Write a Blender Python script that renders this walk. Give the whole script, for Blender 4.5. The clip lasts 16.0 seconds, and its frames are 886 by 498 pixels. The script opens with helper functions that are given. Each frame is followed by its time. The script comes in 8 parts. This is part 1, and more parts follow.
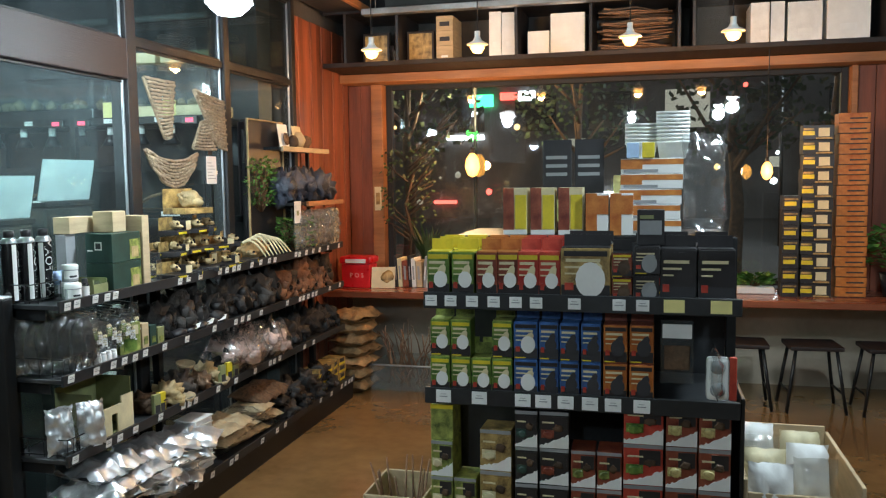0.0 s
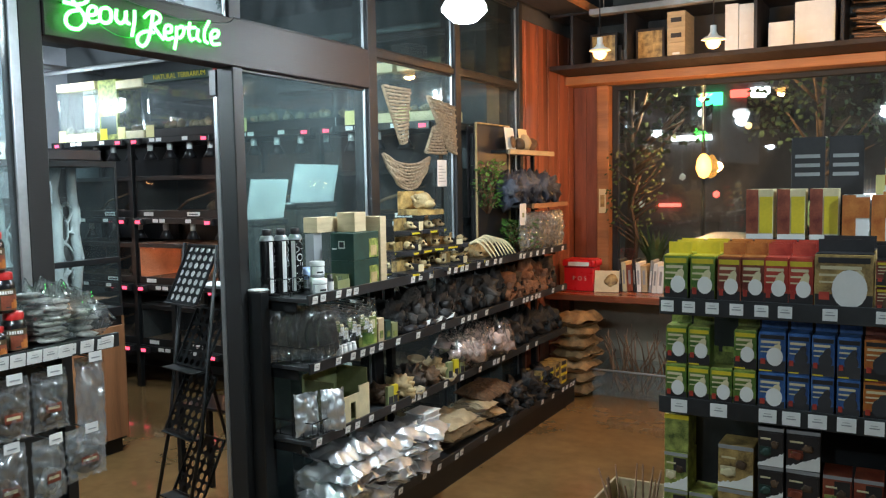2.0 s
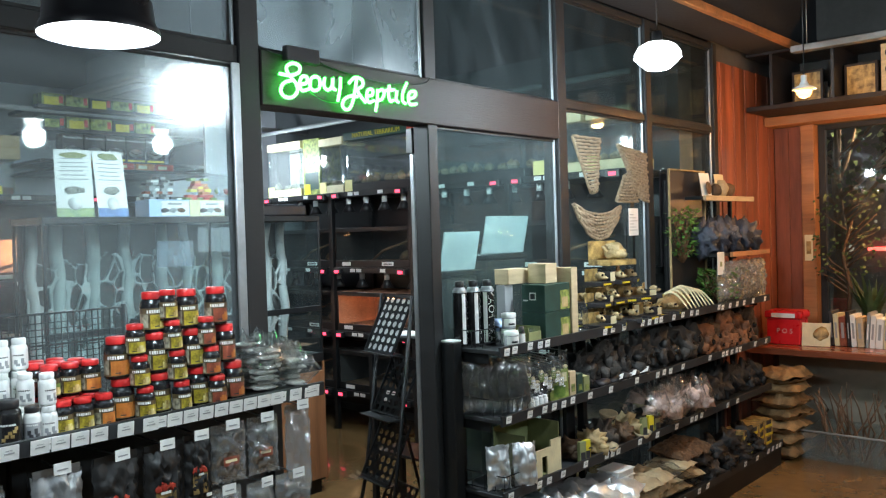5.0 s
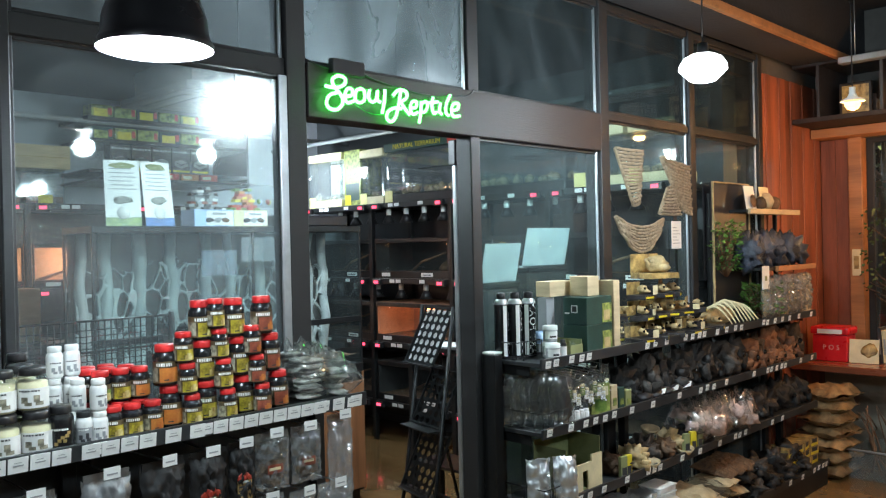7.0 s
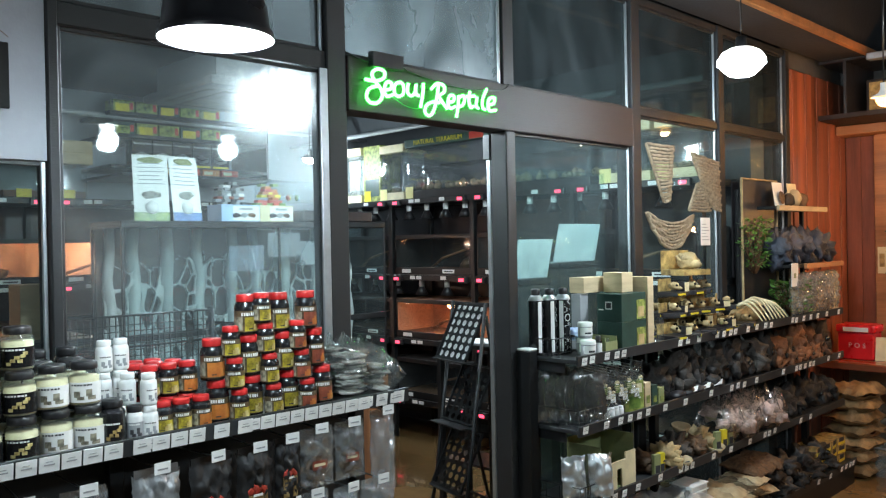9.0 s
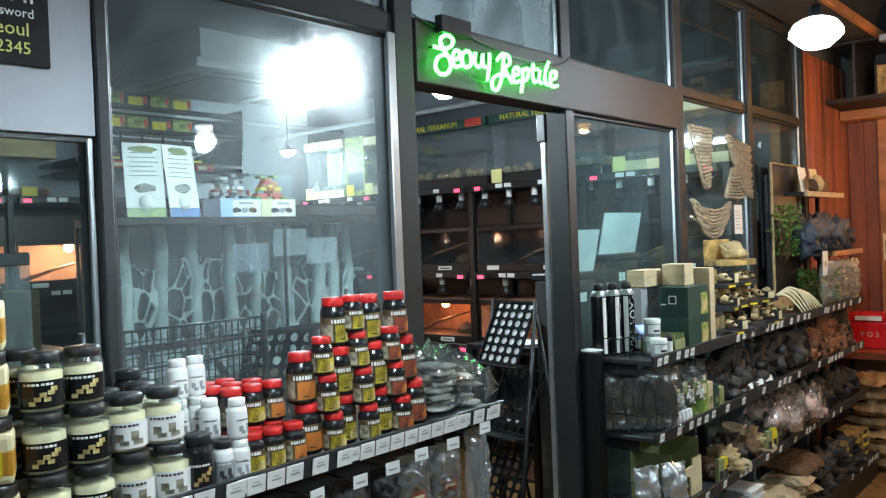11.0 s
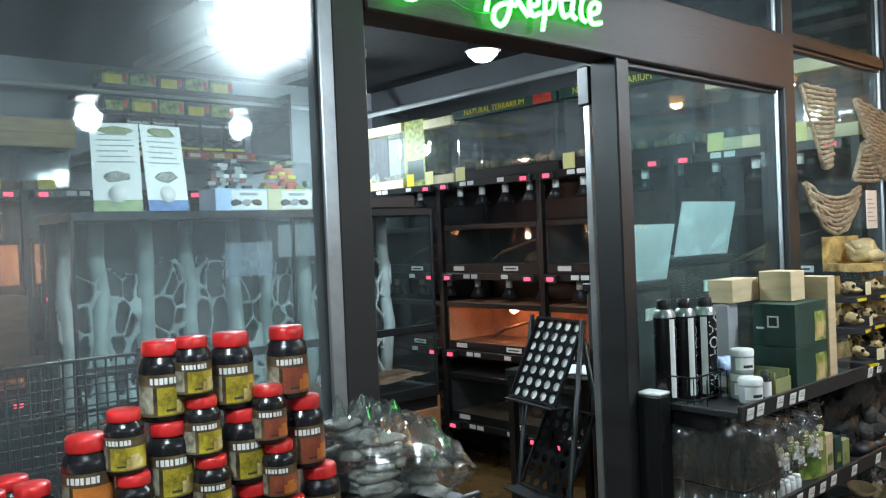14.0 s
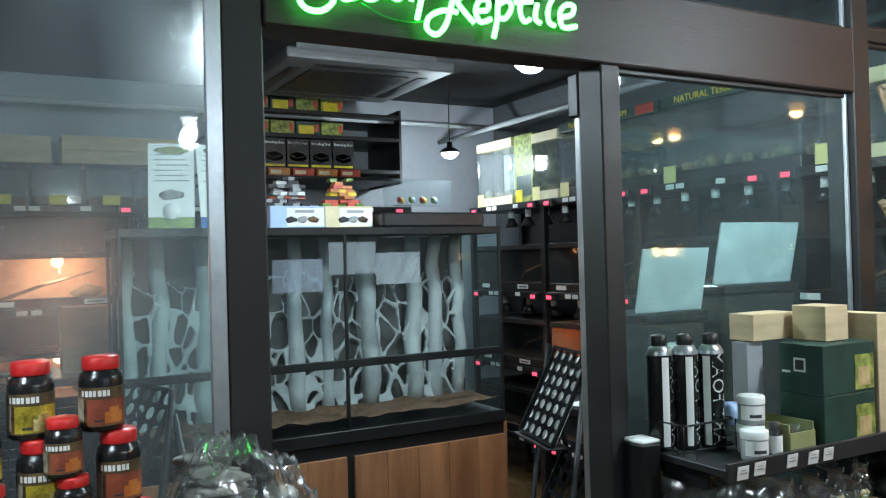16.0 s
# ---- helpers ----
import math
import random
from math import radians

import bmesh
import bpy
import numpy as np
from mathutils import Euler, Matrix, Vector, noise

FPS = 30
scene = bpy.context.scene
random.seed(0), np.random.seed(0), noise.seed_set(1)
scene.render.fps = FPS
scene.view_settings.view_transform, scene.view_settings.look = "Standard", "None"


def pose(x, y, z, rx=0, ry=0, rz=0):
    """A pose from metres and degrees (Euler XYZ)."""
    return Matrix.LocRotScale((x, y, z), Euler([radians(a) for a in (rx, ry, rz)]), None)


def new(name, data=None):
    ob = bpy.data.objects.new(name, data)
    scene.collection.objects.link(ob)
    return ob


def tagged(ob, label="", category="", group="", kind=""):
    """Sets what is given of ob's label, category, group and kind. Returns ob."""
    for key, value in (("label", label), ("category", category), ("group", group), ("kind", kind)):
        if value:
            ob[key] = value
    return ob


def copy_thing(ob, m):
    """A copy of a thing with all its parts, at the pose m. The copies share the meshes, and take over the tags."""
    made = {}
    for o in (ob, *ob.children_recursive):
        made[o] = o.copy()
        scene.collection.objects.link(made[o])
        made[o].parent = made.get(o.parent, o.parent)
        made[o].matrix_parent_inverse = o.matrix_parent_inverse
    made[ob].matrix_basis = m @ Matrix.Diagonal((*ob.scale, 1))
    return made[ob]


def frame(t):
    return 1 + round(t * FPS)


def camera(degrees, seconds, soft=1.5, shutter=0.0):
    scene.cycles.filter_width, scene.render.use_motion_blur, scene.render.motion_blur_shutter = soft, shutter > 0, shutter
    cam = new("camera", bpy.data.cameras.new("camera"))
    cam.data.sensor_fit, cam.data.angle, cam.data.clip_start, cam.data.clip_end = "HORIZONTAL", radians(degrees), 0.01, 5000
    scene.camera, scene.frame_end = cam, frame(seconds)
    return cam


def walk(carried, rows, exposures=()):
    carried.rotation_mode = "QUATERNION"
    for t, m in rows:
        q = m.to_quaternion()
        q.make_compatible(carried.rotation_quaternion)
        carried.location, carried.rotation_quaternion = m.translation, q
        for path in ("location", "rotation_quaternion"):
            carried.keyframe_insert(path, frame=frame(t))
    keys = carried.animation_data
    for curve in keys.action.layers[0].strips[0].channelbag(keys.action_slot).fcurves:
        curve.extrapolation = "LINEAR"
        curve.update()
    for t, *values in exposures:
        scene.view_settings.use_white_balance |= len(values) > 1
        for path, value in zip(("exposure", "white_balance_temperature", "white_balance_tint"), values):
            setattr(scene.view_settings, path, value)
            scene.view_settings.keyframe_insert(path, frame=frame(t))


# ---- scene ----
cam = camera(56.9, 16.0, soft=1.2)
METRES, EYE, TILT, LEAN, TURN = 2.45, 1.62, 0.0, 0.0, 14.3
ROWS = [
    (0.0, 0.0, 0.0, 0.0, -0.06, -4.99, 0.71),
    (0.5, -0.0075, 0.0007, -0.0004, 5.14, -4.83, 0.65),
    (1.0, -0.0121, 0.0003, -0.0004, 9.25, -4.76, 0.84),
    (1.5, -0.0164, -0.0018, -0.0008, 12.52, -4.6, 0.84),
    (2.0, -0.0196, -0.0002, -0.0012, 15.09, -4.57, 0.99),
    (2.5, -0.0277, -0.0016, -0.0006, 18.84, -4.35, 1.14),
    (3.0, -0.0263, -0.0036, 0.0022, 22.62, -4.1, 1.44),
    (3.5, -0.0273, -0.0009, 0.0054, 24.3, -3.97, 1.5),
    (4.0, -0.0292, -0.0003, 0.0079, 25.7, -2.92, 1.61),
    (6.5, -0.0395, -0.0044, 0.0102, 29.93, -0.1, 1.45),
    (7.0, -0.0404, -0.0063, 0.0102, 30.47, -0.2, 1.29),
    (7.5, -0.0415, -0.0072, 0.0104, 30.75, -0.16, 1.31),
    (8.0, -0.0427, -0.0083, 0.0089, 31.47, -0.12, 1.17),
    (8.5, -0.0541, -0.0108, 0.0058, 31.64, -0.2, 1.11),
    (9.0, -0.0887, -0.0227, 0.0077, 30.9, -0.37, 1.12),
    (9.5, -0.1524, -0.0487, 0.0073, 30.36, -0.35, 1.39),
    (12.0, -0.3904, 0.0998, 0.0043, 24.55, -0.88, 2.42),
    (12.5, -0.3797, 0.179, 0.0053, 25.08, -0.91, 2.32),
    (13.0, -0.3645, 0.2423, 0.0028, 27.07, -0.96, 2.46),
    (13.5, -0.3677, 0.3166, 0.0041, 32.86, -0.83, 2.44),
    (14.0, -0.3697, 0.3769, 0.0069, 34.18, -0.81, 2.38),
    (14.5, -0.324, 0.4222, 0.0049, 35.57, -1.0, 1.79),
    (15.0, -0.2646, 0.469, 0.009, 40.32, -0.61, 1.69),
    (15.5, -0.2422, 0.5165, 0.0075, 43.48, -0.47, 1.89),
    (16.0, -0.228, 0.5701, 0.0098, 47.05, 0.56, 1.54),
]
walk(cam, [(t, pose(0, 0, EYE, TILT, LEAN, TURN) @ pose(METRES * x, METRES * y, METRES * z, 90 + pitch, roll, yaw)) for t, x, y, z, yaw, pitch, roll in ROWS],
     exposures=[(0.0, 0.65), (4.0, 0.56), (9.5, 0.51), (12.5, 0.35), (14.0, 0.25), (16.0, 0.1)])

# ---- world and large lights ----
world = bpy.data.worlds.new("night")
scene.world = world
world.use_nodes = True
world.node_tree.nodes["Background"].inputs[0].default_value = (0.018, 0.032, 0.038, 1)
world.node_tree.nodes["Background"].inputs[1].default_value = 1.0

COOL, WARM = (0.74, 0.91, 1.0), (1.0, 0.5, 0.18)


def point_lamp(name, place, watts, colour, radius=0.05):
    data = bpy.data.lights.new(name, "POINT")
    data.energy, data.color, data.shadow_soft_size = watts, colour, radius
    ob = new(name, data)
    ob.location = place
    return ob


# place, watts, colour, radius of every lamp that hangs in the place, plus one added fill
DOME = (-1.76, 0.78, 2.08)
GLOBE = (-1.75, 3.23, 2.37)
WARM_LAMPS = [(-1.785, 5.17, 2.455), (-1.076, 5.17, 2.455), (-0.133, 5.17, 2.455), (0.459, 5.17, 2.455)]
# the third is an unseen fill lamp, added behind the camera
SHOP_AND_FILL_LAMPS = [(0.91, 3.23, 2.52), (0.83, 2.25, 2.51), (-0.35, -1.7, 2.75)]
ROOM_LAMPS = [(-3.11, 1.81, 2.31), (-3.52, 3.07, 2.40), (-6.20, 4.20, 2.42)]
point_lamp("dome_light", (DOME[0], DOME[1], DOME[2] + 0.02), 27, COOL, 0.06)
point_lamp("globe_light", (GLOBE[0], GLOBE[1], GLOBE[2] - 0.07), 62, COOL, 0.06)
for at in WARM_LAMPS:
    point_lamp("warm_light", (at[0], at[1], at[2] - 0.05), 24, WARM, 0.03)
for at in SHOP_AND_FILL_LAMPS:
    point_lamp("shop_or_fill_light", (at[0], at[1], at[2] - 0.12), 43, COOL, 0.07)
for at, watts in zip(ROOM_LAMPS, (54, 62, 34)):
    point_lamp("room_light", (at[0], at[1], at[2] - 0.06), watts, COOL, 0.05)
# the first is a warm fill added to brighten the jamb and straw bags
point_lamp("filament_or_fill_light", (-1.42, 6.3, 1.72), 16, WARM, 0.04)
point_lamp("filament_or_fill_light", (0.78, 6.0, 1.64), 4, WARM, 0.04)

for at, watts in (((-4.99, 4.72, 1.1), 2.6), ((-4.05, 4.72, 1.1), 2.6), ((-6.52, 0.61, 1.62), 8), ((-6.52, 1.55, 1.62), 8), ((-6.52, 2.49, 1.62), 8), ((-6.52, 1.55, 1.05), 6), ((-6.52, 3.43, 1.05), 5)):
    point_lamp("heat_light", at, watts, (1.0, 0.45, 0.22) if at[0] > -6 else (1.0, 0.68, 0.5), 0.03)

# ---- materials ----


def mat(name, col, rough=0.5, metal=0.0, var=0.25, scale=6.0, bump=0.0, bscale=40.0, stretch=(1, 1, 1), coat=0.0, col2=None, per=0.0, island=False, fine=0.3):
    """A procedural surface: two scales of colour variation, roughness variation and relief. per: how far pieces differ."""
    m = bpy.data.materials.new(name)
    m.use_nodes = True
    nt = m.node_tree
    n, l = nt.nodes, nt.links
    b = n["Principled BSDF"]
    b.inputs["Metallic"].default_value = metal
    b.inputs["Coat Weight"].default_value = coat
    tc = n.new("ShaderNodeTexCoord")
    mp = n.new("ShaderNodeMapping")
    mp.inputs["Scale"].default_value = stretch
    l.new(tc.outputs["Object"], mp.inputs["Vector"])
    big, small = n.new("ShaderNodeTexNoise"), n.new("ShaderNodeTexNoise")
    for node, s, d in ((big, scale, 4.0), (small, scale * 9, 6.0)):
        node.inputs["Scale"].default_value, node.inputs["Detail"].default_value = s, d
        l.new(mp.outputs["Vector"], node.inputs["Vector"])
    mixn = n.new("ShaderNodeMath")
    mixn.operation = "MULTIPLY_ADD"
    mixn.inputs[1].default_value = fine
    l.new(small.outputs["Fac"], mixn.inputs[0])
    l.new(big.outputs["Fac"], mixn.inputs[2])
    ramp = n.new("ShaderNodeValToRGB")
    dark = tuple(c * (1 - var) for c in col)
    light = col2 or tuple(min(1, c * (1 + var)) for c in col)
    ramp.color_ramp.elements[0].color, ramp.color_ramp.elements[1].color = (*dark, 1), (*light, 1)
    ramp.color_ramp.elements[0].position, ramp.color_ramp.elements[1].position = 0.42, 0.88
    l.new(mixn.outputs[0], ramp.inputs["Fac"])
    out = ramp.outputs["Color"]
    if per:
        hsv = n.new("ShaderNodeHueSaturation")
        src = n.new("ShaderNodeNewGeometry").outputs["Random Per Island"] if island else n.new("ShaderNodeObjectInfo").outputs["Random"]
        mr = n.new("ShaderNodeMapRange")
        mr.inputs["To Min"].default_value, mr.inputs["To Max"].default_value = 1 - per, 1 + per
        l.new(src, mr.inputs["Value"])
        l.new(mr.outputs["Result"], hsv.inputs["Value"])
        l.new(out, hsv.inputs["Color"])
        out = hsv.outputs["Color"]
    l.new(out, b.inputs["Base Color"])
    rr = n.new("ShaderNodeMapRange")
    rr.inputs["To Min"].default_value, rr.inputs["To Max"].default_value = max(0.02, rough - 0.12), min(1, rough + 0.12)
    l.new(big.outputs["Fac"], rr.inputs["Value"])
    l.new(rr.outputs["Result"], b.inputs["Roughness"])
    if bump:
        bn, bp = n.new("ShaderNodeTexNoise"), n.new("ShaderNodeBump")
        bn.inputs["Scale"].default_value, bn.inputs["Detail"].default_value = bscale, 5.0
        l.new(mp.outputs["Vector"], bn.inputs["Vector"])
        bp.inputs["Strength"].default_value, bp.inputs["Distance"].default_value = bump, 0.01
        l.new(bn.outputs["Fac"], bp.inputs["Height"])
        l.new(bp.outputs["Normal"], b.inputs["Normal"])
    return m


def glow(name, col, strength):
    m = bpy.data.materials.new(name)
    m.use_nodes = True
    b = m.node_tree.nodes["Principled BSDF"]
    b.inputs["Base Color"].default_value = (*[min(1, c * 0.8) for c in col], 1)
    b.inputs["Emission Color"].default_value = (*col, 1)
    b.inputs["Emission Strength"].default_value = strength
    return m


def pane_mat(name, tint=(1, 1, 1), dust=0.05, gloss=0.06, dust_scale=1.6, rough=0.02, haze=0.0):
    """Thin glass: clear, with a mirror sheen and a film of dust in uneven wipes."""
    m = bpy.data.materials.new(name)
    m.use_nodes = True
    nt = m.node_tree
    n, l = nt.nodes, nt.links
    n.remove(n["Principled BSDF"])
    clear, shine, film = n.new("ShaderNodeBsdfTransparent"), n.new("ShaderNodeBsdfGlossy"), n.new("ShaderNodeBsdfDiffuse")
    clear.inputs["Color"].default_value = (*tint, 1)
    shine.inputs["Roughness"].default_value = rough
    film.inputs["Color"].default_value = (0.7, 0.76, 0.8, 1)
    fr, power = n.new("ShaderNodeLayerWeight"), n.new("ShaderNodeMath")
    power.operation = "POWER"
    power.inputs[1].default_value = 5.0
    l.new(fr.outputs["Facing"], power.inputs[0])
    boost = n.new("ShaderNodeMath")
    boost.operation = "MULTIPLY_ADD"
    boost.inputs[1].default_value, boost.inputs[2].default_value = 0.8, gloss
    l.new(power.outputs[0], boost.inputs[0])
    back, both = n.new("ShaderNodeBsdfTranslucent"), n.new("ShaderNodeMixShader")
    back.inputs["Color"].default_value = (0.7, 0.78, 0.84, 1)
    l.new(film.outputs[0], both.inputs[1])
    l.new(back.outputs[0], both.inputs[2])
    mix1, mix2 = n.new("ShaderNodeMixShader"), n.new("ShaderNodeMixShader")
    l.new(boost.outputs[0], mix1.inputs["Fac"])
    l.new(clear.outputs[0], mix1.inputs[1])
    l.new(shine.outputs[0], mix1.inputs[2])
    tc, no, wipe = n.new("ShaderNodeTexCoord"), n.new("ShaderNodeTexNoise"), n.new("ShaderNodeMapRange")
    no.inputs["Scale"].default_value, no.inputs["Detail"].default_value, no.inputs["Distortion"].default_value = dust_scale, 8.0, 1.7
    mp = n.new("ShaderNodeMapping")
    mp.inputs["Scale"].default_value = (1, 1.5, 0.8)
    mp.inputs["Rotation"].default_value = (0.5, 0, 0)
    l.new(tc.outputs["Object"], mp.inputs["Vector"])
    l.new(mp.outputs["Vector"], no.inputs["Vector"])
    wipe.inputs["From Min"].default_value, wipe.inputs["From Max"].default_value = 0.3, 0.75
    wipe.inputs["To Min"].default_value, wipe.inputs["To Max"].default_value = dust * 0.35, dust * 1.6
    l.new(no.outputs["Fac"], wipe.inputs["Value"])
    l.new(wipe.outputs["Result"], mix2.inputs["Fac"])
    if haze:
        # grease and dust that spread the lamps' light forward
        spread, mix3, part_of = n.new("ShaderNodeBsdfRefraction"), n.new("ShaderNodeMixShader"), n.new("ShaderNodeMath")
        spread.inputs["IOR"].default_value, spread.inputs["Roughness"].default_value = 1.13, 0.85
        part_of.operation = "MULTIPLY"
        part_of.inputs[1].default_value = haze
        l.new(wipe.outputs["Result"], part_of.inputs[0])
        l.new(part_of.outputs[0], mix3.inputs["Fac"])
        l.new(mix1.outputs[0], mix3.inputs[1])
        l.new(spread.outputs[0], mix3.inputs[2])
        mix1 = mix3
    l.new(mix1.outputs[0], mix2.inputs[1])
    l.new(both.outputs[0], mix2.inputs[2])
    l.new(mix2.outputs[0], n["Material Output"].inputs["Surface"])
    return m


M_FLOOR = mat("epoxy_floor", (0.2, 0.115, 0.045), 0.2, 0, 0.3, 1.4, 0.03, 14, coat=0.4, col2=(0.31, 0.185, 0.075))
M_CEIL = mat("black_ceiling", (0.022, 0.022, 0.025), 0.8, 0, 0.3, 3, 0.3, 30)
M_BLACK = mat("black_metal", (0.01, 0.011, 0.012), 0.42, 0.2, 0.3, 5, 0.05, 90)
M_FRAME = mat("black_brown_frame", (0.009, 0.0095, 0.0105), 0.6, 0, 0.3, 3, 0.08, 60, (1, 1, 6))
M_HEADER = mat("dark_wood_header", (0.016, 0.0095, 0.0085), 0.62, 0, 0.35, 2.5, 0.12, 30, (6, 0.6, 8))
M_ALU = mat("grey_aluminium", (0.45, 0.48, 0.5), 0.35, 0.8, 0.2, 6, 0.04, 80)
M_WOOD = mat("red_cedar_planks", (0.25, 0.072, 0.036), 0.5, 0, 0.4, 1.6, 0.15, 25, (7, 7, 0.7), per=0.25)
M_BEAM = mat("orange_pine_beam", (0.36, 0.15, 0.055), 0.5, 0, 0.35, 1.6, 0.12, 25, (0.7, 7, 7))
M_COUNTER = mat("red_brown_counter", (0.23, 0.07, 0.035), 0.28, 0, 0.35, 1.8, 0.08, 25, (0.7, 8, 8), coat=0.3)
M_WALLGREY = mat("grey_paint", (0.33, 0.34, 0.37), 0.75, 0, 0.12, 2.2, 0.08, 70)
M_WALLSLATE = mat("slate_grey_paint", (0.1, 0.108, 0.115), 0.75, 0, 0.15, 2.2, 0.08, 70)
M_WALLDARK = mat("dark_plaster", (0.09, 0.085, 0.08), 0.85, 0, 0.25, 2.2, 0.2, 40)
M_WALLCREAM = mat("cream_plaster", (0.42, 0.36, 0.28), 0.8, 0, 0.2, 2.2, 0.15, 50)
M_SHELF = mat("charcoal_shelf_steel", (0.035, 0.037, 0.04), 0.42, 0.4, 0.25, 5, 0.04, 90)
M_TAG = mat("white_price_card", (0.78, 0.79, 0.78), 0.5, 0, 0.06, 20)
M_TAGY = mat("yellow_price_card", (0.8, 0.72, 0.3), 0.5, 0, 0.06, 20)
M_INK = mat("ink", (0.03, 0.03, 0.035), 0.6, 0, 0.1, 30)
M_GLASS = pane_mat("dusty_partition_glass", (0.88, 0.96, 0.95), 0.055, 0.025, haze=1.1)
# upper panes: darkened tints put the unlit upper room into the glass
M_GLASS_U = pane_mat("streaked_upper_glass", (0.3, 0.38, 0.37), 0.022, 0.02, 2.4, haze=0.4)
M_GLASS_W = pane_mat("wiped_upper_glass", (0.5, 0.6, 0.58), 0.1, 0.02, 1.3, haze=0.8)
M_GLASS_C = pane_mat("clear_partition_glass", (0.86, 0.95, 0.94), 0.02, 0.02)
M_TANKGLASS = pane_mat("tank_glass", (0.9, 0.97, 0.97), 0.012, 0.01)
M_WINDOW = pane_mat("night_window_glass", (0.9, 0.94, 0.93), 0.02, 0.1)

# ---- building blocks ----


def box(bm, a, b, bev=0.0, m=None, seg=1):
    """Adds a box between two corners; bev rounds its edges."""
    lo = [min(p, q) for p, q in zip(a, b)]
    hi = [max(p, q) for p, q in zip(a, b)]
    v = [bm.verts.new((x, y, z)) for x in (lo[0], hi[0]) for y in (lo[1], hi[1]) for z in (lo[2], hi[2])]
    f = [bm.faces.new([v[i] for i in q]) for q in ((0, 1, 3, 2), (4, 6, 7, 5), (0, 4, 5, 1), (2, 3, 7, 6), (0, 2, 6, 4), (1, 5, 7, 3))]
    if bev:
        edges = list({e for q in f for e in q.edges})
        res = bmesh.ops.bevel(bm, geom=edges, offset=bev, segments=seg, affect="EDGES", profile=0.6)
        v = list({w for q in res["faces"] for w in q.verts} | {w for w in v if w.is_valid})
    if m is not None:
        bmesh.ops.transform(bm, matrix=m, verts=v)
    return bm


def lathe(bm, prof, seg=16, m=None):
    """Turns a profile of (radius, height) about z; a zero radius closes an end."""
    rings, made = [], []
    for r, z in prof:
        if r <= 1e-6:
            ring = [bm.verts.new((0, 0, z))]
        else:
            ring = [bm.verts.new((r * math.cos(2 * math.pi * i / seg), r * math.sin(2 * math.pi * i / seg), z)) for i in range(seg)]
        rings.append(ring)
        made += ring
    for p, q in zip(rings, rings[1:]):
        for i in range(seg):
            j = (i + 1) % seg
            loop = [p[i % len(p)], p[j % len(p)], q[j % len(q)], q[i % len(q)]]
            loop = list(dict.fromkeys(loop))
            if len(loop) > 2:
                face = bm.faces.new(loop)
                face.smooth = True
    if m is not None:
        bmesh.ops.transform(bm, matrix=m, verts=made)
    return bm


def tube(bm, pts, r, seg=6, taper=1.0):
    """A round bar along a run of points."""
    pts = [Vector(p) for p in pts]
    rings = []
    up = Vector((0.13, 0.31, 0.94))
    for i, p in enumerate(pts):
        d = (pts[min(i + 1, len(pts) - 1)] - pts[max(i - 1, 0)]).normalized()
        s = d.cross(up)
        if s.length < 1e-3:
            s = d.cross(Vector((1, 0, 0)))
        s.normalize()
        t = s.cross(d)
        rr = r * (1 + (taper - 1) * i / max(1, len(pts) - 1))
        rings.append([bm.verts.new(p + rr * (math.cos(2 * math.pi * k / seg) * s + math.sin(2 * math.pi * k / seg) * t)) for k in range(seg)])
    for a, b in zip(rings, rings[1:]):
        for k in range(seg):
            f = bm.faces.new((a[k], a[(k + 1) % seg], b[(k + 1) % seg], b[k]))
            f.smooth = True
    bm.faces.new(rings[0][::-1])
    bm.faces.new(rings[-1])
    return bm


def lump(bm, c, size, rough=0.25, seed=0, sub=2, freq=2.0):
    """A rounded uneven lump of the given half sizes."""
    res = bmesh.ops.create_icosphere(bm, subdivisions=sub, radius=1)
    for w in res["verts"]:
        k = 1 + rough * noise.noise(w.co * freq + Vector((seed * 3.7, seed * 1.3, seed * 2.1)))
        w.co = Vector((c[0] + w.co.x * size[0] * k, c[1] + w.co.y * size[1] * k, c[2] + w.co.z * size[2] * k))
    for f in {f for w in res["verts"] for f in w.link_faces}:
        f.smooth = True
    return bm


def thing(name, label, category, m=None, group="", kind=""):
    ob = new(name)
    ob.empty_display_size = 0.05
    if m is not None:
        ob.matrix_basis = m
    return tagged(ob, label, category, group, kind)


def mesh_of(name, bm, *mats):
    bmesh.ops.recalc_face_normals(bm, faces=bm.faces)
    me = bpy.data.meshes.new(name)
    bm.to_mesh(me)
    bm.free()
    for k in mats:
        me.materials.append(k)
    return me


def part(name, bm, material, parent, label="", m=None):
    ob = new(name, mesh_of(name, bm, material))
    ob.parent = parent
    if m is not None:
        ob.matrix_basis = m
    return tagged(ob, label)


def share(name, me, parent, m):
    ob = new(name, me)
    ob.parent = parent
    ob.matrix_basis = m
    return ob


def solid(name, bm, material, label, category="", group="", kind="", m=None):
    ob = new(name, mesh_of(name, bm, material))
    if m is not None:
        ob.matrix_basis = m
    return tagged(ob, label, category, group, kind)


def B(a, b, bev=0.0, m=None, seg=1):
    return box(bmesh.new(), a, b, bev, m, seg)


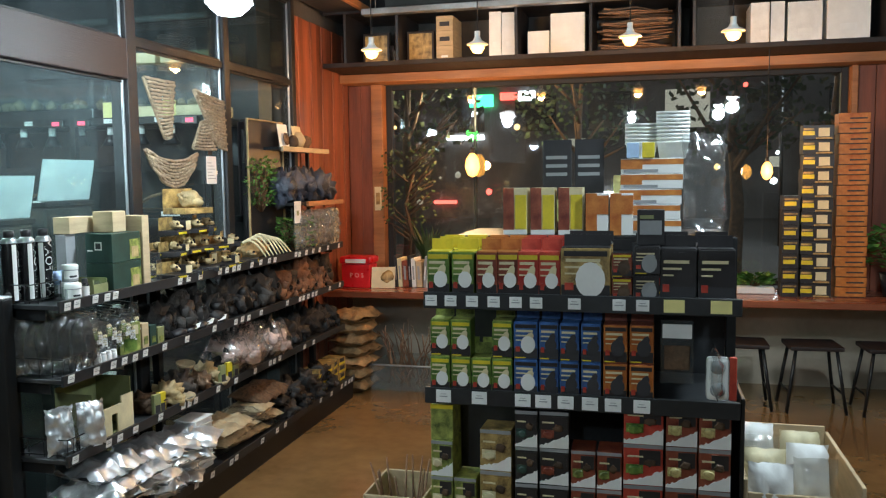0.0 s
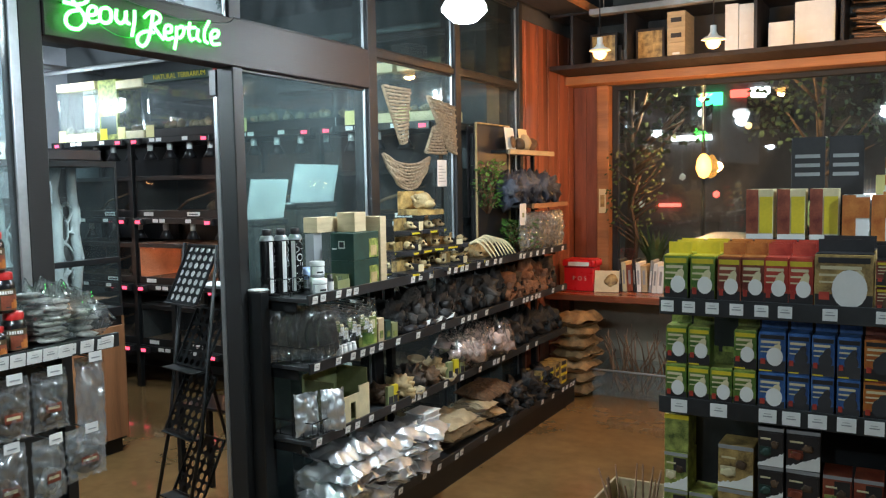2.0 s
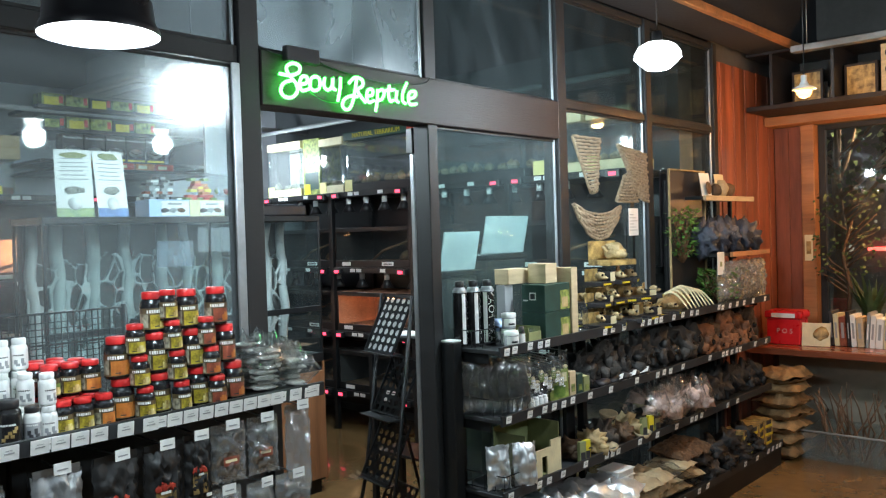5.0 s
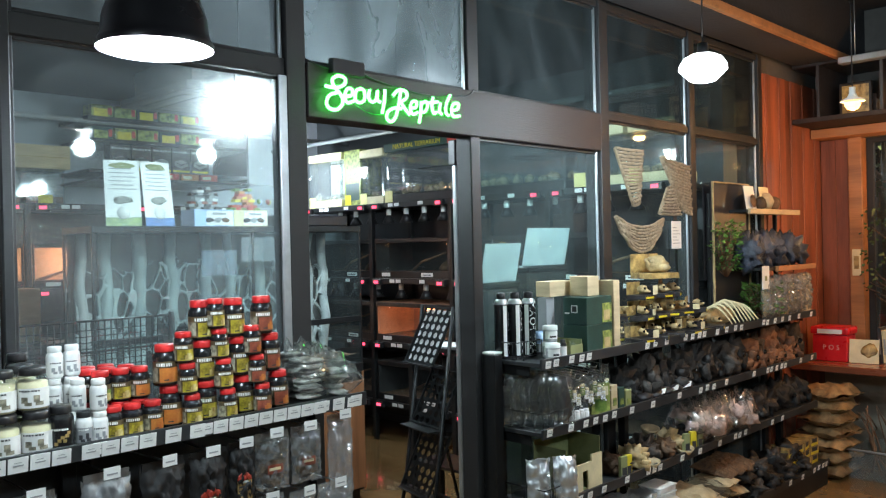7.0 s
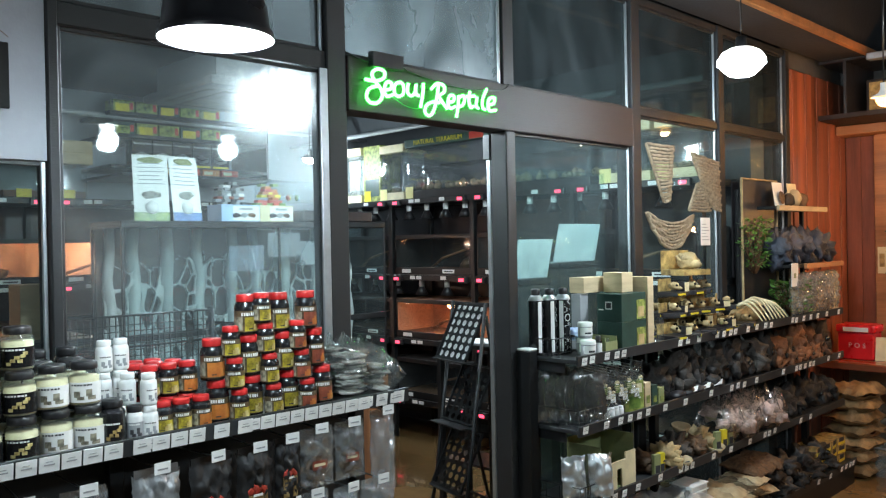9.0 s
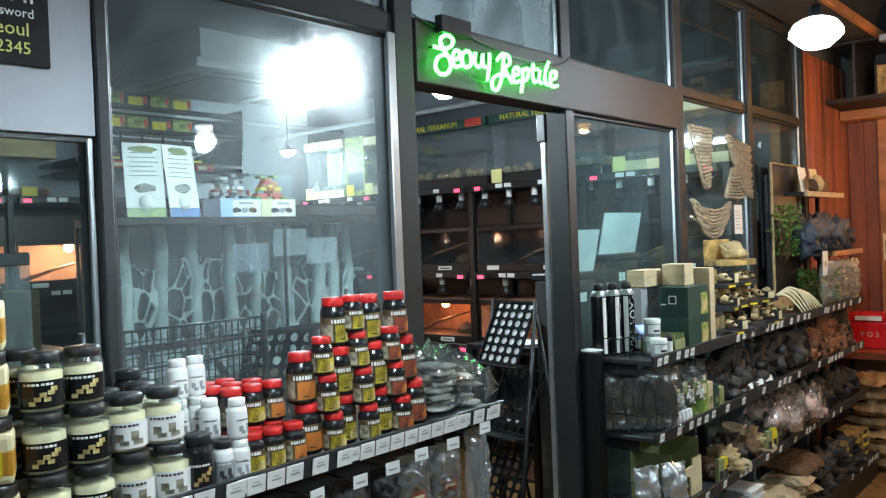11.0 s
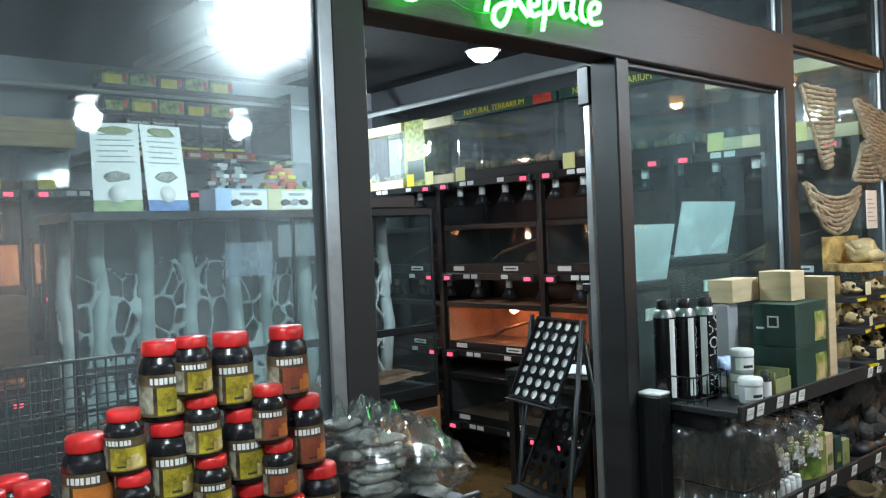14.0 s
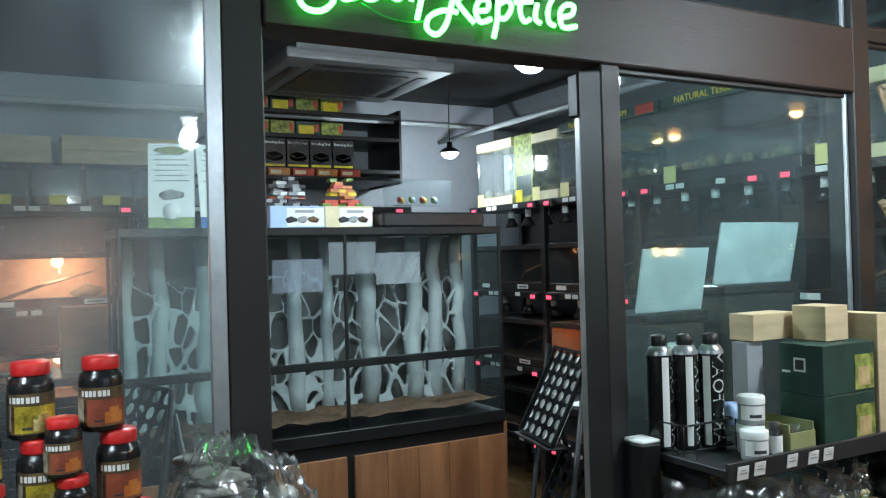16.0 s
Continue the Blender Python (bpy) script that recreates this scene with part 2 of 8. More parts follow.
# ---- the large structure ----
GX = -2.51          # partition plane
WY = 6.62           # window wall
STRUCT = "structure"
solid("floor", B((-7.2, -3.2, -0.1), (3.4, 7.0, 0)), M_FLOOR, "glossy ochre-brown epoxy floor with soft stains", "floor", kind=STRUCT)
solid("ceiling", B((-2.57, -3.2, 3.35), (3.4, 7.0, 3.45)), M_CEIL, "black painted shop ceiling", "ceiling", kind=STRUCT)
solid("ceiling_room", B((-7.2, -3.2, 2.95), (-2.57, 5.3, 3.05)), M_CEIL, "dark painted ceiling of the reptile room", "ceiling", kind=STRUCT)
solid("wall_soffit", B((-2.46, -3.2, 2.9), (-2.16, 6.9, 3.35)), M_CEIL, "dark boxed soffit above the glass partition", "soffit", kind=STRUCT)
solid("trim_soffit", B((-2.158, -3.2, 2.89), (-2.12, 6.2, 2.94), 0.004), M_BEAM, "brown timber edge along the soffit", "trim", kind=STRUCT)
solid("wall_east", B((3.2, -3.2, 0), (3.4, 7.0, 3.35)), M_WALLDARK, "dark plastered side wall", "wall", kind=STRUCT)
solid("wall_south", B((-7.2, -3.4, 0), (3.4, -3.2, 3.35)), M_WALLDARK, "dark plastered rear wall", "wall", kind=STRUCT)
solid("wall_room_west", B((-7.2, -3.2, 0), (-7.0, 5.3, 3.0)), M_WALLGREY, "pale grey painted wall of the reptile room", "wall", kind=STRUCT)
solid("wall_room_north", B((-7.0, 5.1, 0), (-2.57, 5.3, 3.35)), M_WALLSLATE, "dark grey painted wall of the reptile room", "wall", kind=STRUCT)

# partition: posts, header, transoms, panes
bm = bmesh.new()
for y0, y1, z0, z1 in ((0.684, 0.714, 0, 2.9), (1.605, 1.688, 0, 2.9), (3.53, 3.61, 0, 2.9), (4.47, 4.54, 0, 2.9), (5.43, 5.49, 0, 2.9)):
    box(bm, (GX - 0.06, y0, z0), (GX + 0.04, y1, z1), 0.004)
box(bm, (GX - 0.05, 2.54, 0), (GX + 0.04, 2.602, 2.115), 0.004)
box(bm, (GX - 0.05, 2.54, 2.312), (GX + 0.03, 2.61, 2.9), 0.004)
for y0, y1 in ((3.61, 4.47), (4.54, 5.43)):
    box(bm, (GX - 0.045, y0, 2.285), (GX + 0.03, y1, 2.325), 0.003)
box(bm, (GX - 0.045, 0.714, 2.25), (GX + 0.03, 1.605, 2.312), 0.003)
for y0, y1 in ((-3.2, 0.684), (0.714, 1.605), (1.688, 2.54), (2.61, 3.53), (3.61, 4.47), (4.54, 5.43)):
    box(bm, (GX - 0.045, y0, 2.86), (GX + 0.03, y1, 2.9), 0.003)
for y0, y1 in ((0.714, 1.605), (2.602, 3.53), (3.61, 4.47), (4.54, 5.43)):
    box(bm, (GX - 0.045, y0, 0), (GX + 0.03, y1, 0.1), 0.003)
solid("wall_partition_frame", bm, M_FRAME, "black steel and timber frame of the glass partition", "partition frame", kind=STRUCT)
solid("trim_header", B((GX - 0.065, 1.69, 2.115), (GX + 0.045, 3.528, 2.31), 0.004), M_HEADER, "dark brown timber header above the doorway", "header", kind=STRUCT)
solid("wall_partition_south", B((GX - 0.05, -3.2, 1.88), (GX + 0.03, 0.682, 2.858)), M_WALLGREY, "pale grey painted wall above the side tank", "wall", kind=STRUCT)
solid("wall_partition_low", B((GX - 0.05, -3.2, 0), (GX + 0.03, 0.682, 1.25)), M_FRAME, "black panelled base of the partition", "wall", kind=STRUCT)


def pane(name, y0, y1, z0, z1, x=GX, glass=M_GLASS, label="clear glass pane in a black frame"):
    win = thing(name, label, "window", pose(x, y0, z0), kind=STRUCT)
    p = part("pane", B((-0.004, 0, 0), (0.004, y1 - y0, z1 - z0)), glass, win)
    p.visible_shadow = False
    return win


def edge_light(win, y0, y1, z0, z1):
    """Aluminium glazing beads round a pane."""
    w, h = y1 - y0, z1 - z0
    for a, b in (((0.006, 0, 0), (0.018, 0.012, h)), ((0.006, w - 0.012, 0), (0.018, w, h)), ((0.006, 0.012, h - 0.012), (0.018, w - 0.012, h)), ((0.006, 0.012, 0), (0.018, w - 0.012, 0.012))):
        part("glazing_bead", B(a, b, 0.002), M_ALU if a[1] > 0.1 else M_FRAME, win)


PANES = [("window_1", 0.716, 1.603, 0.102, 2.248, M_GLASS), ("window_2", 2.604, 3.528, 0.102, 2.113, M_GLASS_C), ("window_3", 3.612, 4.468, 0.102, 2.283, M_GLASS_C), ("window_4", 4.542, 5.428, 0.102, 2.283, M_GLASS_C),
         ("window_5", 0.716, 1.603, 2.314, 2.858, M_GLASS), ("window_6", 1.69, 2.538, 2.312, 2.858, M_GLASS_W), ("window_7", 2.612, 3.528, 2.312, 2.858, M_GLASS_U), ("window_8", 3.612, 4.468, 2.327, 2.858, M_GLASS_U), ("window_9", 4.542, 5.428, 2.327, 2.858, M_GLASS_U), ("window_10", -1.2, 0.682, 1.252, 1.878, M_GLASS_C)]
for name, y0, y1, z0, z1, g in PANES:
    edge_light(pane(name, y0, y1, z0, z1, glass=g, label="dusty glass pane with slim aluminium beads" if g is not M_GLASS_C else "clear glass pane with slim aluminium beads"), y0, y1, z0, z1)

for name, y0 in (("trim_glazing", 1.572),):
    solid(name, B((GX + 0.0315, y0, 0.102), (GX + 0.043, 1.604, 2.249), 0.002), M_ALU, "slim brushed aluminium stile beside the doorway post", "glazing trim", kind=STRUCT)

dr = thing("door_1", "glass sliding door pushed open behind the partition pane", "door", pose(-2.59, 2.556, 0.02), kind=STRUCT)
part("door_edge", B((-0.012, 0, 0), (0.012, 0.022, 1.98), 0.003), M_ALU, dr, "pale aluminium door edge")
dp = part("door_pane", B((-0.004, 0.024, 0.02), (0.004, 0.88, 1.96)), M_GLASS_C, dr)
dp.visible_shadow = False
part("door_hanger", B((-0.02, -0.012, 1.981), (0.02, 0.03, 2.09), 0.003), M_BLACK, dr)

# cedar-clad side wall and window wall
wall = solid("wall_cedar", B((GX - 0.15, 5.49, 0), (GX - 0.02, 6.9, 3.35)), M_WALLDARK, "side wall clad in upright red cedar planks", "wall", kind=STRUCT)
y = 5.492
widths = [0.12, 0.09, 0.14, 0.11, 0.1, 0.13, 0.09, 0.12, 0.11, 0.115]
for i, w in enumerate(widths):
    e = min(y + w, WY - 0.002)
    if e - y > 0.02:
        part("plank", B((GX - 0.018, y + 0.002, 0), (GX + 0.004 + 0.006 * (i % 2), e - 0.001, 2.8), 0.003), M_WOOD, wall)
    y = e
solid("wall_north_low", B((GX - 0.02, WY, 0), (3.2, WY + 0.2, 0.72)), M_WALLCREAM, "stained cream plaster wall under the window counter", "wall", kind=STRUCT)
solid("wall_north_high", B((GX - 0.02, WY, 2.4), (3.2, WY + 0.2, 3.35)), M_WALLDARK, "dark wall above the shop window", "wall", kind=STRUCT)
wl = solid("wall_north_side", B((GX - 0.02, WY + 0.02, 0.72), (-2.21, WY + 0.2, 2.4)), M_WALLDARK, "cedar-clad pier beside the shop window", "wall", kind=STRUCT)
for i in range(2):
    part("plank", B((GX + 0.012 + i * 0.11, WY - 0.004, 0.722), (GX + 0.12 + i * 0.11, WY + 0.018, 2.398), 0.003), M_WOOD, wl)
wr = solid("wall_north_pier", B((1.42, WY + 0.02, 0.72), (3.2, WY + 0.2, 2.4)), M_WALLDARK, "cedar-clad pier beside the shop window", "wall", kind=STRUCT)
for i in range(14):
    part("plank", B((1.46 + i * 0.12, WY - 0.004, 0.722), (1.577 + i * 0.12, WY + 0.018, 2.398), 0.003), M_WOOD, wr)
bm = bmesh.new()
box(bm, (-2.29, WY - 0.03, 0.76), (-2.19, WY + 0.19, 2.4), 0.004)
box(bm, (1.41, WY - 0.03, 0.76), (1.455, WY + 0.19, 2.4), 0.004)
solid("trim_window", bm, M_BEAM, "orange pine jambs of the shop window", "window trim", kind=STRUCT)
solid("trim_beam", B((GX + 0.01, 6.42, 2.4), (1.95, WY - 0.002, 2.47), 0.005), M_BEAM, "orange pine beam above the shop window", "beam", kind=STRUCT)
win = thing("window_11", "large dark shop window reflecting lamps at night", "window", pose(-2.19, WY + 0.1, 0.76), kind=STRUCT)
p = part("pane", B((0, -0.005, 0), (3.6, 0.005, 1.64)), M_WINDOW, win)
for x in (0.0, 3.55):
    part("window_frame", B((x, -0.03, 0), (x + 0.05, 0.03, 1.64), 0.004), M_FRAME, win)
part("window_frame", B((0.05, -0.03, 1.6), (3.55, 0.03, 1.64), 0.004), M_FRAME, win)
part("window_frame", B((0.05, -0.03, 0), (3.55, 0.03, 0.04), 0.004), M_FRAME, win)
solid("window_counter", B((-2.49, 5.92, 0.70), (2.6, WY - 0.032, 0.75), 0.006), M_COUNTER, "long red-brown wooden counter under the shop window", "counter")

# ---- more materials ----


def paint(name, col, rough=0.4, var=0.12, **k):
    return mat(name, col, rough, k.pop("metal", 0.0), var, k.pop("scale", 12.0), k.pop("bump", 0.03), **k)


M_LABEL = paint("dark_printed_label", (0.035, 0.025, 0.015), 0.4, 0.5, scale=40, col2=(0.16, 0.11, 0.05))
M_SIDEPRINT = paint("grey_gold_small_print", (0.16, 0.14, 0.09), 0.45, 0.7, scale=70, col2=(0.5, 0.46, 0.34))
M_JARYEL = paint("mottled_yellow_label", (0.2, 0.14, 0.015), 0.4, 0.6, scale=45, col2=(0.7, 0.56, 0.05))
M_PICTURE = paint("food_photo_print", (0.5, 0.3, 0.06), 0.45, 0.5, scale=60, col2=(0.85, 0.75, 0.35))
M_REDCAP = paint("red_plastic_cap", (0.55, 0.02, 0.02), 0.35)
M_JARBLACK = paint("black_jar_plastic", (0.012, 0.012, 0.013), 0.22)
M_CAPBLACK = paint("black_plastic", (0.016, 0.016, 0.018), 0.35)
M_WHITEPL = paint("white_plastic", (0.75, 0.76, 0.75), 0.4)
M_YELLOW = paint("yellow_print", (0.68, 0.54, 0.03), 0.4, 0.2)
M_ORANGE = paint("orange_print", (0.5, 0.12, 0.02), 0.4, 0.3, scale=22, col2=(0.62, 0.24, 0.05))
M_BROWNRED = paint("maroon_print", (0.19, 0.025, 0.018), 0.4, 0.4, scale=22, col2=(0.36, 0.1, 0.05))
M_RED = paint("red_print", (0.45, 0.025, 0.02), 0.4, 0.3, scale=22, col2=(0.6, 0.09, 0.05))
M_GREEN = paint("green_print", (0.06, 0.19, 0.03), 0.4, 0.5, scale=22, col2=(0.26, 0.36, 0.07))
M_LEAFPRINT = paint("leaf_green_print", (0.1, 0.17, 0.03), 0.5, 0.7, scale=30, col2=(0.45, 0.5, 0.12))
M_BLUE = paint("blue_print", (0.02, 0.1, 0.32), 0.4, 0.4, scale=22, col2=(0.08, 0.2, 0.5))
M_PALEBLUE = paint("pale_blue_print", (0.4, 0.55, 0.78), 0.45, 0.15)
M_WHITE = paint("white_print", (0.78, 0.78, 0.76), 0.5, 0.06)
M_CREAM = paint("cream_print", (0.66, 0.58, 0.36), 0.55, 0.15)
M_DKGREEN = paint("dark_green_card", (0.02, 0.055, 0.045), 0.45, 0.3)
M_OLIVE = paint("olive_card", (0.25, 0.27, 0.12), 0.6, 0.2)
M_KRAFT = mat("kraft_cardboard", (0.5, 0.39, 0.24), 0.8, 0, 0.18, 7, 0.06, 80, (1, 1, 5))
M_DKCARD = paint("black_card", (0.022, 0.02, 0.022), 0.4, 0.3)
M_GOLD = paint("brown_gold_print", (0.17, 0.095, 0.028), 0.5, 0.6, scale=22, col2=(0.62, 0.42, 0.15))
M_YELJAR = paint("amber_jar_print", (0.5, 0.24, 0.03), 0.35, 0.25)
M_GREYCAP = paint("grey_plastic", (0.3, 0.31, 0.32), 0.45)
M_FOIL = mat("crumpled_foil", (0.66, 0.68, 0.7), 0.36, 0.75, 0.25, 9, 0.22, 22)
M_BONE = mat("bone_resin", (0.4, 0.29, 0.14), 0.6, 0, 0.5, 14, 0.4, 50)
M_ROCK = mat("dark_slate_resin", (0.026, 0.025, 0.025), 0.6, 0, 0.7, 14, 1.0, 40, per=0.5)
M_BARK = mat("brown_bark_resin", (0.085, 0.048, 0.025), 0.7, 0, 0.6, 12, 0.9, 40, per=0.5)
M_BLUEROCK = mat("blue_black_rock", (0.05, 0.06, 0.085), 0.5, 0, 0.6, 18, 0.9, 40)
M_SLATE = mat("grey_brown_resin", (0.05, 0.042, 0.036), 0.65, 0, 0.7, 14, 1.0, 40, per=0.4)
M_RUST = mat("rust_brown_resin", (0.15, 0.06, 0.026), 0.7, 0, 0.6, 14, 0.9, 40, per=0.4)
M_TWIG = mat("driftwood", (0.2, 0.11, 0.06), 0.75, 0, 0.4, 15, 0.5, 60)
M_ROPE = mat("jute_rope", (0.34, 0.26, 0.17), 0.9, 0, 0.35, 60, 0.8, 250)
M_LEAF = mat("plastic_leaves", (0.05, 0.15, 0.025), 0.5, 0, 0.5, 20, 0.1, 80, col2=(0.14, 0.32, 0.06), per=0.3, island=True)
M_SAND = mat("bagged_sand", (0.42, 0.33, 0.2), 0.6, 0, 0.3, 14, 0.4, 60)
M_PINK = mat("pink_fibre", (0.62, 0.45, 0.4), 0.85, 0, 0.35, 14, 0.9, 90)
M_SACK = mat("tan_filled_sack", (0.26, 0.16, 0.075), 0.45, 0, 0.6, 18, 0.5, 50, per=0.5)
M_STRAW = mat("golden_straw", (0.55, 0.36, 0.13), 0.6, 0, 0.6, 22, 0.9, 70, (1, 1, 6))
M_CHIP = mat("brown_chips", (0.13, 0.07, 0.035), 0.85, 0, 0.6, 45, 1.0, 90)
M_STONE = mat("grey_pebble_bag", (0.34, 0.34, 0.31), 0.55, 0, 0.6, 30, 0.8, 60, per=0.4)
M_REDBOX = paint("red_enamel", (0.6, 0.015, 0.02), 0.3)
M_GREENGLASS = pane_mat("clear_plastic_green", (0.92, 0.96, 0.95), 0.12, 0.1, 8, 0.06)
M_FILM = pane_mat("clear_poly_film", (0.95, 0.96, 0.95), 0.035, 0.16, 14, 0.12)
M_BAGFILM = pane_mat("crinkled_bag_film", (0.94, 0.95, 0.95), 0.2, 0.28, 20, 0.16)
M_TANKCLEAR = pane_mat("polished_tank_acrylic", (0.93, 0.96, 0.96), 0.16, 0.22, 5, 0.05)
M_CLEARPL = pane_mat("clear_plastic", (0.92, 0.95, 0.95), 0.05, 0.05, 6, 0.06)
M_WIRE = mat("black_wire", (0.02, 0.02, 0.022), 0.35, 0.6, 0.2, 20)
M_LAMPSHADE = paint("black_enamel_shade", (0.015, 0.015, 0.018), 0.3, metal=0.2)
M_LAMPINNER = paint("white_enamel_inner", (0.8, 0.8, 0.78), 0.4)


def arc(bm, r, a0, a1, z0, z1, n=8):
    """A patch of a cylinder, between two angles in degrees."""
    cols = []
    for i in range(n + 1):
        a = radians(a0 + (a1 - a0) * i / n)
        cols.append([bm.verts.new((r * math.cos(a), r * math.sin(a), z)) for z in (z0, z1)])
    for p, q in zip(cols, cols[1:]):
        f = bm.faces.new((p[0], q[0], q[1], p[1]))
        f.smooth = True
    return bm


def pillow(bm, w, d, h, seed=0, nx=12, ny=9, wr=0.25, m=None, wave=7.0):
    """A stuffed, creased bag lying flat: w by d, h thick, its seams along the edges."""
    made = []
    for side in (1, -1):
        rows = []
        for j in range(ny + 1):
            row = []
            for i in range(nx + 1):
                u, v = 2 * i / nx - 1, 2 * j / ny - 1
                t = (1 - abs(u) ** 5.0) * (1 - abs(v) ** 4.2)
                k = noise.noise(Vector((u * wave * 0.5 + seed, v * wave * 0.5, side + seed * 0.7))) + 0.6 * abs(noise.noise(Vector((u * wave + seed * 2, v * wave, side))))
                z = h * 0.5 * side * (t * (1 + wr * k)) + h * 0.12 * k * wr * 3
                e = 1 - 0.06 * wr * 4 * abs(noise.noise(Vector((u * 3, v * 3, seed))))
                row.append(bm.verts.new((u * w / 2 * e, v * d / 2 * e, z + h * 0.5)))
            rows.append(row)
            made += row
        for a, b in zip(rows, rows[1:]):
            for i in range(nx):
                f = bm.faces.new((a[i], a[i + 1], b[i + 1], b[i]))
                f.smooth = True
    bmesh.ops.remove_doubles(bm, verts=made, dist=0.0004)
    if m is not None:
        bmesh.ops.transform(bm, matrix=m, verts=[v for v in made if v.is_valid])
    return bm


def prism(outline, x0, x1):
    """A flat shape in y and z, raised from x0 to x1 without a back."""
    bm = bmesh.new()
    front = [bm.verts.new((x1, y, z)) for y, z in outline]
    back = [bm.verts.new((x0, y, z)) for y, z in outline]
    bm.faces.new(front)
    for i in range(len(outline)):
        k = (i + 1) % len(outline)
        bm.faces.new((front[i], front[k], back[k], back[i]))
    return bm


def text_mesh(words, size, thick=0.0006, align="CENTER"):
    """Raised lettering as a mesh, lying in x and y."""
    cu = bpy.data.curves.new("lettering", "FONT")
    cu.body, cu.size, cu.extrude, cu.align_x, cu.align_y, cu.resolution_u = words, size, thick, align, "CENTER", 2
    ob = bpy.data.objects.new("lettering", cu)
    scene.collection.objects.link(ob)
    me = bpy.data.meshes.new_from_object(ob.evaluated_get(bpy.context.evaluated_depsgraph_get()))
    bpy.data.objects.remove(ob)
    return me


def lettering(name, words, size, material, parent, m):
    me = text_mesh(words, size)
    me.materials.append(material)
    return share(name, me, parent, m)


# faces of printed things look along +x of the thing unless told otherwise
def carton(name, w, d, h, card, prints=(), label="", group="", lid=None, m=None, category="carton"):
    """A printed carton w wide (y), d deep (x), h high, its front at x = 0. prints: (y0, y1, z0, z1, material) as shares of the front."""
    c = thing(name, label, category, m, group)
    part("body", B((-d, -w / 2, 0), (0, w / 2, h), 0.0015), card, c)
    for i, (y0, y1, z0, z1, k) in enumerate(prints):
        lift = 0.0012 + 0.0006 * i
        part("printed_panel", B((0.0004, -w / 2 + w * y0, h * z0), (lift, -w / 2 + w * y1, h * z1)), k, c)
    if lid:
        part("lid_flap", B((-d + 0.002, -w / 2 + 0.002, h), (-0.002, w / 2 - 0.002, h + 0.002)), lid, c)
    return c


def jar(name, r, h, body, cap, band, extra, label, group, title=M_WHITE, category="jar"):
    """A screw-cap jar with a wrap-round label."""
    j = thing(name, label, category, None, group)
    bm = bmesh.new()
    lathe(bm, [(0, 0), (r * 0.9, 0), (r, 0.004), (r, h * 0.68), (r * 0.93, h * 0.76), (r * 0.72, h * 0.82), (r * 0.72, h * 0.84), (0, h * 0.84)], 18)
    part("body", bm, body, j)
    part("cap", lathe(bmesh.new(), [(r * 0.6, h * 0.82), (r * 0.82, h * 0.82), (r * 0.84, h * 0.84), (r * 0.84, h * 0.97), (r * 0.78, h), (0, h)], 18), cap, j)
    if body is M_CLEARPL:
        part("contents", lathe(bmesh.new(), [(0, 0.003), (r * 0.93, 0.003), (r * 0.93, h * 0.66), (0, h * 0.7)], 14), M_CREAM, j)
    if band:
        plain = band in (M_WHITE, M_JARBLACK, M_GREYCAP)
        lab = part("label", arc(bmesh.new(), r * 1.012, -150, 110, h * 0.08, h * (0.54 if plain else 0.6), 14), band if plain else M_LABEL, j)
        for k in range(7):
            a = -40 + 11.5 * k
            part("label_title", arc(bmesh.new(), r * 1.024, a, a + (9 if k % 3 else 7), h * (0.46 if plain else 0.48), h * (0.5 if plain else 0.56), 2), title, lab)
        if not plain:
            part("label_field", arc(bmesh.new(), r * 1.02, -24, 90, h * 0.1, h * 0.44, 8), band, lab)
            part("label_side", arc(bmesh.new(), r * 1.018, -92, -34, h * 0.12, h * 0.46, 5), M_SIDEPRINT, lab)
            part("label_picture", arc(bmesh.new(), r * 1.026, 22, 74, h * 0.12, h * 0.27, 5), extra, lab)
            part("label_picture", arc(bmesh.new(), r * 1.028, 34, 62, h * 0.26, h * 0.33, 3), extra, lab)
            part("label_text", arc(bmesh.new(), r * 1.026, -4, 20, h * 0.14, h * 0.17, 3), M_INK, lab)
        elif band is M_JARBLACK:
            for a0, z0 in ((-26, 0.13), (-12, 0.2), (2, 0.27), (12, 0.19), (22, 0.3), (30, 0.36)):
                part("label_picture", arc(bmesh.new(), r * 1.026, a0, a0 + 17, h * z0, h * (z0 + 0.075), 3), extra, lab)
        else:
            for a0, a1, z0, z1 in ((-30, -6, 0.2, 0.34), (-18, 8, 0.14, 0.22), (14, 36, 0.22, 0.38), (20, 50, 0.14, 0.23)):
                part("label_picture", arc(bmesh.new(), r * 1.026, a0, a1, h * z0, h * z1, 3), extra, lab)
    return j


def place_all(template, spots):
    """Puts the template at the first spot and copies of it at the others; a spot is x, y, z and a turn."""
    out = []
    for i, (x, y, z, a) in enumerate(spots):
        m = pose(x, y, z, 0, 0, a)
        if i == 0:
            template.matrix_basis = m
            out.append(template)
        else:
            out.append(copy_thing(template, m))
    return out


rnd = random.Random(7)

# ---- gondola shelving along the partition ----
TAG = mesh_of("price_tag", B((-0.001, -0.018, -0.016), (0.001, 0.018, 0.016), 0.0006), M_TAG)
TAGW = mesh_of("price_tag", B((-0.001, -0.023, -0.019), (0.001, 0.023, 0.019), 0.0006), M_TAG)
TAGBAR = mesh_of("tag_print", box(B((0.0012, -0.012, -0.004), (0.0018, 0.012, -0.001)), (0.0012, -0.009, 0.004), (0.0018, 0.008, 0.0055)), M_GREYCAP)
SF = -2.19


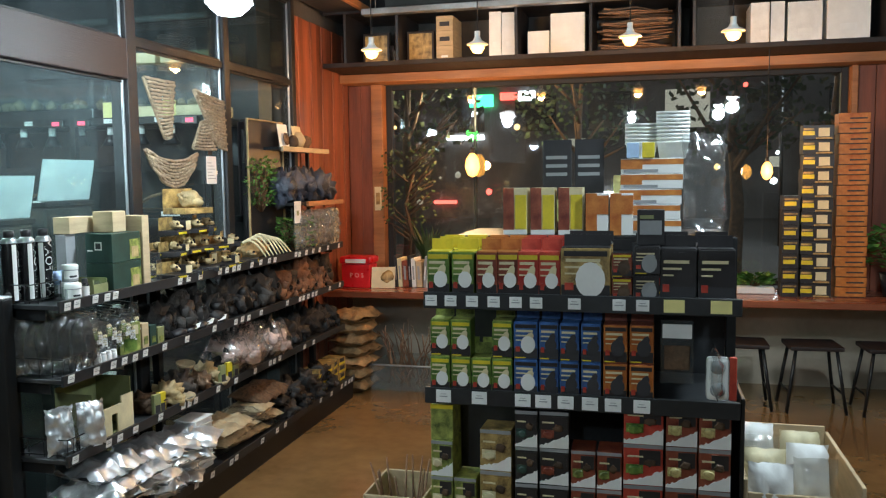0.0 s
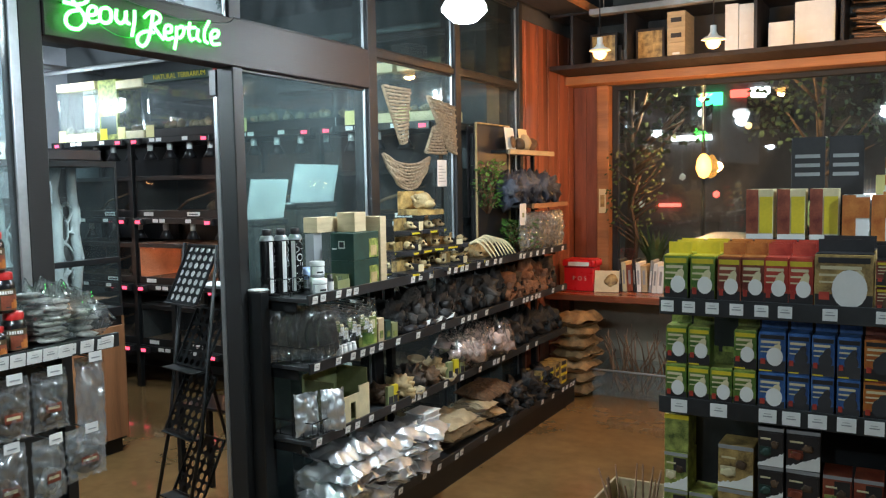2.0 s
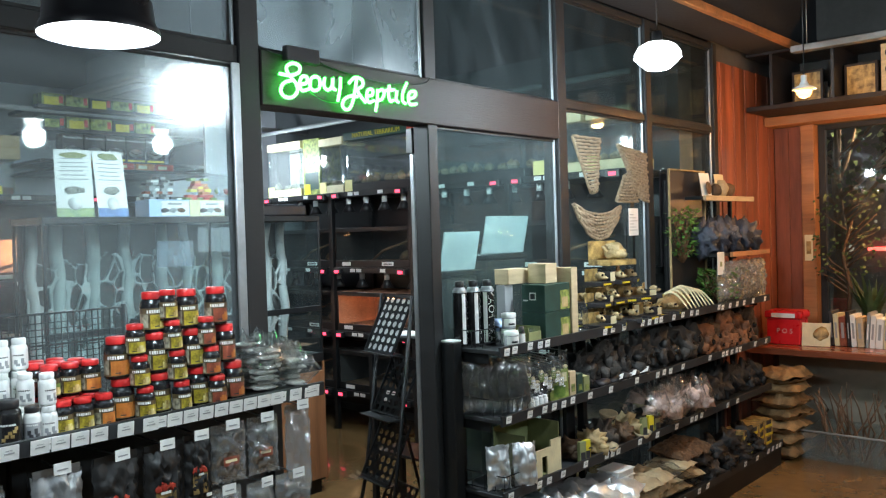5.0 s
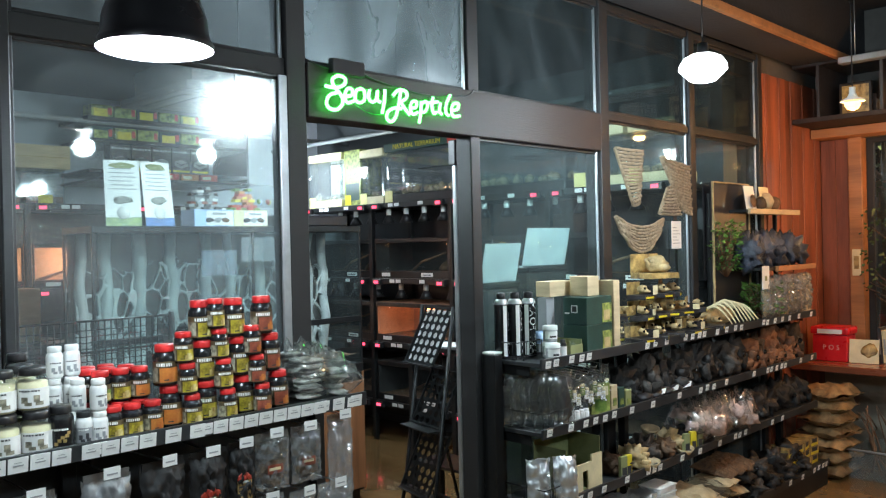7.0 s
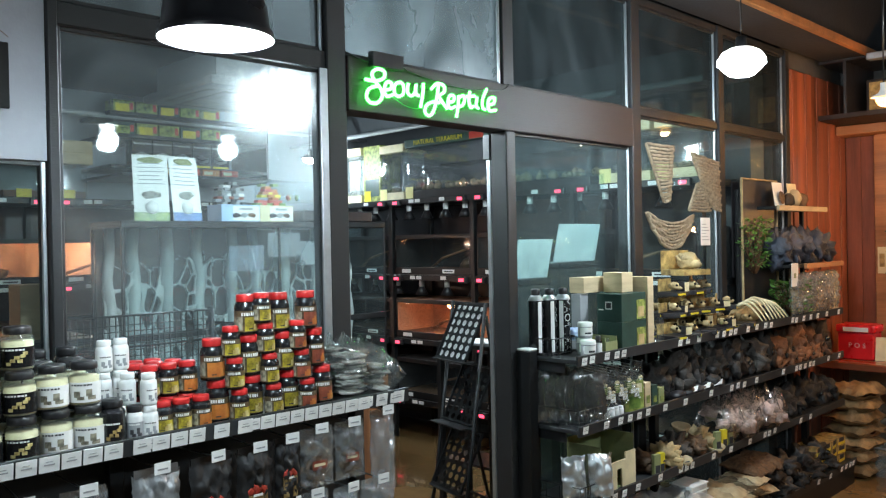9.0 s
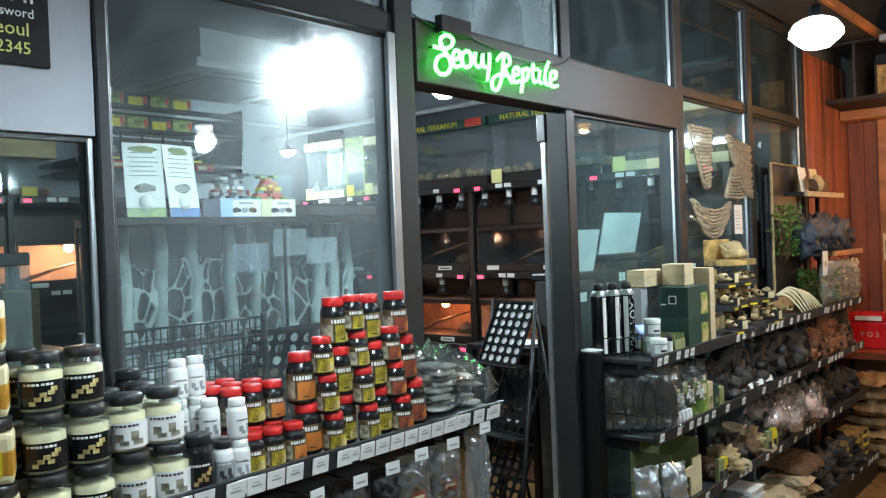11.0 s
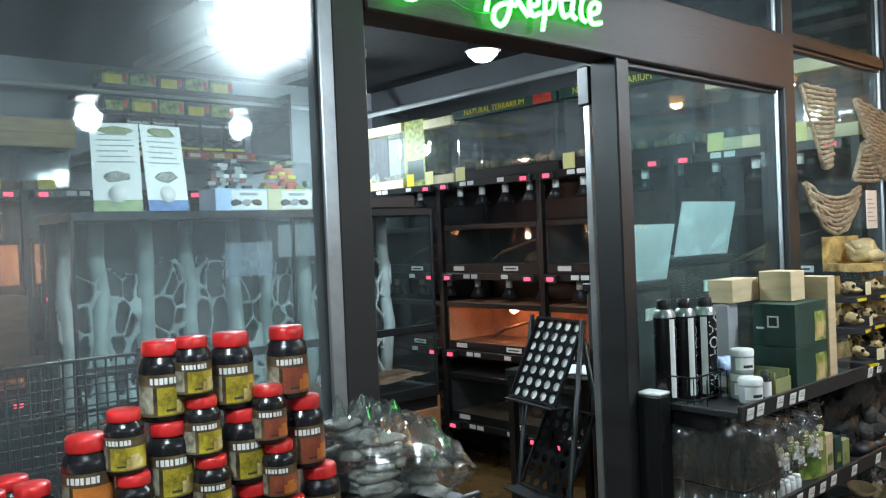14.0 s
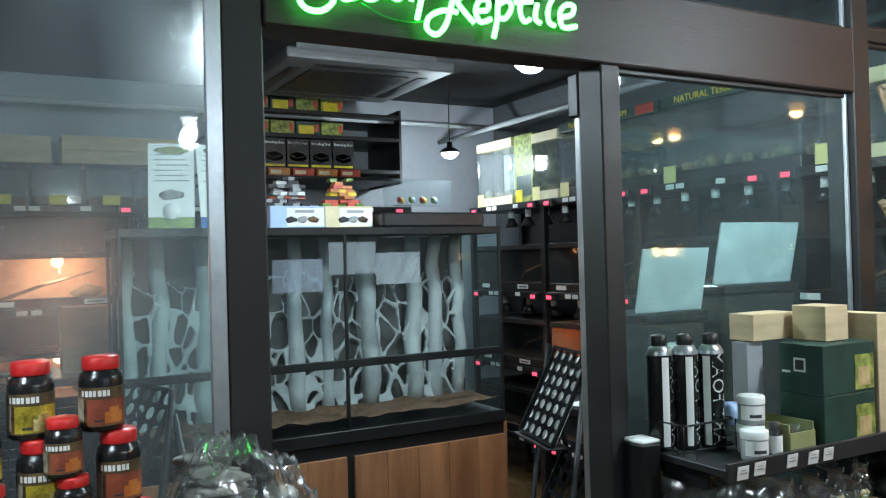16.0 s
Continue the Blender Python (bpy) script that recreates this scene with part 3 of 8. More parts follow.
def tag_on(parent, me, x, y, z, tilt=0.0, turn=0.0):
    t = share("price_tag", me, parent, pose(x, y, z, 0, tilt, turn))
    share("tag_print", TAGBAR, t, pose(0, 0, 0.002))
    return t


def shelving(name, y0, y1, levels, label, base_x=-2.12):
    u = thing(name, label, "shelving unit", pose(0, 0, 0))
    n = max(1, round((y1 - y0) / 0.95))
    for i in range(n + 1):
        y = y0 + 0.02 + (y1 - y0 - 0.04) * i / n
        part("upright", B((GX + 0.045, y - 0.02, 0), (GX + 0.085, y + 0.02, max(levels) + 0.02), 0.002), M_BLACK, u)
    for k, z in enumerate(levels):
        low = z == min(levels)
        fx = base_x if low else SF
        s = part("shelf_board", B((GX + 0.05, y0, z - 0.03), (fx - 0.004, y1, z - 0.012), 0.002), M_SHELF, u)
        lip = part("price_rail", B((fx - 0.012, y0, z - 0.04), (fx, y1, z + 0.004), 0.0015), M_SHELF, s)
        y = y0 + 0.04
        while y < y1 - 0.05:
            if rnd.random() < 0.8:
                tag_on(u, TAG, fx + 0.003, y, z - 0.018 + rnd.uniform(-0.003, 0.003), 8)
            y += rnd.choice((0.055, 0.075, 0.11, 0.15, 0.19))
        for i in range(n + 1):
            yb = y0 + 0.02 + (y1 - y0 - 0.04) * i / n
            if not low:
                part("bracket", B((GX + 0.085, yb - 0.003, z - 0.075), (SF - 0.08, yb + 0.003, z - 0.031), 0.001), M_BLACK, u)
    part("plinth", B((GX + 0.05, y0, 0), (base_x - 0.015, y1, min(levels) - 0.031), 0.002), M_BLACK, u)
    return u


LV = [1.16, 0.87, 0.55, 0.17]
wall_unit = shelving("shelving_unit", 2.64, 5.62, LV, "long charcoal steel shelving full of terrarium goods along the glass")
jar_unit = shelving("shelving_unit", -0.9, 1.70, [1.165, 0.17], "charcoal steel shelving stacked with food jars beside the doorway")
part("back_panel", B((GX + 0.04, -0.9, 0.1), (GX + 0.049, 1.70, 1.13)), M_SHELF, jar_unit)
y = 0.06
while y < 1.66:
    tag_on(jar_unit, TAGW, SF + 0.004, y, 1.146, 8)
    y += 0.05 if rnd.random() < 0.6 else 0.072
solid("steel_post", B((GX + 0.045, 2.575, 0), (GX + 0.115, 2.633, 1.175), 0.004), M_BLACK, "black steel end post with a pale cap beside the doorway", "post")
solid("post_cap", B((GX + 0.045, 2.575, 1.176), (GX + 0.115, 2.633, 1.185), 0.003), M_WHITEPL, "pale plastic cap on the black end post", "cap")

# jars on the left shelves
Z0 = 1.157
JARS = "food jars stacked on the shelf"
big_o = jar("food_jar", 0.033, 0.115, M_JARBLACK, M_REDCAP, M_ORANGE, M_ORANGE, "black food jar with red cap and orange label", JARS)
big_y = jar("food_jar", 0.033, 0.115, M_JARBLACK, M_REDCAP, M_JARYEL, M_PICTURE, "black food jar with red cap and yellow label", JARS)
big_b = jar("food_jar", 0.033, 0.115, M_JARBLACK, M_REDCAP, M_BROWNRED, M_ORANGE, "black food jar with red cap and maroon label", JARS)
sm_y = jar("food_jar", 0.027, 0.087, M_JARBLACK, M_REDCAP, M_JARYEL, M_PICTURE, "small black food jar with red cap and yellow label", JARS)
sm_b = jar("food_jar", 0.027, 0.087, M_JARBLACK, M_REDCAP, M_BROWNRED, M_ORANGE, "small black food jar with red cap and maroon label", JARS)
sm_g = jar("food_jar", 0.027, 0.087, M_JARBLACK, M_REDCAP, M_GREEN, M_PICTURE, "small black food jar with red cap and green label", JARS)
spots = {k: [] for k in "oybYBG"}


def stack(kind, y, n, h, back=0.012, x=-2.232, lean=0.0):
    for i in range(n):
        spots[kind].append((x - back * i + rnd.uniform(-0.002, 0.002), y - lean * i + rnd.uniform(-0.002, 0.002), Z0 + h * i, -25 + rnd.uniform(-16, 16)))


sm_o = jar("food_jar", 0.027, 0.087, M_JARBLACK, M_REDCAP, M_ORANGE, M_ORANGE, "small black food jar with red cap and orange label", JARS)
spots["O"] = []
for kind, y, n, lean in (("o", 1.043, 2, 0.005), ("Y", 1.094, 3, 0.008), ("y", 1.155, 3, 0.004), ("Y", 1.207, 4, 0.009), ("y", 1.278, 3, 0.011), ("B", 1.324, 3, 0.013), ("b", 1.4, 3, 0.022)):
    big = kind in "oyb"
    stack(kind, y, n, 0.116 if big else 0.088, 0.006, -2.263 if big else -2.228, lean)
for i, y in enumerate((0.868, 0.923, 0.978)):
    stack("YYO"[i], y, 1, 0.088, 0.0, -2.232)
for i, (x, y) in enumerate(((-2.29, 0.86), (-2.29, 0.915), (-2.29, 0.97), (-2.348, 0.85), (-2.348, 0.905), (-2.348, 0.96), (-2.405, 0.87), (-2.405, 0.925))):
    stack("GYOBGYBB"[i], y, 2, 0.088, 0.0, x)
for key, tmpl in (("o", big_o), ("y", big_y), ("b", big_b), ("Y", sm_y), ("B", sm_b), ("G", sm_g), ("O", sm_o)):
    place_all(tmpl, spots[key])

bottle = jar("supplement_bottle", 0.021, 0.082, M_WHITEPL, M_WHITEPL, M_WHITE, M_GREYCAP, "small white supplement bottle with ribbed white cap", "white bottles", M_INK, "bottle")
place_all(bottle, [(-2.222, 0.83, Z0, -20), (-2.226, 0.83, Z0 + 0.083, 5), (-2.272, 0.772, Z0, -20), (-2.272, 0.818, Z0, -8), (-2.272, 0.795, Z0 + 0.083, -30), (-2.318, 0.752, Z0, 0), (-2.318, 0.798, Z0, 0), (-2.318, 0.752, Z0 + 0.083, -20), (-2.318, 0.798, Z0 + 0.083, -20), (-2.33, 0.76, Z0 + 0.166, -10), (-2.34, 0.808, Z0 + 0.166, -24), (-2.362, 0.815, Z0, 0), (-2.362, 0.815, Z0 + 0.083, 0), (-2.364, 0.77, Z0, 0), (-2.364, 0.77, Z0 + 0.083, 0)])
grey_b = jar("supplement_bottle", 0.021, 0.088, M_WHITEPL, M_CAPBLACK, M_GREYCAP, M_INK, "grey and white bottle with black cap", "supplement bottles", M_WHITE, "bottle")
place_all(grey_b, [(-2.222, 0.79, Z0, -25)])
tall_b = jar("supplement_jar", 0.03, 0.112, M_JARBLACK, M_CAPBLACK, M_JARBLACK, M_GOLD, "matt black jar with a small orange picture", "black jars")
place_all(tall_b, [(-2.225, 0.735, Z0, -25), (-2.415, 0.695, Z0, -25), (-2.415, 0.695, Z0 + 0.119, -25), (-2.415, 0.62, Z0, -25), (-2.415, 0.62, Z0 + 0.119, -25)])
clear_j = jar("insect_jar", 0.037, 0.105, M_CLEARPL, M_CAPBLACK, M_WHITE, M_SIDEPRINT, "clear jar with black lid and white label", "clear jars", M_INK)
spot = [(-2.235, 0.604, 0), (-2.235, 0.68, 0), (-2.25, 0.602, 1), (-2.25, 0.678, 1), (-2.332, 0.6, 0), (-2.332, 0.677, 0), (-2.332, 0.6, 1), (-2.332, 0.677, 1)]
place_all(clear_j, [(x, y, Z0 + 0.106 * k, -30) for x, y, k in spot])
black_y = jar("insect_jar", 0.037, 0.102, M_CLEARPL, M_CAPBLACK, M_JARBLACK, M_PICTURE, "clear jar with black lid and black and gold label", "clear jars", M_WHITE)
spot = [(-2.23, 0.447, 0), (-2.23, 0.526, 0), (-2.245, 0.45, 1), (-2.245, 0.528, 1), (-2.26, 0.455, 2), (-2.27, 0.533, 2), (-2.33, 0.445, 0), (-2.33, 0.522, 0), (-2.33, 0.445, 1), (-2.33, 0.522, 1), (-2.345, 0.45, 2)]
place_all(black_y, [(x, y, Z0 + 0.103 * k, -30) for x, y, k in spot])


def square_jar():
    j = thing("honey_jar", "square clear jar with black lid and amber label", "jar", None, "amber jars")
    part("body", B((-0.036, -0.036, 0), (0.036, 0.036, 0.082), 0.008, None, 2), M_CREAM, j)
    part("wrap_label", B((-0.0364, -0.0364, 0.008), (0.0364, 0.0364, 0.06), 0.0082, None, 2), M_YELJAR, j)
    part("neck", lathe(bmesh.new(), [(0.03, 0.08), (0.03, 0.09)], 16), M_CLEARPL, j)
    part("cap", lathe(bmesh.new(), [(0.02, 0.084), (0.034, 0.084), (0.035, 0.103), (0.032, 0.106), (0, 0.106)], 18), M_CAPBLACK, j)
    lab = part("label", B((0.0366, -0.02, 0.014), (0.0371, 0.02, 0.055)), M_YELLOW, j)
    part("label_picture", B((0.0372, -0.008, 0.024), (0.0378, 0.01, 0.046)), M_BARK, lab)
    part("label_picture", B((0.0372, -0.012, 0.016), (0.0378, 0.004, 0.024)), M_WHITE, lab)
    return j


spot = [(-2.23, 0.36, 0), (-2.23, 0.272, 0), (-2.24, 0.36, 1), (-2.245, 0.274, 1), (-2.25, 0.358, 2), (-2.26, 0.36, 3), (-2.335, 0.36, 0), (-2.335, 0.36, 1), (-2.335, 0.27, 0)]
place_all(square_jar(), [(x, y, Z0 + 0.107 * k, -25) for x, y, k in spot])

# bags of pebbles at the end of the jar shelf
pb = thing("pebble_bag", "clear bag of flat grey stones, knotted on top", "bag", pose(-2.33, 1.56, Z0), "pebble bags")
for i in range(9):
    for k in range(3 if i < 8 else 1):
        lumpbm = lump(bmesh.new(), (rnd.uniform(-0.01, 0.01) + 0.045 * (k - 1), -0.02 + rnd.uniform(-0.02, 0.02), 0.009 + 0.0165 * i), (0.03, 0.045, 0.0095), 0.3, i * 3 + k, 2)
        part("stone", lumpbm, M_STONE, pb)
part("poly_bag", pillow(bmesh.new(), 0.2, 0.18, 0.16, 3, 20, 16, 0.45, None, 8.0), M_FILM, pb)
pb2 = thing("pebble_bag", "clear bag of flat grey stones slumped on the shelf", "bag", pose(-2.31, 1.655, Z0), "pebble bags")
for i in range(5):
    part("stone", lump(bmesh.new(), (rnd.uniform(-0.03, 0.03), rnd.uniform(-0.01, 0.01), 0.01 + 0.017 * i), (0.05, 0.03, 0.01), 0.3, 40 + i, 2), M_STONE, pb2)
part("poly_bag", pillow(bmesh.new(), 0.22, 0.09, 0.11, 5, 14, 10, 0.5), M_FILM, pb2)


def pouch(name, w, h, material, m, label, group, badge=None, fill=None, seed=0):
    """A pouch hanging from a peg hook under the price rail, its face along +x."""
    p = thing(name, label, "hanging pouch", m, group)
    if material is M_FILM and w > 0.06:
        material = M_BAGFILM
    up = pose(0, 0, -h / 2, 0, 90, 0) @ pose(0, 0, -0.015)
    part("pouch_body", pillow(bmesh.new(), h, w, 0.03, seed, 18, 15, 0.9, up, 11.0), material, p)
    part("header", B((-0.002, -w * 0.46, -0.012), (0.002, w * 0.46, 0.012)), material, p)
    if fill:
        part("filling", lump(bmesh.new(), (0, 0, -h * 0.66), (0.016, w * 0.36, h * 0.24), 0.35, seed, 2), fill, p)
    if badge:
        if fill:
            b = part("badge", B((0.0175, -w * 0.2, -h * 0.66), (0.019, w * 0.22, -h * 0.5), 0.0008), badge, p)
            part("badge_print", B((0.0192, -w * 0.16, -h * 0.6), (0.0198, w * 0.16, -h * 0.55)), M_CREAM, b)
        else:
            b = part("badge", B((0.0175, -w * 0.27, -h * 0.8), (0.019, w * 0.27, -h * 0.5), 0.0008), badge, p)
            bm = bmesh.new()
            for i in range(5):
                lump(bm, (0.02, w * (-0.2 + 0.09 * i), -h * (0.46 - 0.03 * (i % 2))), (0.001, w * 0.1, h * 0.05), 0.6, seed + i, 1)
            part("badge_top", bm, M_RED if badge is M_GOLD else M_CREAM, b)
            part("badge_print", B((0.0205, -w * 0.14, -h * 0.53), (0.0215, w * 0.12, -h * 0.5)), M_WHITE, b)
            for i in range(3):
                part("badge_print", B((0.0192, -w * 0.22, -h * (0.6 + 0.06 * i)), (0.0198, w * (0.2 - 0.05 * i), -h * (0.575 + 0.06 * i))), M_INK if badge is M_GOLD else M_CREAM, b)
            part("code_mark", B((0.0185, w * 0.2, -h * 0.86), (0.0195, w * 0.4, -h * 0.81)), M_WHITE, b)
    part("hook", tube(bmesh.new(), [(-0.2, 0, 0.012), (0.03, 0, 0.012), (0.034, 0, 0.022)], 0.0022, 5), M_ALU, p)
    if w > 0.06:
        t = part("price_tag", B((0.035, -0.022, 0.0), (0.0365, 0.022, 0.03)), M_TAG, p)
        part("tag_print", B((0.037, -0.014, 0.01), (0.0375, 0.014, 0.014)), M_GREYCAP, t)
    return p


HX = -2.225
M_POUCH = paint("matt_black_pouch_film", (0.012, 0.012, 0.013), 0.5, 0.4, bump=0.25, bscale=14)
M_GREYFOIL = paint("grey_pouch_film", (0.3, 0.31, 0.32), 0.35, 0.3, metal=0.4, bump=0.25, bscale=14)
PG = "pouches on peg hooks"
CLEAR = "clear cellophane pouch of dried brown treats"
DARK = "matt black pouch with a red and gold badge"
for y, z, w, h, k, bdg, fl, lab in (
        (0.22, 1.07, 0.12, 0.2, M_RED, None, None, "red printed pouch of granules"), (0.37, 1.07, 0.12, 0.2, M_RED, None, None, "red printed pouch of granules"), (0.52, 1.07, 0.12, 0.2, M_FILM, None, M_ORANGE, "clear pouch of orange granules"),
        (0.66, 1.07, 0.12, 0.2, M_FILM, M_BROWNRED, M_RUST, CLEAR), (0.845, 1.085, 0.13, 0.25, M_GREYFOIL, M_INK, None, "silver-grey pouch with a round dark badge"),
        (1.0, 1.085, 0.138, 0.25, M_POUCH, M_GOLD, None, DARK), (1.135, 1.085, 0.115, 0.24, M_POUCH, M_GOLD, None, DARK), (1.245, 1.09, 0.085, 0.2, M_POUCH, M_GOLD, None, DARK),
        (1.35, 1.1, 0.12, 0.17, M_FILM, M_BROWNRED, M_BARK, CLEAR), (1.475, 1.1, 0.11, 0.17, M_FILM, M_BROWNRED, M_BARK, CLEAR), (1.61, 1.115, 0.1, 0.28, M_FILM, None, None, "long empty-looking clear pouch"),
        (1.33, 0.91, 0.12, 0.2, M_FILM, M_BROWNRED, M_RUST, CLEAR), (1.46, 0.9, 0.11, 0.18, M_FILM, M_BROWNRED, M_STONE, CLEAR), (1.585, 0.9, 0.14, 0.15, M_FILM, M_BROWNRED, M_BARK, CLEAR),
        (1.2, 0.84, 0.12, 0.2, M_FILM, M_BROWNRED, M_BARK, CLEAR), (0.9, 0.8, 0.12, 0.22, M_POUCH, M_GOLD, None, DARK), (1.06, 0.8, 0.12, 0.21, M_POUCH, M_GOLD, None, DARK),
        (1.25, 0.62, 0.11, 0.2, M_FILM, M_BROWNRED, M_BARK, CLEAR), (1.4, 0.64, 0.12, 0.2, M_FILM, M_BROWNRED, M_STONE, CLEAR), (1.55, 0.66, 0.12, 0.2, M_FILM, None, M_BARK, CLEAR)):
    pouch("hanging_pouch", w, h, k, pose(HX, y, z - 0.02, 0, 0, rnd.uniform(-8, 8)), lab, PG, bdg, fl, rnd.randint(0, 90))

# ---- goods on the long shelving ----
T = LV[0] - 0.011


def wire_basket(y0, y1, z, x0=-2.42, x1=-2.2):
    b = thing("wire_basket", "low black wire basket rail on the shelf", "wire basket", pose(0, 0, 0), "wire rails")
    for zz in (z + 0.012, z + 0.075):
        part("rail", tube(bmesh.new(), [(x0, y0, zz), (x1 - 0.01, y0, zz), (x1, y0 + 0.01, zz), (x1, y1 - 0.01, zz), (x1 - 0.01, y1, zz), (x0, y1, zz)], 0.0025, 6), M_WIRE, b)
    n = int((y1 - y0) / 0.03)
    for i in range(n + 1):
        y = y0 + (y1 - y0) * i / n
        part("wire", tube(bmesh.new(), [(x1, y, z + 0.003), (x1, y, z + 0.075)], 0.0016, 5), M_WIRE, b)
    for x in (x0 + 0.04, x0 + 0.11, x0 + 0.17):
        part("wire", tube(bmesh.new(), [(x, y0, z + 0.003), (x, y0, z + 0.075)], 0.0016, 5), M_WIRE, b)
    return b


wire_basket(2.645, 2.82, T, -2.46, -2.33)


def foam_can():
    c = thing("foam_can", "tall black aerosol foam can with white stripe", "aerosol can", None, "foam cans")
    part("body", lathe(bmesh.new(), [(0, 0.002), (0.03, 0.002), (0.031, 0.008), (0.031, 0.235), (0.03, 0.24), (0.024, 0.252)], 20), M_JARBLACK, c)
    part("shoulder", lathe(bmesh.new(), [(0.0315, 0.236), (0.0315, 0.241), (0.024, 0.256), (0.017, 0.26), (0, 0.261)], 20), M_ALU, c)
    part("cap", lathe(bmesh.new(), [(0.019, 0.258), (0.02, 0.27), (0.02, 0.284), (0.008, 0.287), (0, 0.287)], 14), M_CAPBLACK, c)
    part("stripe", arc(bmesh.new(), 0.0316, -62, -28, 0.012, 0.232, 5), M_WHITE, c)
    me = text_mesh("ART FOAM", 0.048)
    for v in me.vertices:
        a = v.co.y / 0.0318 + 0.12
        v.co = Vector((0.0318 * math.cos(a), 0.0318 * math.sin(a), 0.13 + v.co.x))
    me.materials.append(M_WHITE)
    share("lettering", me, c, Matrix())
    return c


place_all(foam_can(), [(-2.43, 2.668, T, 30), (-2.402, 2.727, T, 20), (-2.372, 2.785, T, -22)])
tub = thing("pigment_tub", "dark tub with white lid and pale label", "tub", None, "pigment tubs")
part("body", lathe(bmesh.new(), [(0, 0), (0.03, 0), (0.031, 0.005), (0.031, 0.052), (0, 0.052)], 18), M_GREYCAP, tub)
part("lid", lathe(bmesh.new(), [(0.033, 0.05), (0.033, 0.066), (0.03, 0.069), (0, 0.069)], 18), M_WHITEPL, tub)
lab = part("label", arc(bmesh.new(), 0.0316, -80, 60, 0.012, 0.046, 10), M_WHITE, tub)
part("label_print", arc(bmesh.new(), 0.0321, -40, 15, 0.018, 0.026, 5), M_INK, lab)
place_all(tub, [(-2.235, 2.775, T, -10), (-2.285, 2.82, T, -20), (-2.283, 2.822, T + 0.07, -15)])
sb = thing("dropper_bottle", "small dark bottle with white label", "bottle", pose(-2.222, 2.83, T, 0, 0, -10))
part("body", lathe(bmesh.new(), [(0, 0), (0.017, 0), (0.017, 0.06), (0.01, 0.068), (0, 0.068)], 14), M_JARBLACK, sb)
part("cap", lathe(bmesh.new(), [(0.012, 0.066), (0.012, 0.082), (0, 0.083)], 12), M_CAPBLACK, sb)
part("label", arc(bmesh.new(), 0.0174, -100, 80, 0.01, 0.052, 8), M_WHITE, sb)
solid("blue_pouch", pillow(bmesh.new(), 0.09, 0.06, 0.03, 8, 10, 8, 0.5), M_PALEBLUE, "small crumpled light blue pouch", "pouch", m=pose(-2.36, 2.87, T + 0.075, 70, 0, 60))
tray = thing("open_tray", "open olive cardboard tray of small packets", "cardboard tray", pose(-2.27, 2.915, T))
for a, b in (((-0.09, -0.045, 0), (0.06, 0.045, 0.004)), ((0.056, -0.045, 0.004), (0.06, 0.045, 0.05)), ((-0.09, -0.045, 0.004), (-0.086, 0.045, 0.1)), ((-0.086, -0.045, 0.004), (0.056, -0.041, 0.07)), ((-0.086, 0.041, 0.004), (0.056, 0.045, 0.07))):
    part("panel", B(a, b), M_OLIVE, tray)
solid("clear_packet", pillow(bmesh.new(), 0.07, 0.06, 0.02, 9, 10, 8, 0.5), M_FILM, "small clear poly packet in the tray", "packet", m=pose(-2.25, 2.92, T + 0.03, 60, 0, 80))
GB = "dark green lamp boxes"
for k in range(2):
    c = carton("terrarium_kit_box", 0.2, 0.13, 0.125, M_DKGREEN, ((0.6, 0.98, 0.05, 0.75, M_LEAFPRINT), (0.66, 0.9, 0.12, 0.5, M_BONE)), "dark green printed carton with leaf picture", GB, m=pose(-2.205, 3.09, T + 0.126 * k))
    if k:
        part("code_print", B((-0.085, -0.1006, 0.055), (-0.05, -0.1002, 0.09)), M_WHITE, c)
        part("code_mark", B((-0.08, -0.101, 0.06), (-0.055, -0.1007, 0.085)), M_INK, c)
        part("text_line", B((-0.12, -0.101, 0.05), (-0.095, -0.1003, 0.056)), M_WHITE, c)
carton("plain_carton", 0.05, 0.14, 0.32, M_KRAFT, (), "tall plain kraft cardboard carton", "plain cartons", m=pose(-2.2, 3.225, T))
carton("plain_carton", 0.09, 0.1, 0.09, M_KRAFT, (), "small taped kraft carton", "plain cartons", m=pose(-2.25, 3.11, T + 0.253))
carton("plain_carton", 0.16, 0.08, 0.07, M_KRAFT, (), "flat kraft carton lying on its side", "plain cartons", m=pose(-2.37, 3.02, T + 0.253))
carton("plain_carton", 0.06, 0.05, 0.25, M_GREYCAP, (), "narrow pale grey card box", "plain cartons", m=pose(-2.38, 2.955, T))
solid("glass_jar", lathe(bmesh.new(), [(0, 0), (0.035, 0), (0.035, 0.1), (0.028, 0.12), (0.028, 0.13)], 16), M_CLEARPL, "clear glass jar on the shelf", "jar", m=pose(-2.23, 3.32, T))


def skull(bm, c, s, seed):
    """A horned animal skull ornament."""
    lump(bm, c, (0.05 * s, 0.04 * s, 0.04 * s), 0.4, seed, 3, 2.6)
    lump(bm, (c[0] + 0.045 * s, c[1], c[2] - 0.015 * s), (0.04 * s, 0.022 * s, 0.02 * s), 0.3, seed + 1, 2)
    for sgn in (-1, 1):
        if seed % 10 == 0:
            break
        lump(bm, (c[0] + 0.012 * s, c[1] + sgn * 0.03 * s, c[2] + 0.012 * s), (0.018 * s, 0.012 * s, 0.014 * s), 0.3, seed + 2, 1)
        tube(bm, [(c[0] - 0.01 * s, c[1] + sgn * 0.03 * s, c[2] + 0.02 * s), (c[0] - 0.015 * s, c[1] + sgn * 0.05 * s, c[2] + 0.02 * s), (c[0] + 0.02 * s, c[1] + sgn * 0.06 * s, c[2] + 0.0 * s)], 0.012 * s, 6, 0.4)
    return bm


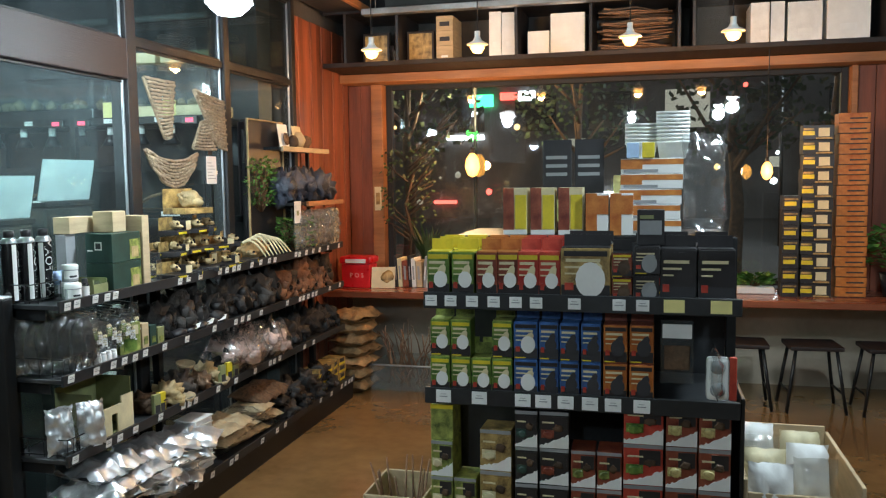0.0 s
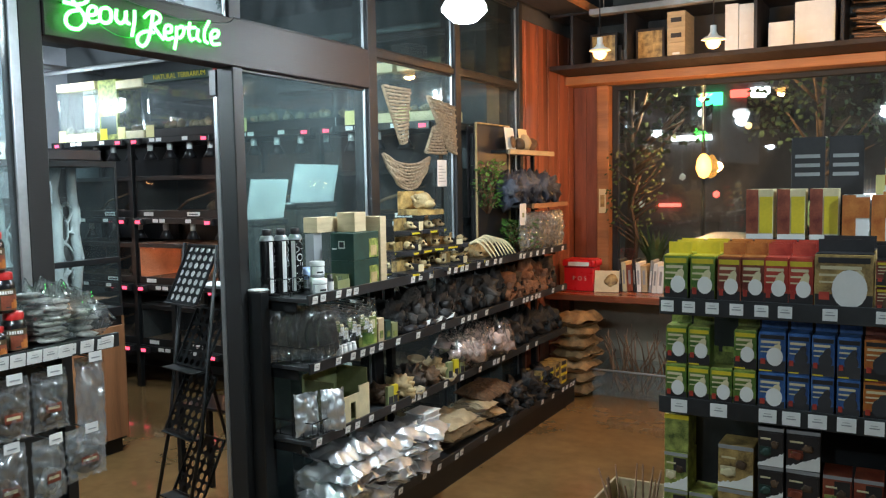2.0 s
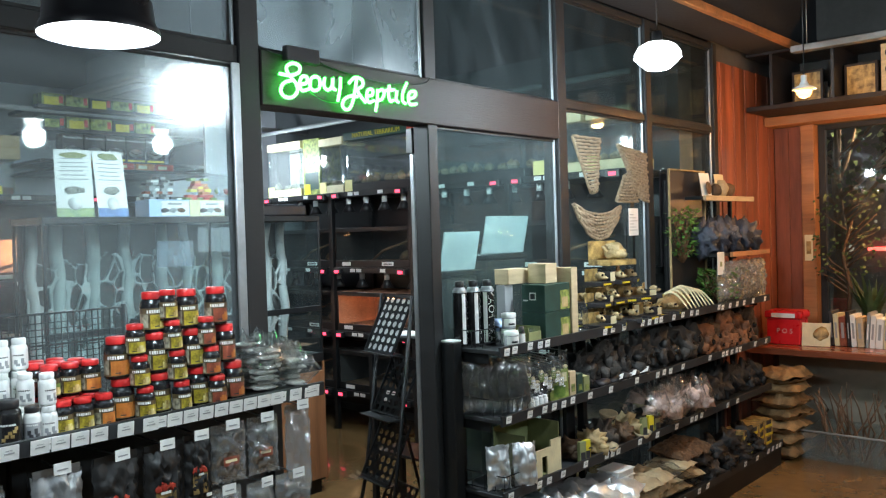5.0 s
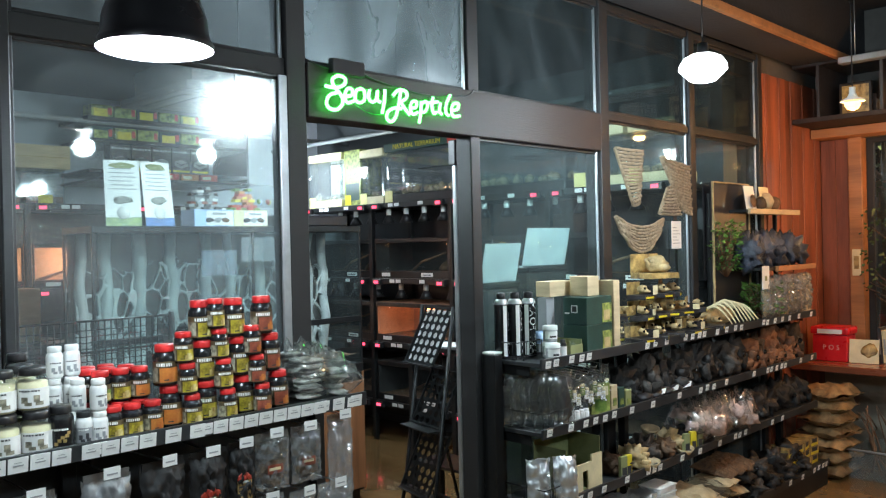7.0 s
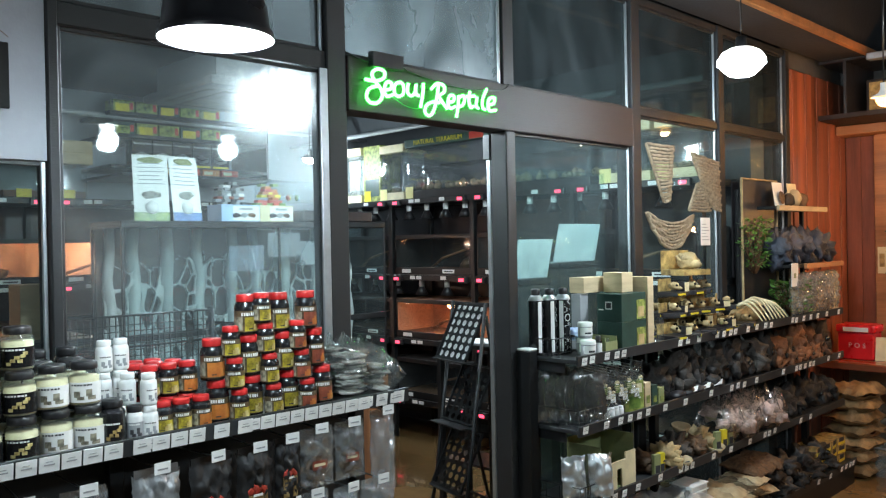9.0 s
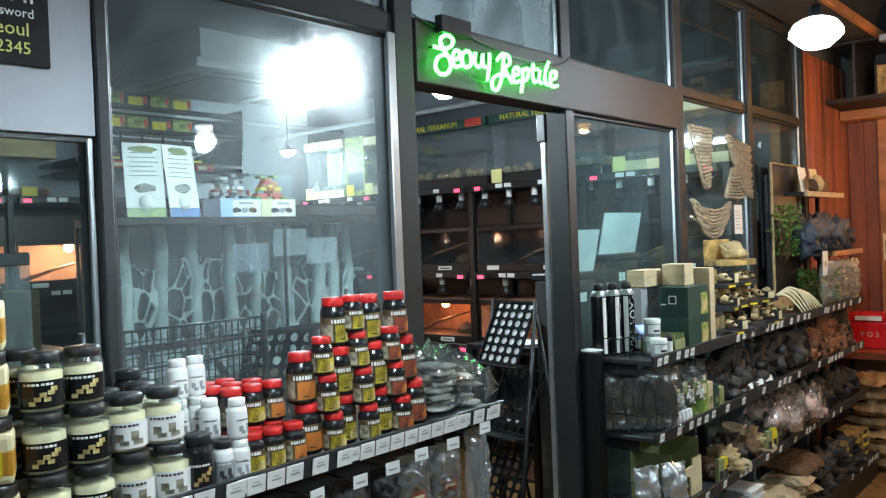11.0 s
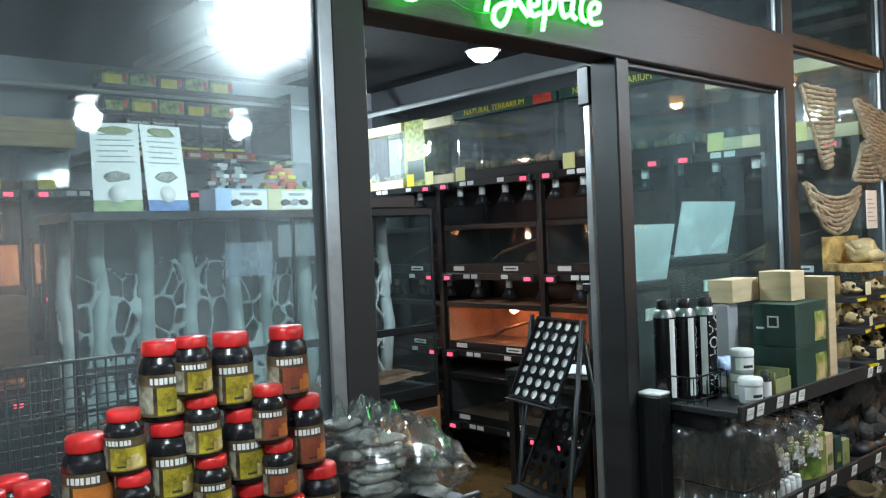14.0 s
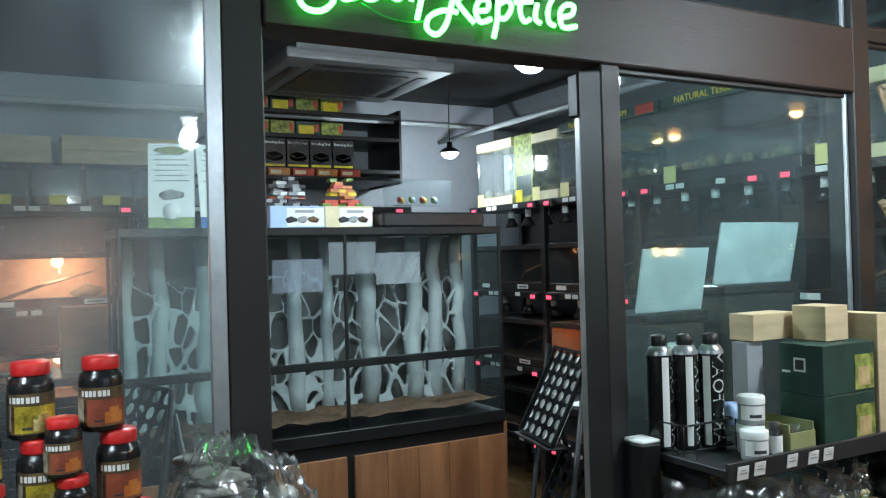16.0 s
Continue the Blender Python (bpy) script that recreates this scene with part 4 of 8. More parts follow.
SK = "skull ornaments in display boxes"
heap = [(-2.25, 3.52 + 0.15 * k, 0.0, 0.8) for k in range(6)] + [(-2.36, 3.5 + 0.15 * k, 0.0, 0.9) for k in range(6)] + [(-2.3, 3.6 + 0.15 * k, 0.1, 0.85) for k in range(5)] + [(-2.39, 3.58 + 0.15 * k, 0.1, 0.9) for k in range(4)] + [(-2.33, 3.66 + 0.16 * k, 0.2, 1.0) for k in range(3)]
for i, (x, y, z, s) in enumerate(heap):
    y += rnd.uniform(-0.02, 0.02)
    t = thing("skull_ornament", "bone-coloured skull ornament on a printed brown box tray", "ornament", pose(x + rnd.uniform(-0.015, 0.015), y, T + z, 0, 0, rnd.uniform(-30, 30)), SK)
    d, h = rnd.uniform(0.05, 0.07), rnd.uniform(0.06, 0.098)
    part("box_tray", B((-0.06, -d, 0), (0.05, d, 0.022), 0.002), M_DKCARD, t)
    part("tray_print", B((0.0505, -d * 0.85, 0.005), (0.052, d * 0.4, 0.015)), M_YELLOW, t)
    part("box_back", B((-0.06, -d, 0.0225), (-0.054, d, h)), M_GOLD, t)
    part("skull", skull(bmesh.new(), (0, 0, 0.05), s * 0.55, i * 5), M_BONE, t)
    # black lumps draw the shade of the eye sockets
    for sg in (-1, 1):
        part("eye_socket", lump(bmesh.new(), (0.022, sg * 0.012, 0.056), (0.007, 0.007, 0.007), 0.2, i, 1), M_JARBLACK, t)
    if i % 3 == 0:
        part("box_side", B((-0.052, d - 0.003, 0.0225), (0.05, d, h * 0.8)), M_DKCARD, t)
        part("side_print", B((0.0505, d * 0.3, 0.024), (0.053, d, h * 0.8)), M_CREAM, t)
t = thing("skull_ornament", "large bone-coloured dinosaur skull crowning the boxes", "ornament", pose(-2.35, 3.84, T + 0.3, 0, 0, -15), SK)
part("skull", skull(bmesh.new(), (0, 0, 0.075), 1.15, 15), M_BONE, t)
part("box_back", B((-0.09, -0.1, 0.031), (-0.084, 0.1, 0.13)), M_GOLD, t)
part("box_tray", B((-0.09, -0.1, 0), (0.07, 0.1, 0.03), 0.002), M_GOLD, t)

# ribs and driftwood
rb = thing("rib_ornament", "curved bone-coloured rib cage ornament", "ornament", pose(-2.26, 4.5, T))
for i in range(8):
    y, q = -0.17 + i * 0.048, 1.0 - 0.07 * abs(i - 3)
    part("rib", tube(bmesh.new(), [(-0.07 + 0.15 * k / 9, y + 0.03 * k / 9, 0.02 + q * 0.125 * math.sin(math.pi * (0.25 + 0.74 * k / 9))) for k in range(10)], 0.0095, 6, 0.45), M_CREAM, rb)
part("spine", lump(bmesh.new(), (-0.075, 0, 0.05), (0.035, 0.2, 0.05), 0.6, 3, 3, 4), M_BONE, rb)

# plants at the far end
def leaf_clump(name, label, m, n, spread, height, seed, droop=0.3, size=0.03):
    r = random.Random(seed)
    t = thing(name, label, "plant", m, "artificial plants")
    bm, st = bmesh.new(), bmesh.new()
    for i in range(n):
        a, q = r.uniform(0, 6.283), r.random() ** 0.6
        p = Vector((spread[0] * q * math.cos(a), spread[1] * q * math.sin(a), height * r.uniform(0.15, 1)))
        if i % 5 == 0:
            tube(st, [(p.x * 0.1, p.y * 0.1, 0), (p.x * 0.6, p.y * 0.6, p.z * 0.6), tuple(p)], 0.0018, 4, 0.6)
        d = Vector((math.cos(a), math.sin(a), r.uniform(-droop, 0.7))).normalized() * size * r.uniform(0.6, 1.4)
        s = d.cross(Vector((r.uniform(-1, 1), r.uniform(-1, 1), 1))).normalized() * d.length * 0.28
        up = d.cross(s).normalized() * d.length * 0.08
        v = [bm.verts.new(p), bm.verts.new(p + d * 0.5 + s + up), bm.verts.new(p + d), bm.verts.new(p + d * 0.5 - s + up)]
        bm.faces.new(v[:3])
        bm.faces.new((v[0], v[2], v[3]))
    tagged(part("stem", st, M_TWIG, t), kind="stuff")
    tagged(part("leaves", bm, M_LEAF, t), kind="stuff")
    return t


leaf_clump("hanging_plant", "trailing green plastic vine hung on the frame", pose(-2.38, 4.72, 1.42), 420, (0.07, 0.14, 0), 0.34, 4, 0.9, 0.032)
leaf_clump("artificial_plant", "bushy green plastic plant in the shelf end", pose(-2.28, 5.0, T), 380, (0.09, 0.18, 0), 0.22, 5, 0.3, 0.035)
leaf_clump("artificial_plant", "bushy green plastic plant in the shelf end", pose(-2.3, 5.22, T), 260, (0.08, 0.12, 0), 0.2, 6, 0.3, 0.035)

# raised rack at the far end with rocks, bags and soft toys
er = thing("display_rack", "black raised rack with pine shelf edges", "display rack", pose(0, 0, 0))
for y in (4.62, 5.58):
    part("leg", B((-2.45, y - 0.012, T), (-2.425, y + 0.012, 1.93), 0.002), M_BLACK, er)
for z, x1 in ((1.47, -2.2), (1.83, -2.3)):
    s = part("shelf_board", B((-2.46, 4.83, z - 0.02), (x1, 5.6, z), 0.002), M_BLACK, er)
    part("shelf_edge", B((x1 + 0.001, 5.0 if z < 1.6 else 4.85, z - 0.028), (x1 + 0.02, 5.62, z + 0.004), 0.002), M_BEAM if z < 1.6 else M_KRAFT, s)
part("back_board", B((-2.468, 4.6, 1.4), (-2.461, 5.2, 1.98)), M_DKCARD, er)
pf = thing("picture_frame", "thin gilt frame standing against the glass", "picture frame", pose(-2.4, 4.6, 1.15))
for a, b in (((-0.01, 0, 0.0), (0.004, 0.009, 0.85)), ((-0.01, 0.009, 0.841), (0.004, 0.5, 0.85)), ((-0.01, 0.491, 0.0), (0.004, 0.5, 0.841))):
    part("frame_bar", B(a, b, 0.002), M_BONE, pf)
part("backing", B((-0.02, 0.004, 0.002), (-0.0105, 0.496, 0.845)), M_DKCARD, pf, "black backing board")
for i in range(9):
    solid("slate_rock", lump(bmesh.new(), (0, 0, 0.09), (0.075, 0.058, 0.1), 1.2, i + 11, 3, 3.6), M_BLUEROCK, "jagged blue-black rock on the raised rack", "rock", "rocks on the rack", m=pose(-2.3 - 0.05 * (i % 2), 4.86 + 0.085 * i, 1.472))
for i, (y, k, lab) in enumerate(((4.98, M_WHITE, "white photo card"), (5.2, M_CREAM, "cream photo card"))):
    solid("photo_card", B((-0.004, -0.07, 0), (0, 0.07, 0.15)), k, lab + " leaning on the top shelf", "card", m=pose(-2.33, y, 1.832, 0, -8, 0))
solid("photo_print", lathe(bmesh.new(), [(0, 0), (0.042, 0), (0.042, 0.001), (0, 0.001)], 14, pose(0, 0, 0, 0, 90, 0)), M_BARK, "dark brown animal picture on the card", "picture", m=pose(-2.322, 4.985, 1.885, 0, -8, 0))
for i, (y, s) in enumerate(((5.12, 0.045), (5.2, 0.06), (5.31, 0.05))):
    solid("stone_ornament", lump(bmesh.new(), (0, 0, s * 0.9), (s, s, s), 0.3, i + 60), M_SAND if i % 2 else M_BARK, "rounded brown stone ornament", "ornament", "stones on the top shelf", m=pose(-2.34, y, 1.832))
for i in range(7):
    y = 4.92 + 0.1 * i
    sb = thing("straw_bag", "clear cellophane bag of golden straw hanging from the pine shelf", "bag", pose(-2.25, y, T + 0.002, 0, 0, rnd.uniform(-12, 12)), "cellophane bags")
    part("straw", pillow(bmesh.new(), 0.17, 0.075, 0.035, i + 30, 12, 8, 0.8, pose(0, 0, 0.095, 0, 90, 0)), (M_STRAW, M_SAND, M_CHIP)[i % 3], sb)
    part("film", pillow(bmesh.new(), 0.27, 0.1, 0.055, i + 60, 18, 14, 0.9, pose(0, 0, 0.135, 0, 90, 0), 10.0), M_BAGFILM, sb)
tg = thing("hanging_label", "white swing ticket with a small green print", "label", pose(-2.2, 4.86, 1.34))
part("card", B((0, -0.05, 0), (0.002, 0.05, 0.14)), M_WHITE, tg)
part("card_print", B((0.0022, -0.015, 0.05), (0.003, 0.015, 0.08)), M_OLIVE, tg)
for i in range(3):
    a = B((-0.02, -0.02, 0), (0, 0.02, 0.26), 0.002)
    solid("timber_offcut", a, M_KRAFT, "pale timber strip leaning at the shelf end", "timber strip", "timber strips", m=pose(-2.2, 5.44 + 0.055 * i, T, 0, -6 + 3 * i, 0))

# second shelf
Z2 = LV[1] - 0.011
wire_basket(2.655, 2.83, Z2)
for i in range(6):
    solid("moss_bag", pillow(bmesh.new(), 0.24, 0.12, 0.035, i + 3, 12, 8, 0.5, pose(0, 0, 0.122, 0, 90 - 6, 0)), M_FILM if i < 5 else M_FILM, "tall clear bag of grey moss in a wire rail", "bag", "moss bags", m=pose(-2.4 + 0.034 * i, 2.69 + 0.024 * i, Z2, 0, 0, -30))
    solid("moss", lump(bmesh.new(), (0, 0, 0.105), (0.015, 0.055, 0.105), 0.35, i, 2), M_SLATE, "dry grey moss inside a bag", "moss", "moss in bags", m=pose(-2.4 + 0.034 * i, 2.69 + 0.024 * i, Z2 + 0.004, 0, 0, -30))
for i in range(10):
    y = 2.88 + 0.032 * i
    pouch("hanging_packet", 0.05, 0.13, M_FILM, pose(-2.24, y, LV[0] - 0.09 - 0.02 * (i % 3), 0, 0, -20), "small clear packet on a peg hook", "small packets", M_WHITE if i % 3 else M_GREEN, None, i)
for i in range(4):
    c = jar("sample_vial", 0.014, 0.05, M_WHITEPL, M_WHITEPL, None, None, "tiny white bottle on the shelf edge", "tiny bottles", category="bottle")
    c.matrix_basis = pose(-2.215, 2.88 + 0.034 * i, Z2)
c = carton("seed_box", 0.1, 0.03, 0.14, M_LEAFPRINT, ((0.1, 0.9, 0.6, 0.9, M_CREAM), (0.2, 0.8, 0.1, 0.5, M_GREEN)), "pale green printed box of plant supplies", "small printed boxes", m=pose(-2.23, 3.12, Z2, 0, 0, -25))
for i, k in enumerate((M_KRAFT, M_DKGREEN, M_OLIVE)):
    carton("seed_box", 0.05, 0.1, 0.12 - 0.02 * i, k, ((0.2, 0.8, 0.2, 0.5, M_LEAFPRINT),), "small printed box standing on the shelf", "small printed boxes", m=pose(-2.22, 3.22 + 0.06 * i, Z2))
for i in range(5):
    solid("hide_cave", lump(bmesh.new(), (0, 0, 0.02), (0.04, 0.05, 0.024), 0.5, i, 2), M_DKCARD, "small black wrapped accessory", "accessory", "black accessories", m=pose(-2.23, 3.5 + 0.1 * i, Z2 + 0.001))
for i in range(3):
    solid("paper_slip", B((-0.03, -0.035, 0), (0.03, 0.035, 0.002)), M_WHITE, "white paper slip lying on the shelf", "paper", "paper slips", m=pose(-2.215, 3.62 + 0.13 * i, Z2 + 0.03, 12, -18, 20))


def cave(i, m, material, label, group, size):
    """A solid resin hide, its shaded openings drawn as black discs."""
    bm = bmesh.new()
    lump(bm, (0, 0, size[2] * 0.8), size, 1.1, i, 3, 2.9)
    for k in range(3):
        lump(bm, (size[0] * 0.8, (k - 1) * size[1] * 0.6, size[2] * (0.5 + 0.5 * (k % 2))), (size[0] * 0.35, size[1] * 0.4, size[2] * 0.4), 0.8, i * 7 + k, 2, 3)
    for v in bm.verts:
        v.co.z = max(v.co.z, 0.0)
    t = solid("resin_hide", bm, material, label, "ornament", group, m=m)
    # black discs give the look of dark hollows
    for k in range(2):
        part("opening", lathe(bmesh.new(), [(0, 0), (size[1] * 0.24, 0.0), (size[1] * 0.2, 0.006), (0, 0.006)], 9, pose(size[0] * (1.02 + 0.06 * k), (k - 0.5) * size[1] * 0.8, size[2] * (0.45 + 0.4 * k), 0, 82, 0)), M_JARBLACK, t)
    return t


for i in range(15):
    y = 3.45 + i * 0.145
    k = (M_ROCK, M_SLATE, M_ROCK)[i % 3] if i < 9 else (M_BARK, M_RUST)[i % 2]
    cave(i, pose(-2.33, y, Z2 + 0.001, 0, 0, rnd.uniform(-30, 30)), k, "rough dark resin rock hide on the shelf" if i < 9 else "brown bark-textured resin hide on the shelf", "resin hides", (0.08 + 0.02 * (i % 2), 0.075, 0.085 + 0.02 * (i % 3)))
for i in range(5):
    cave(i + 40, pose(-2.26, 4.85 + 0.13 * i, Z2 + 0.001, 0, 0, rnd.uniform(-20, 20)), M_RUST, "small orange-brown resin hide with holes", "resin hides", (0.055, 0.055, 0.055))

# third shelf
Z3 = LV[2] - 0.011
wire_basket(2.655, 2.83, Z3)
for i in range(3):
    solid("foil_bag", pillow(bmesh.new(), 0.19, 0.11, 0.05, i + 50, 14, 10, 0.7, pose(0, 0, 0.1, 0, 84, 0)), M_FILM if i == 1 else M_FOIL, "upright crumpled silver bag in a wire rail", "bag", "silver bags", m=pose(-2.28 + 0.03 * i, 2.7 + 0.055 * i, Z3, 0, 0, -30))
bx = thing("open_carton", "olive carton with a cream castle-shaped front", "carton", pose(-2.22, 2.98, Z3))
part("back_panel", B((-0.2, -0.12, 0), (-0.196, 0.14, 0.22)), M_OLIVE, bx)
part("side_panel", B((-0.196, -0.12, 0), (-0.02, -0.116, 0.2)), M_OLIVE, bx)
part("side_panel", B((-0.196, 0.136, 0), (-0.02, 0.14, 0.22)), M_OLIVE, bx)
bm = bmesh.new()
box(bm, (-0.018, -0.12, 0.0), (-0.01, -0.01, 0.12))
box(bm, (-0.018, 0.03, 0.0), (-0.01, 0.14, 0.12))
box(bm, (-0.018, -0.01, 0.085), (-0.01, 0.03, 0.12))
box(bm, (-0.018, 0.06, 0.12), (-0.01, 0.14, 0.15))
part("front_panel", bm, M_CREAM, bx)
part("base_panel", B((-0.196, -0.116, 0.0), (-0.018, 0.136, 0.006)), M_OLIVE, bx)
for i in range(7):
    y = 3.3 + 0.14 * i
    cave(i + 70, pose(-2.3 + 0.03 * (i % 2), y, Z3 + 0.001, 0, 0, 40 * i), (M_BARK, M_BONE, M_SLATE)[i % 3], "tan resin log hide with a round opening", "log hides", (0.07, 0.06, 0.05 + 0.01 * (i % 3)))
for i in range(4):
    solid("food_dish", lathe(bmesh.new(), [(0, 0.004), (0.03, 0.004), (0.045, 0.028), (0.05, 0.028), (0.035, 0), (0, 0)], 16), M_SAND, "shallow tan resin food dish", "dish", "resin dishes", m=pose(-2.22 - 0.1 * (i % 2), 3.52 + 0.17 * i, Z3 + 0.001 if i % 2 == 0 else Z3 + 0.12, 6, 10, 0))
for i in range(5):
    c = carton("small_pack", 0.04, 0.02, 0.1, M_YELLOW if i % 2 else M_OLIVE, ((0.15, 0.85, 0.1, 0.5, M_INK),), "small yellow and black blister pack", "blister packs", m=pose(-2.2, (3.26, 3.3, 3.86, 3.93, 4.0)[i], Z3, 0, 0, -15))
for i in range(4):
    fb = thing("fibre_bag", "soft clear bag of fluffy pale pink fibre bedding", "bag", pose(-2.28 + 0.04 * (i % 2), 4.04 + 0.15 * i, Z3 + 0.012), "bedding bags")
    bm = bmesh.new()
    for k in range(11):
        q = 0.028 + 0.02 * rnd.random()
        lump(bm, (rnd.uniform(-0.08, 0.08), rnd.uniform(-0.09, 0.09), q + rnd.uniform(0, 0.1)), (q * 1.2, q * 1.3, q), 0.9, i * 20 + k, 2, 4.0)
    tagged(part("fibre", bm, M_PINK, fb), kind="stuff")
    part("poly_bag", pillow(bmesh.new(), 0.22, 0.22, 0.19, i + 90, 14, 12, 0.6), M_FILM, fb)
for i in range(8):
    cave(i + 100, pose(-2.32, 4.72 + 0.12 * i, Z3 + 0.001, 0, 0, 50 * i), M_ROCK, "rough dark resin rock hide on the shelf", "resin hides", (0.085, 0.07, 0.09))

# bottom deck
Z4 = LV[3] - 0.011
for i in range(30):
    k = i // 7
    solid("foil_bag", pillow(bmesh.new(), 0.3, 0.2, 0.062, i + 120, 18, 13, 0.75, None, 4.6), M_FOIL, "crumpled silver foil bag lying in a heap", "bag", "silver bags heap", m=pose(-2.25 + rnd.uniform(-0.05, 0.05), 2.74 + 0.115 * (i % 7) + 0.03 * k, Z4 + 0.056 * k, rnd.uniform(-9, 9), rnd.uniform(-4, 10), rnd.uniform(-40, 40)))
solid("foil_bag", pillow(bmesh.new(), 0.24, 0.2, 0.07, 171, 16, 12, 0.8, pose(0, 0, 0.12, 0, 70, 0)), M_FILM, "clear crumpled bag standing at the shelf end", "bag", "silver bags heap", m=pose(-2.24, 2.72, Z4, 0, 0, -40))
tray = thing("plastic_tub", "white lidded plastic food tub in a stack", "tub", None, "stack of white tubs")
part("body", B((-0.06, -0.075, 0), (0.06, 0.075, 0.026), 0.005), M_WHITEPL, tray)
part("lid", B((-0.065, -0.08, 0.0265), (0.065, 0.08, 0.032), 0.002), M_WHITEPL, tray)
place_all(tray, [(-2.24, 3.62, Z4 + 0.0335 * i, rnd.uniform(-3, 3)) for i in range(8)])
solid("ruler_strip", B((-0.003, -0.02, 0), (0.003, 0.02, 0.26), 0.001), M_ALU, "grey strip leaning on the tubs", "strip", m=pose(-2.16, 3.5, Z4, 0, -6, 0))
for i in range(14):
    k = i // 5
    solid("sand_bag", pillow(bmesh.new(), 0.26, 0.17, 0.065, i + 200, 14, 10, 0.4), M_SAND if i % 4 else M_FILM, "clear bag of tan substrate stacked on the deck", "bag", "substrate bags", m=pose(-2.28 + 0.02 * k, 3.82 + 0.13 * (i % 5), Z4 + 0.056 * k, rnd.uniform(-5, 5), rnd.uniform(-6, 6), rnd.uniform(-15, 15)))
for i in range(3):
    solid("chip_bag", pillow(bmesh.new(), 0.24, 0.16, 0.06, i + 230, 14, 10, 0.4), M_CHIP, "bag of dark reddish bark chips", "bag", "bark bags", m=pose(-2.26, 4.28 + 0.1 * i, Z4 + 0.17, 4, 8, 10 * i))
for i in range(12):
    cave(i + 130, pose(-2.26 + 0.03 * (i % 3), 4.42 + 0.075 * i, Z4 + 0.001 + (0.08 if i % 3 == 1 else 0), 0, 0, 70 * i), M_ROCK, "lump of dark slate rock on the bottom deck", "slate lumps", (0.08, 0.07, 0.06))
for i in range(12):
    carton("ornament_box", 0.11, 0.14, 0.055, M_GOLD, ((0.05, 0.95, 0.1, 0.4, M_YELLOW), (0.2, 0.8, 0.45, 0.9, M_INK)), "small brown and yellow printed ornament box", "ornament boxes", m=pose(-2.17, 5.12 + 0.125 * (i % 4), Z4 + 0.056 * (i // 4), 0, 0, rnd.uniform(-8, 8)))

# rope hammocks on the glass


def rope_net(label, corners, rows, sag, m):
    """Rope rows strung between two side ropes; corners: top left, top right, bottom right, bottom left as (y, z)."""
    t = thing("rope_hammock", label, "rope net", m, "rope hammocks")
    tl, tr, br, bl = [Vector((0, *c)) for c in corners]
    part("edge_rope", tube(bmesh.new(), [tl.lerp(bl, k / 6) for k in range(7)], 0.008, 6), M_ROPE, t)
    part("edge_rope", tube(bmesh.new(), [tr.lerp(br, k / 6) for k in range(7)], 0.008, 6), M_ROPE, t)
    for i in range(rows):
        f = i / (rows - 1)
        a, b = tl.lerp(bl, f), tr.lerp(br, f)
        pts = []
        for k in range(11):
            u = k / 10
            p = a.lerp(b, u)
            p.z -= sag * 4 * u * (1 - u) * (0.6 + 0.6 * f)
            p.x += 0.006 + 0.007 * math.sin(k * 1.9 + i * 2.4)
            pts.append(p)
        part("rope", tube(bmesh.new(), pts, 0.0085, 6), M_ROPE, t)
    return t


rope_net("beige woven jute rope net hung as a triangle on the glass", ((3.65, 2.14), (3.92, 2.14), (3.88, 1.86), (3.82, 1.84)), 17, 0.003, pose(-2.468, 0, 0))
rope_net("beige woven jute rope net hung as a triangle on the glass", ((4.1, 2.12), (4.42, 2.08), (4.44, 1.8), (4.34, 1.82)), 17, 0.003, pose(-2.46, 0, 0))
rope_net("small beige jute rope triangle hung on the glass", ((4.18, 1.95), (4.22, 1.96), (4.32, 1.8), (4.08, 1.8)), 10, 0.003, pose(-2.465, 0, 0))
rope_net("beige jute rope ladder hammock sagging on the glass", ((3.62, 1.78), (4.1, 1.77), (4.06, 1.69), (3.68, 1.69)), 9, 0.085, pose(-2.455, 0, 0))
nt = thing("paper_notice", "white printed notice taped to the glass", "notice", pose(GX + 0.02, 4.26, 1.6))
part("sheet", B((0, 0, 0), (0.002, 0.11, 0.16)), M_WHITE, nt)
for i in range(6):
    part("text_line", B((0.0022, 0.012, 0.03 + 0.018 * i), (0.0027, 0.098 - 0.02 * (i % 3), 0.034 + 0.018 * i)), M_GREYCAP, nt)
part("code_mark", B((0.0022, 0.02, 0.165), (0.003, 0.06, 0.2)), M_INK, nt)

# ---- the reptile room behind the glass ----
M_GLOWORANGE = glow("heat_lamp_glow", (1.0, 0.32, 0.12), 14.0)
M_LED = glow("red_led_digits", (1.0, 0.06, 0.12), 2.2)
M_BULB = glow("white_bulb", (0.93, 0.97, 1.0), 30.0)
M_OPAL = glow("opal_shade", (0.9, 0.96, 1.0), 5.0)
M_BULBW = glow("warm_bulb", (1.0, 0.5, 0.14), 4.0)
M_EDISON = glow("filament_bulb", (1.0, 0.45, 0.08), 4.0)
M_TREEWHITE = mat("white_relief_foam", (0.36, 0.375, 0.37), 0.7, 0, 0.25, 10, 0.5, 40)
M_SOIL = mat("brown_coir_soil", (0.14, 0.07, 0.035), 0.95, 0, 0.5, 40, 1.0, 70)
M_CABWOOD = mat("oiled_oak_doors", (0.27, 0.12, 0.055), 0.45, 0, 0.35, 1.5, 0.1, 25, (8, 8, 0.8), per=0.15)
# unlit and lit copies of one interior; heat-lamp orange is put into the second
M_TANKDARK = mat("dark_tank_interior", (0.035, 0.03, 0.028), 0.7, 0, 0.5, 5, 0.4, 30)
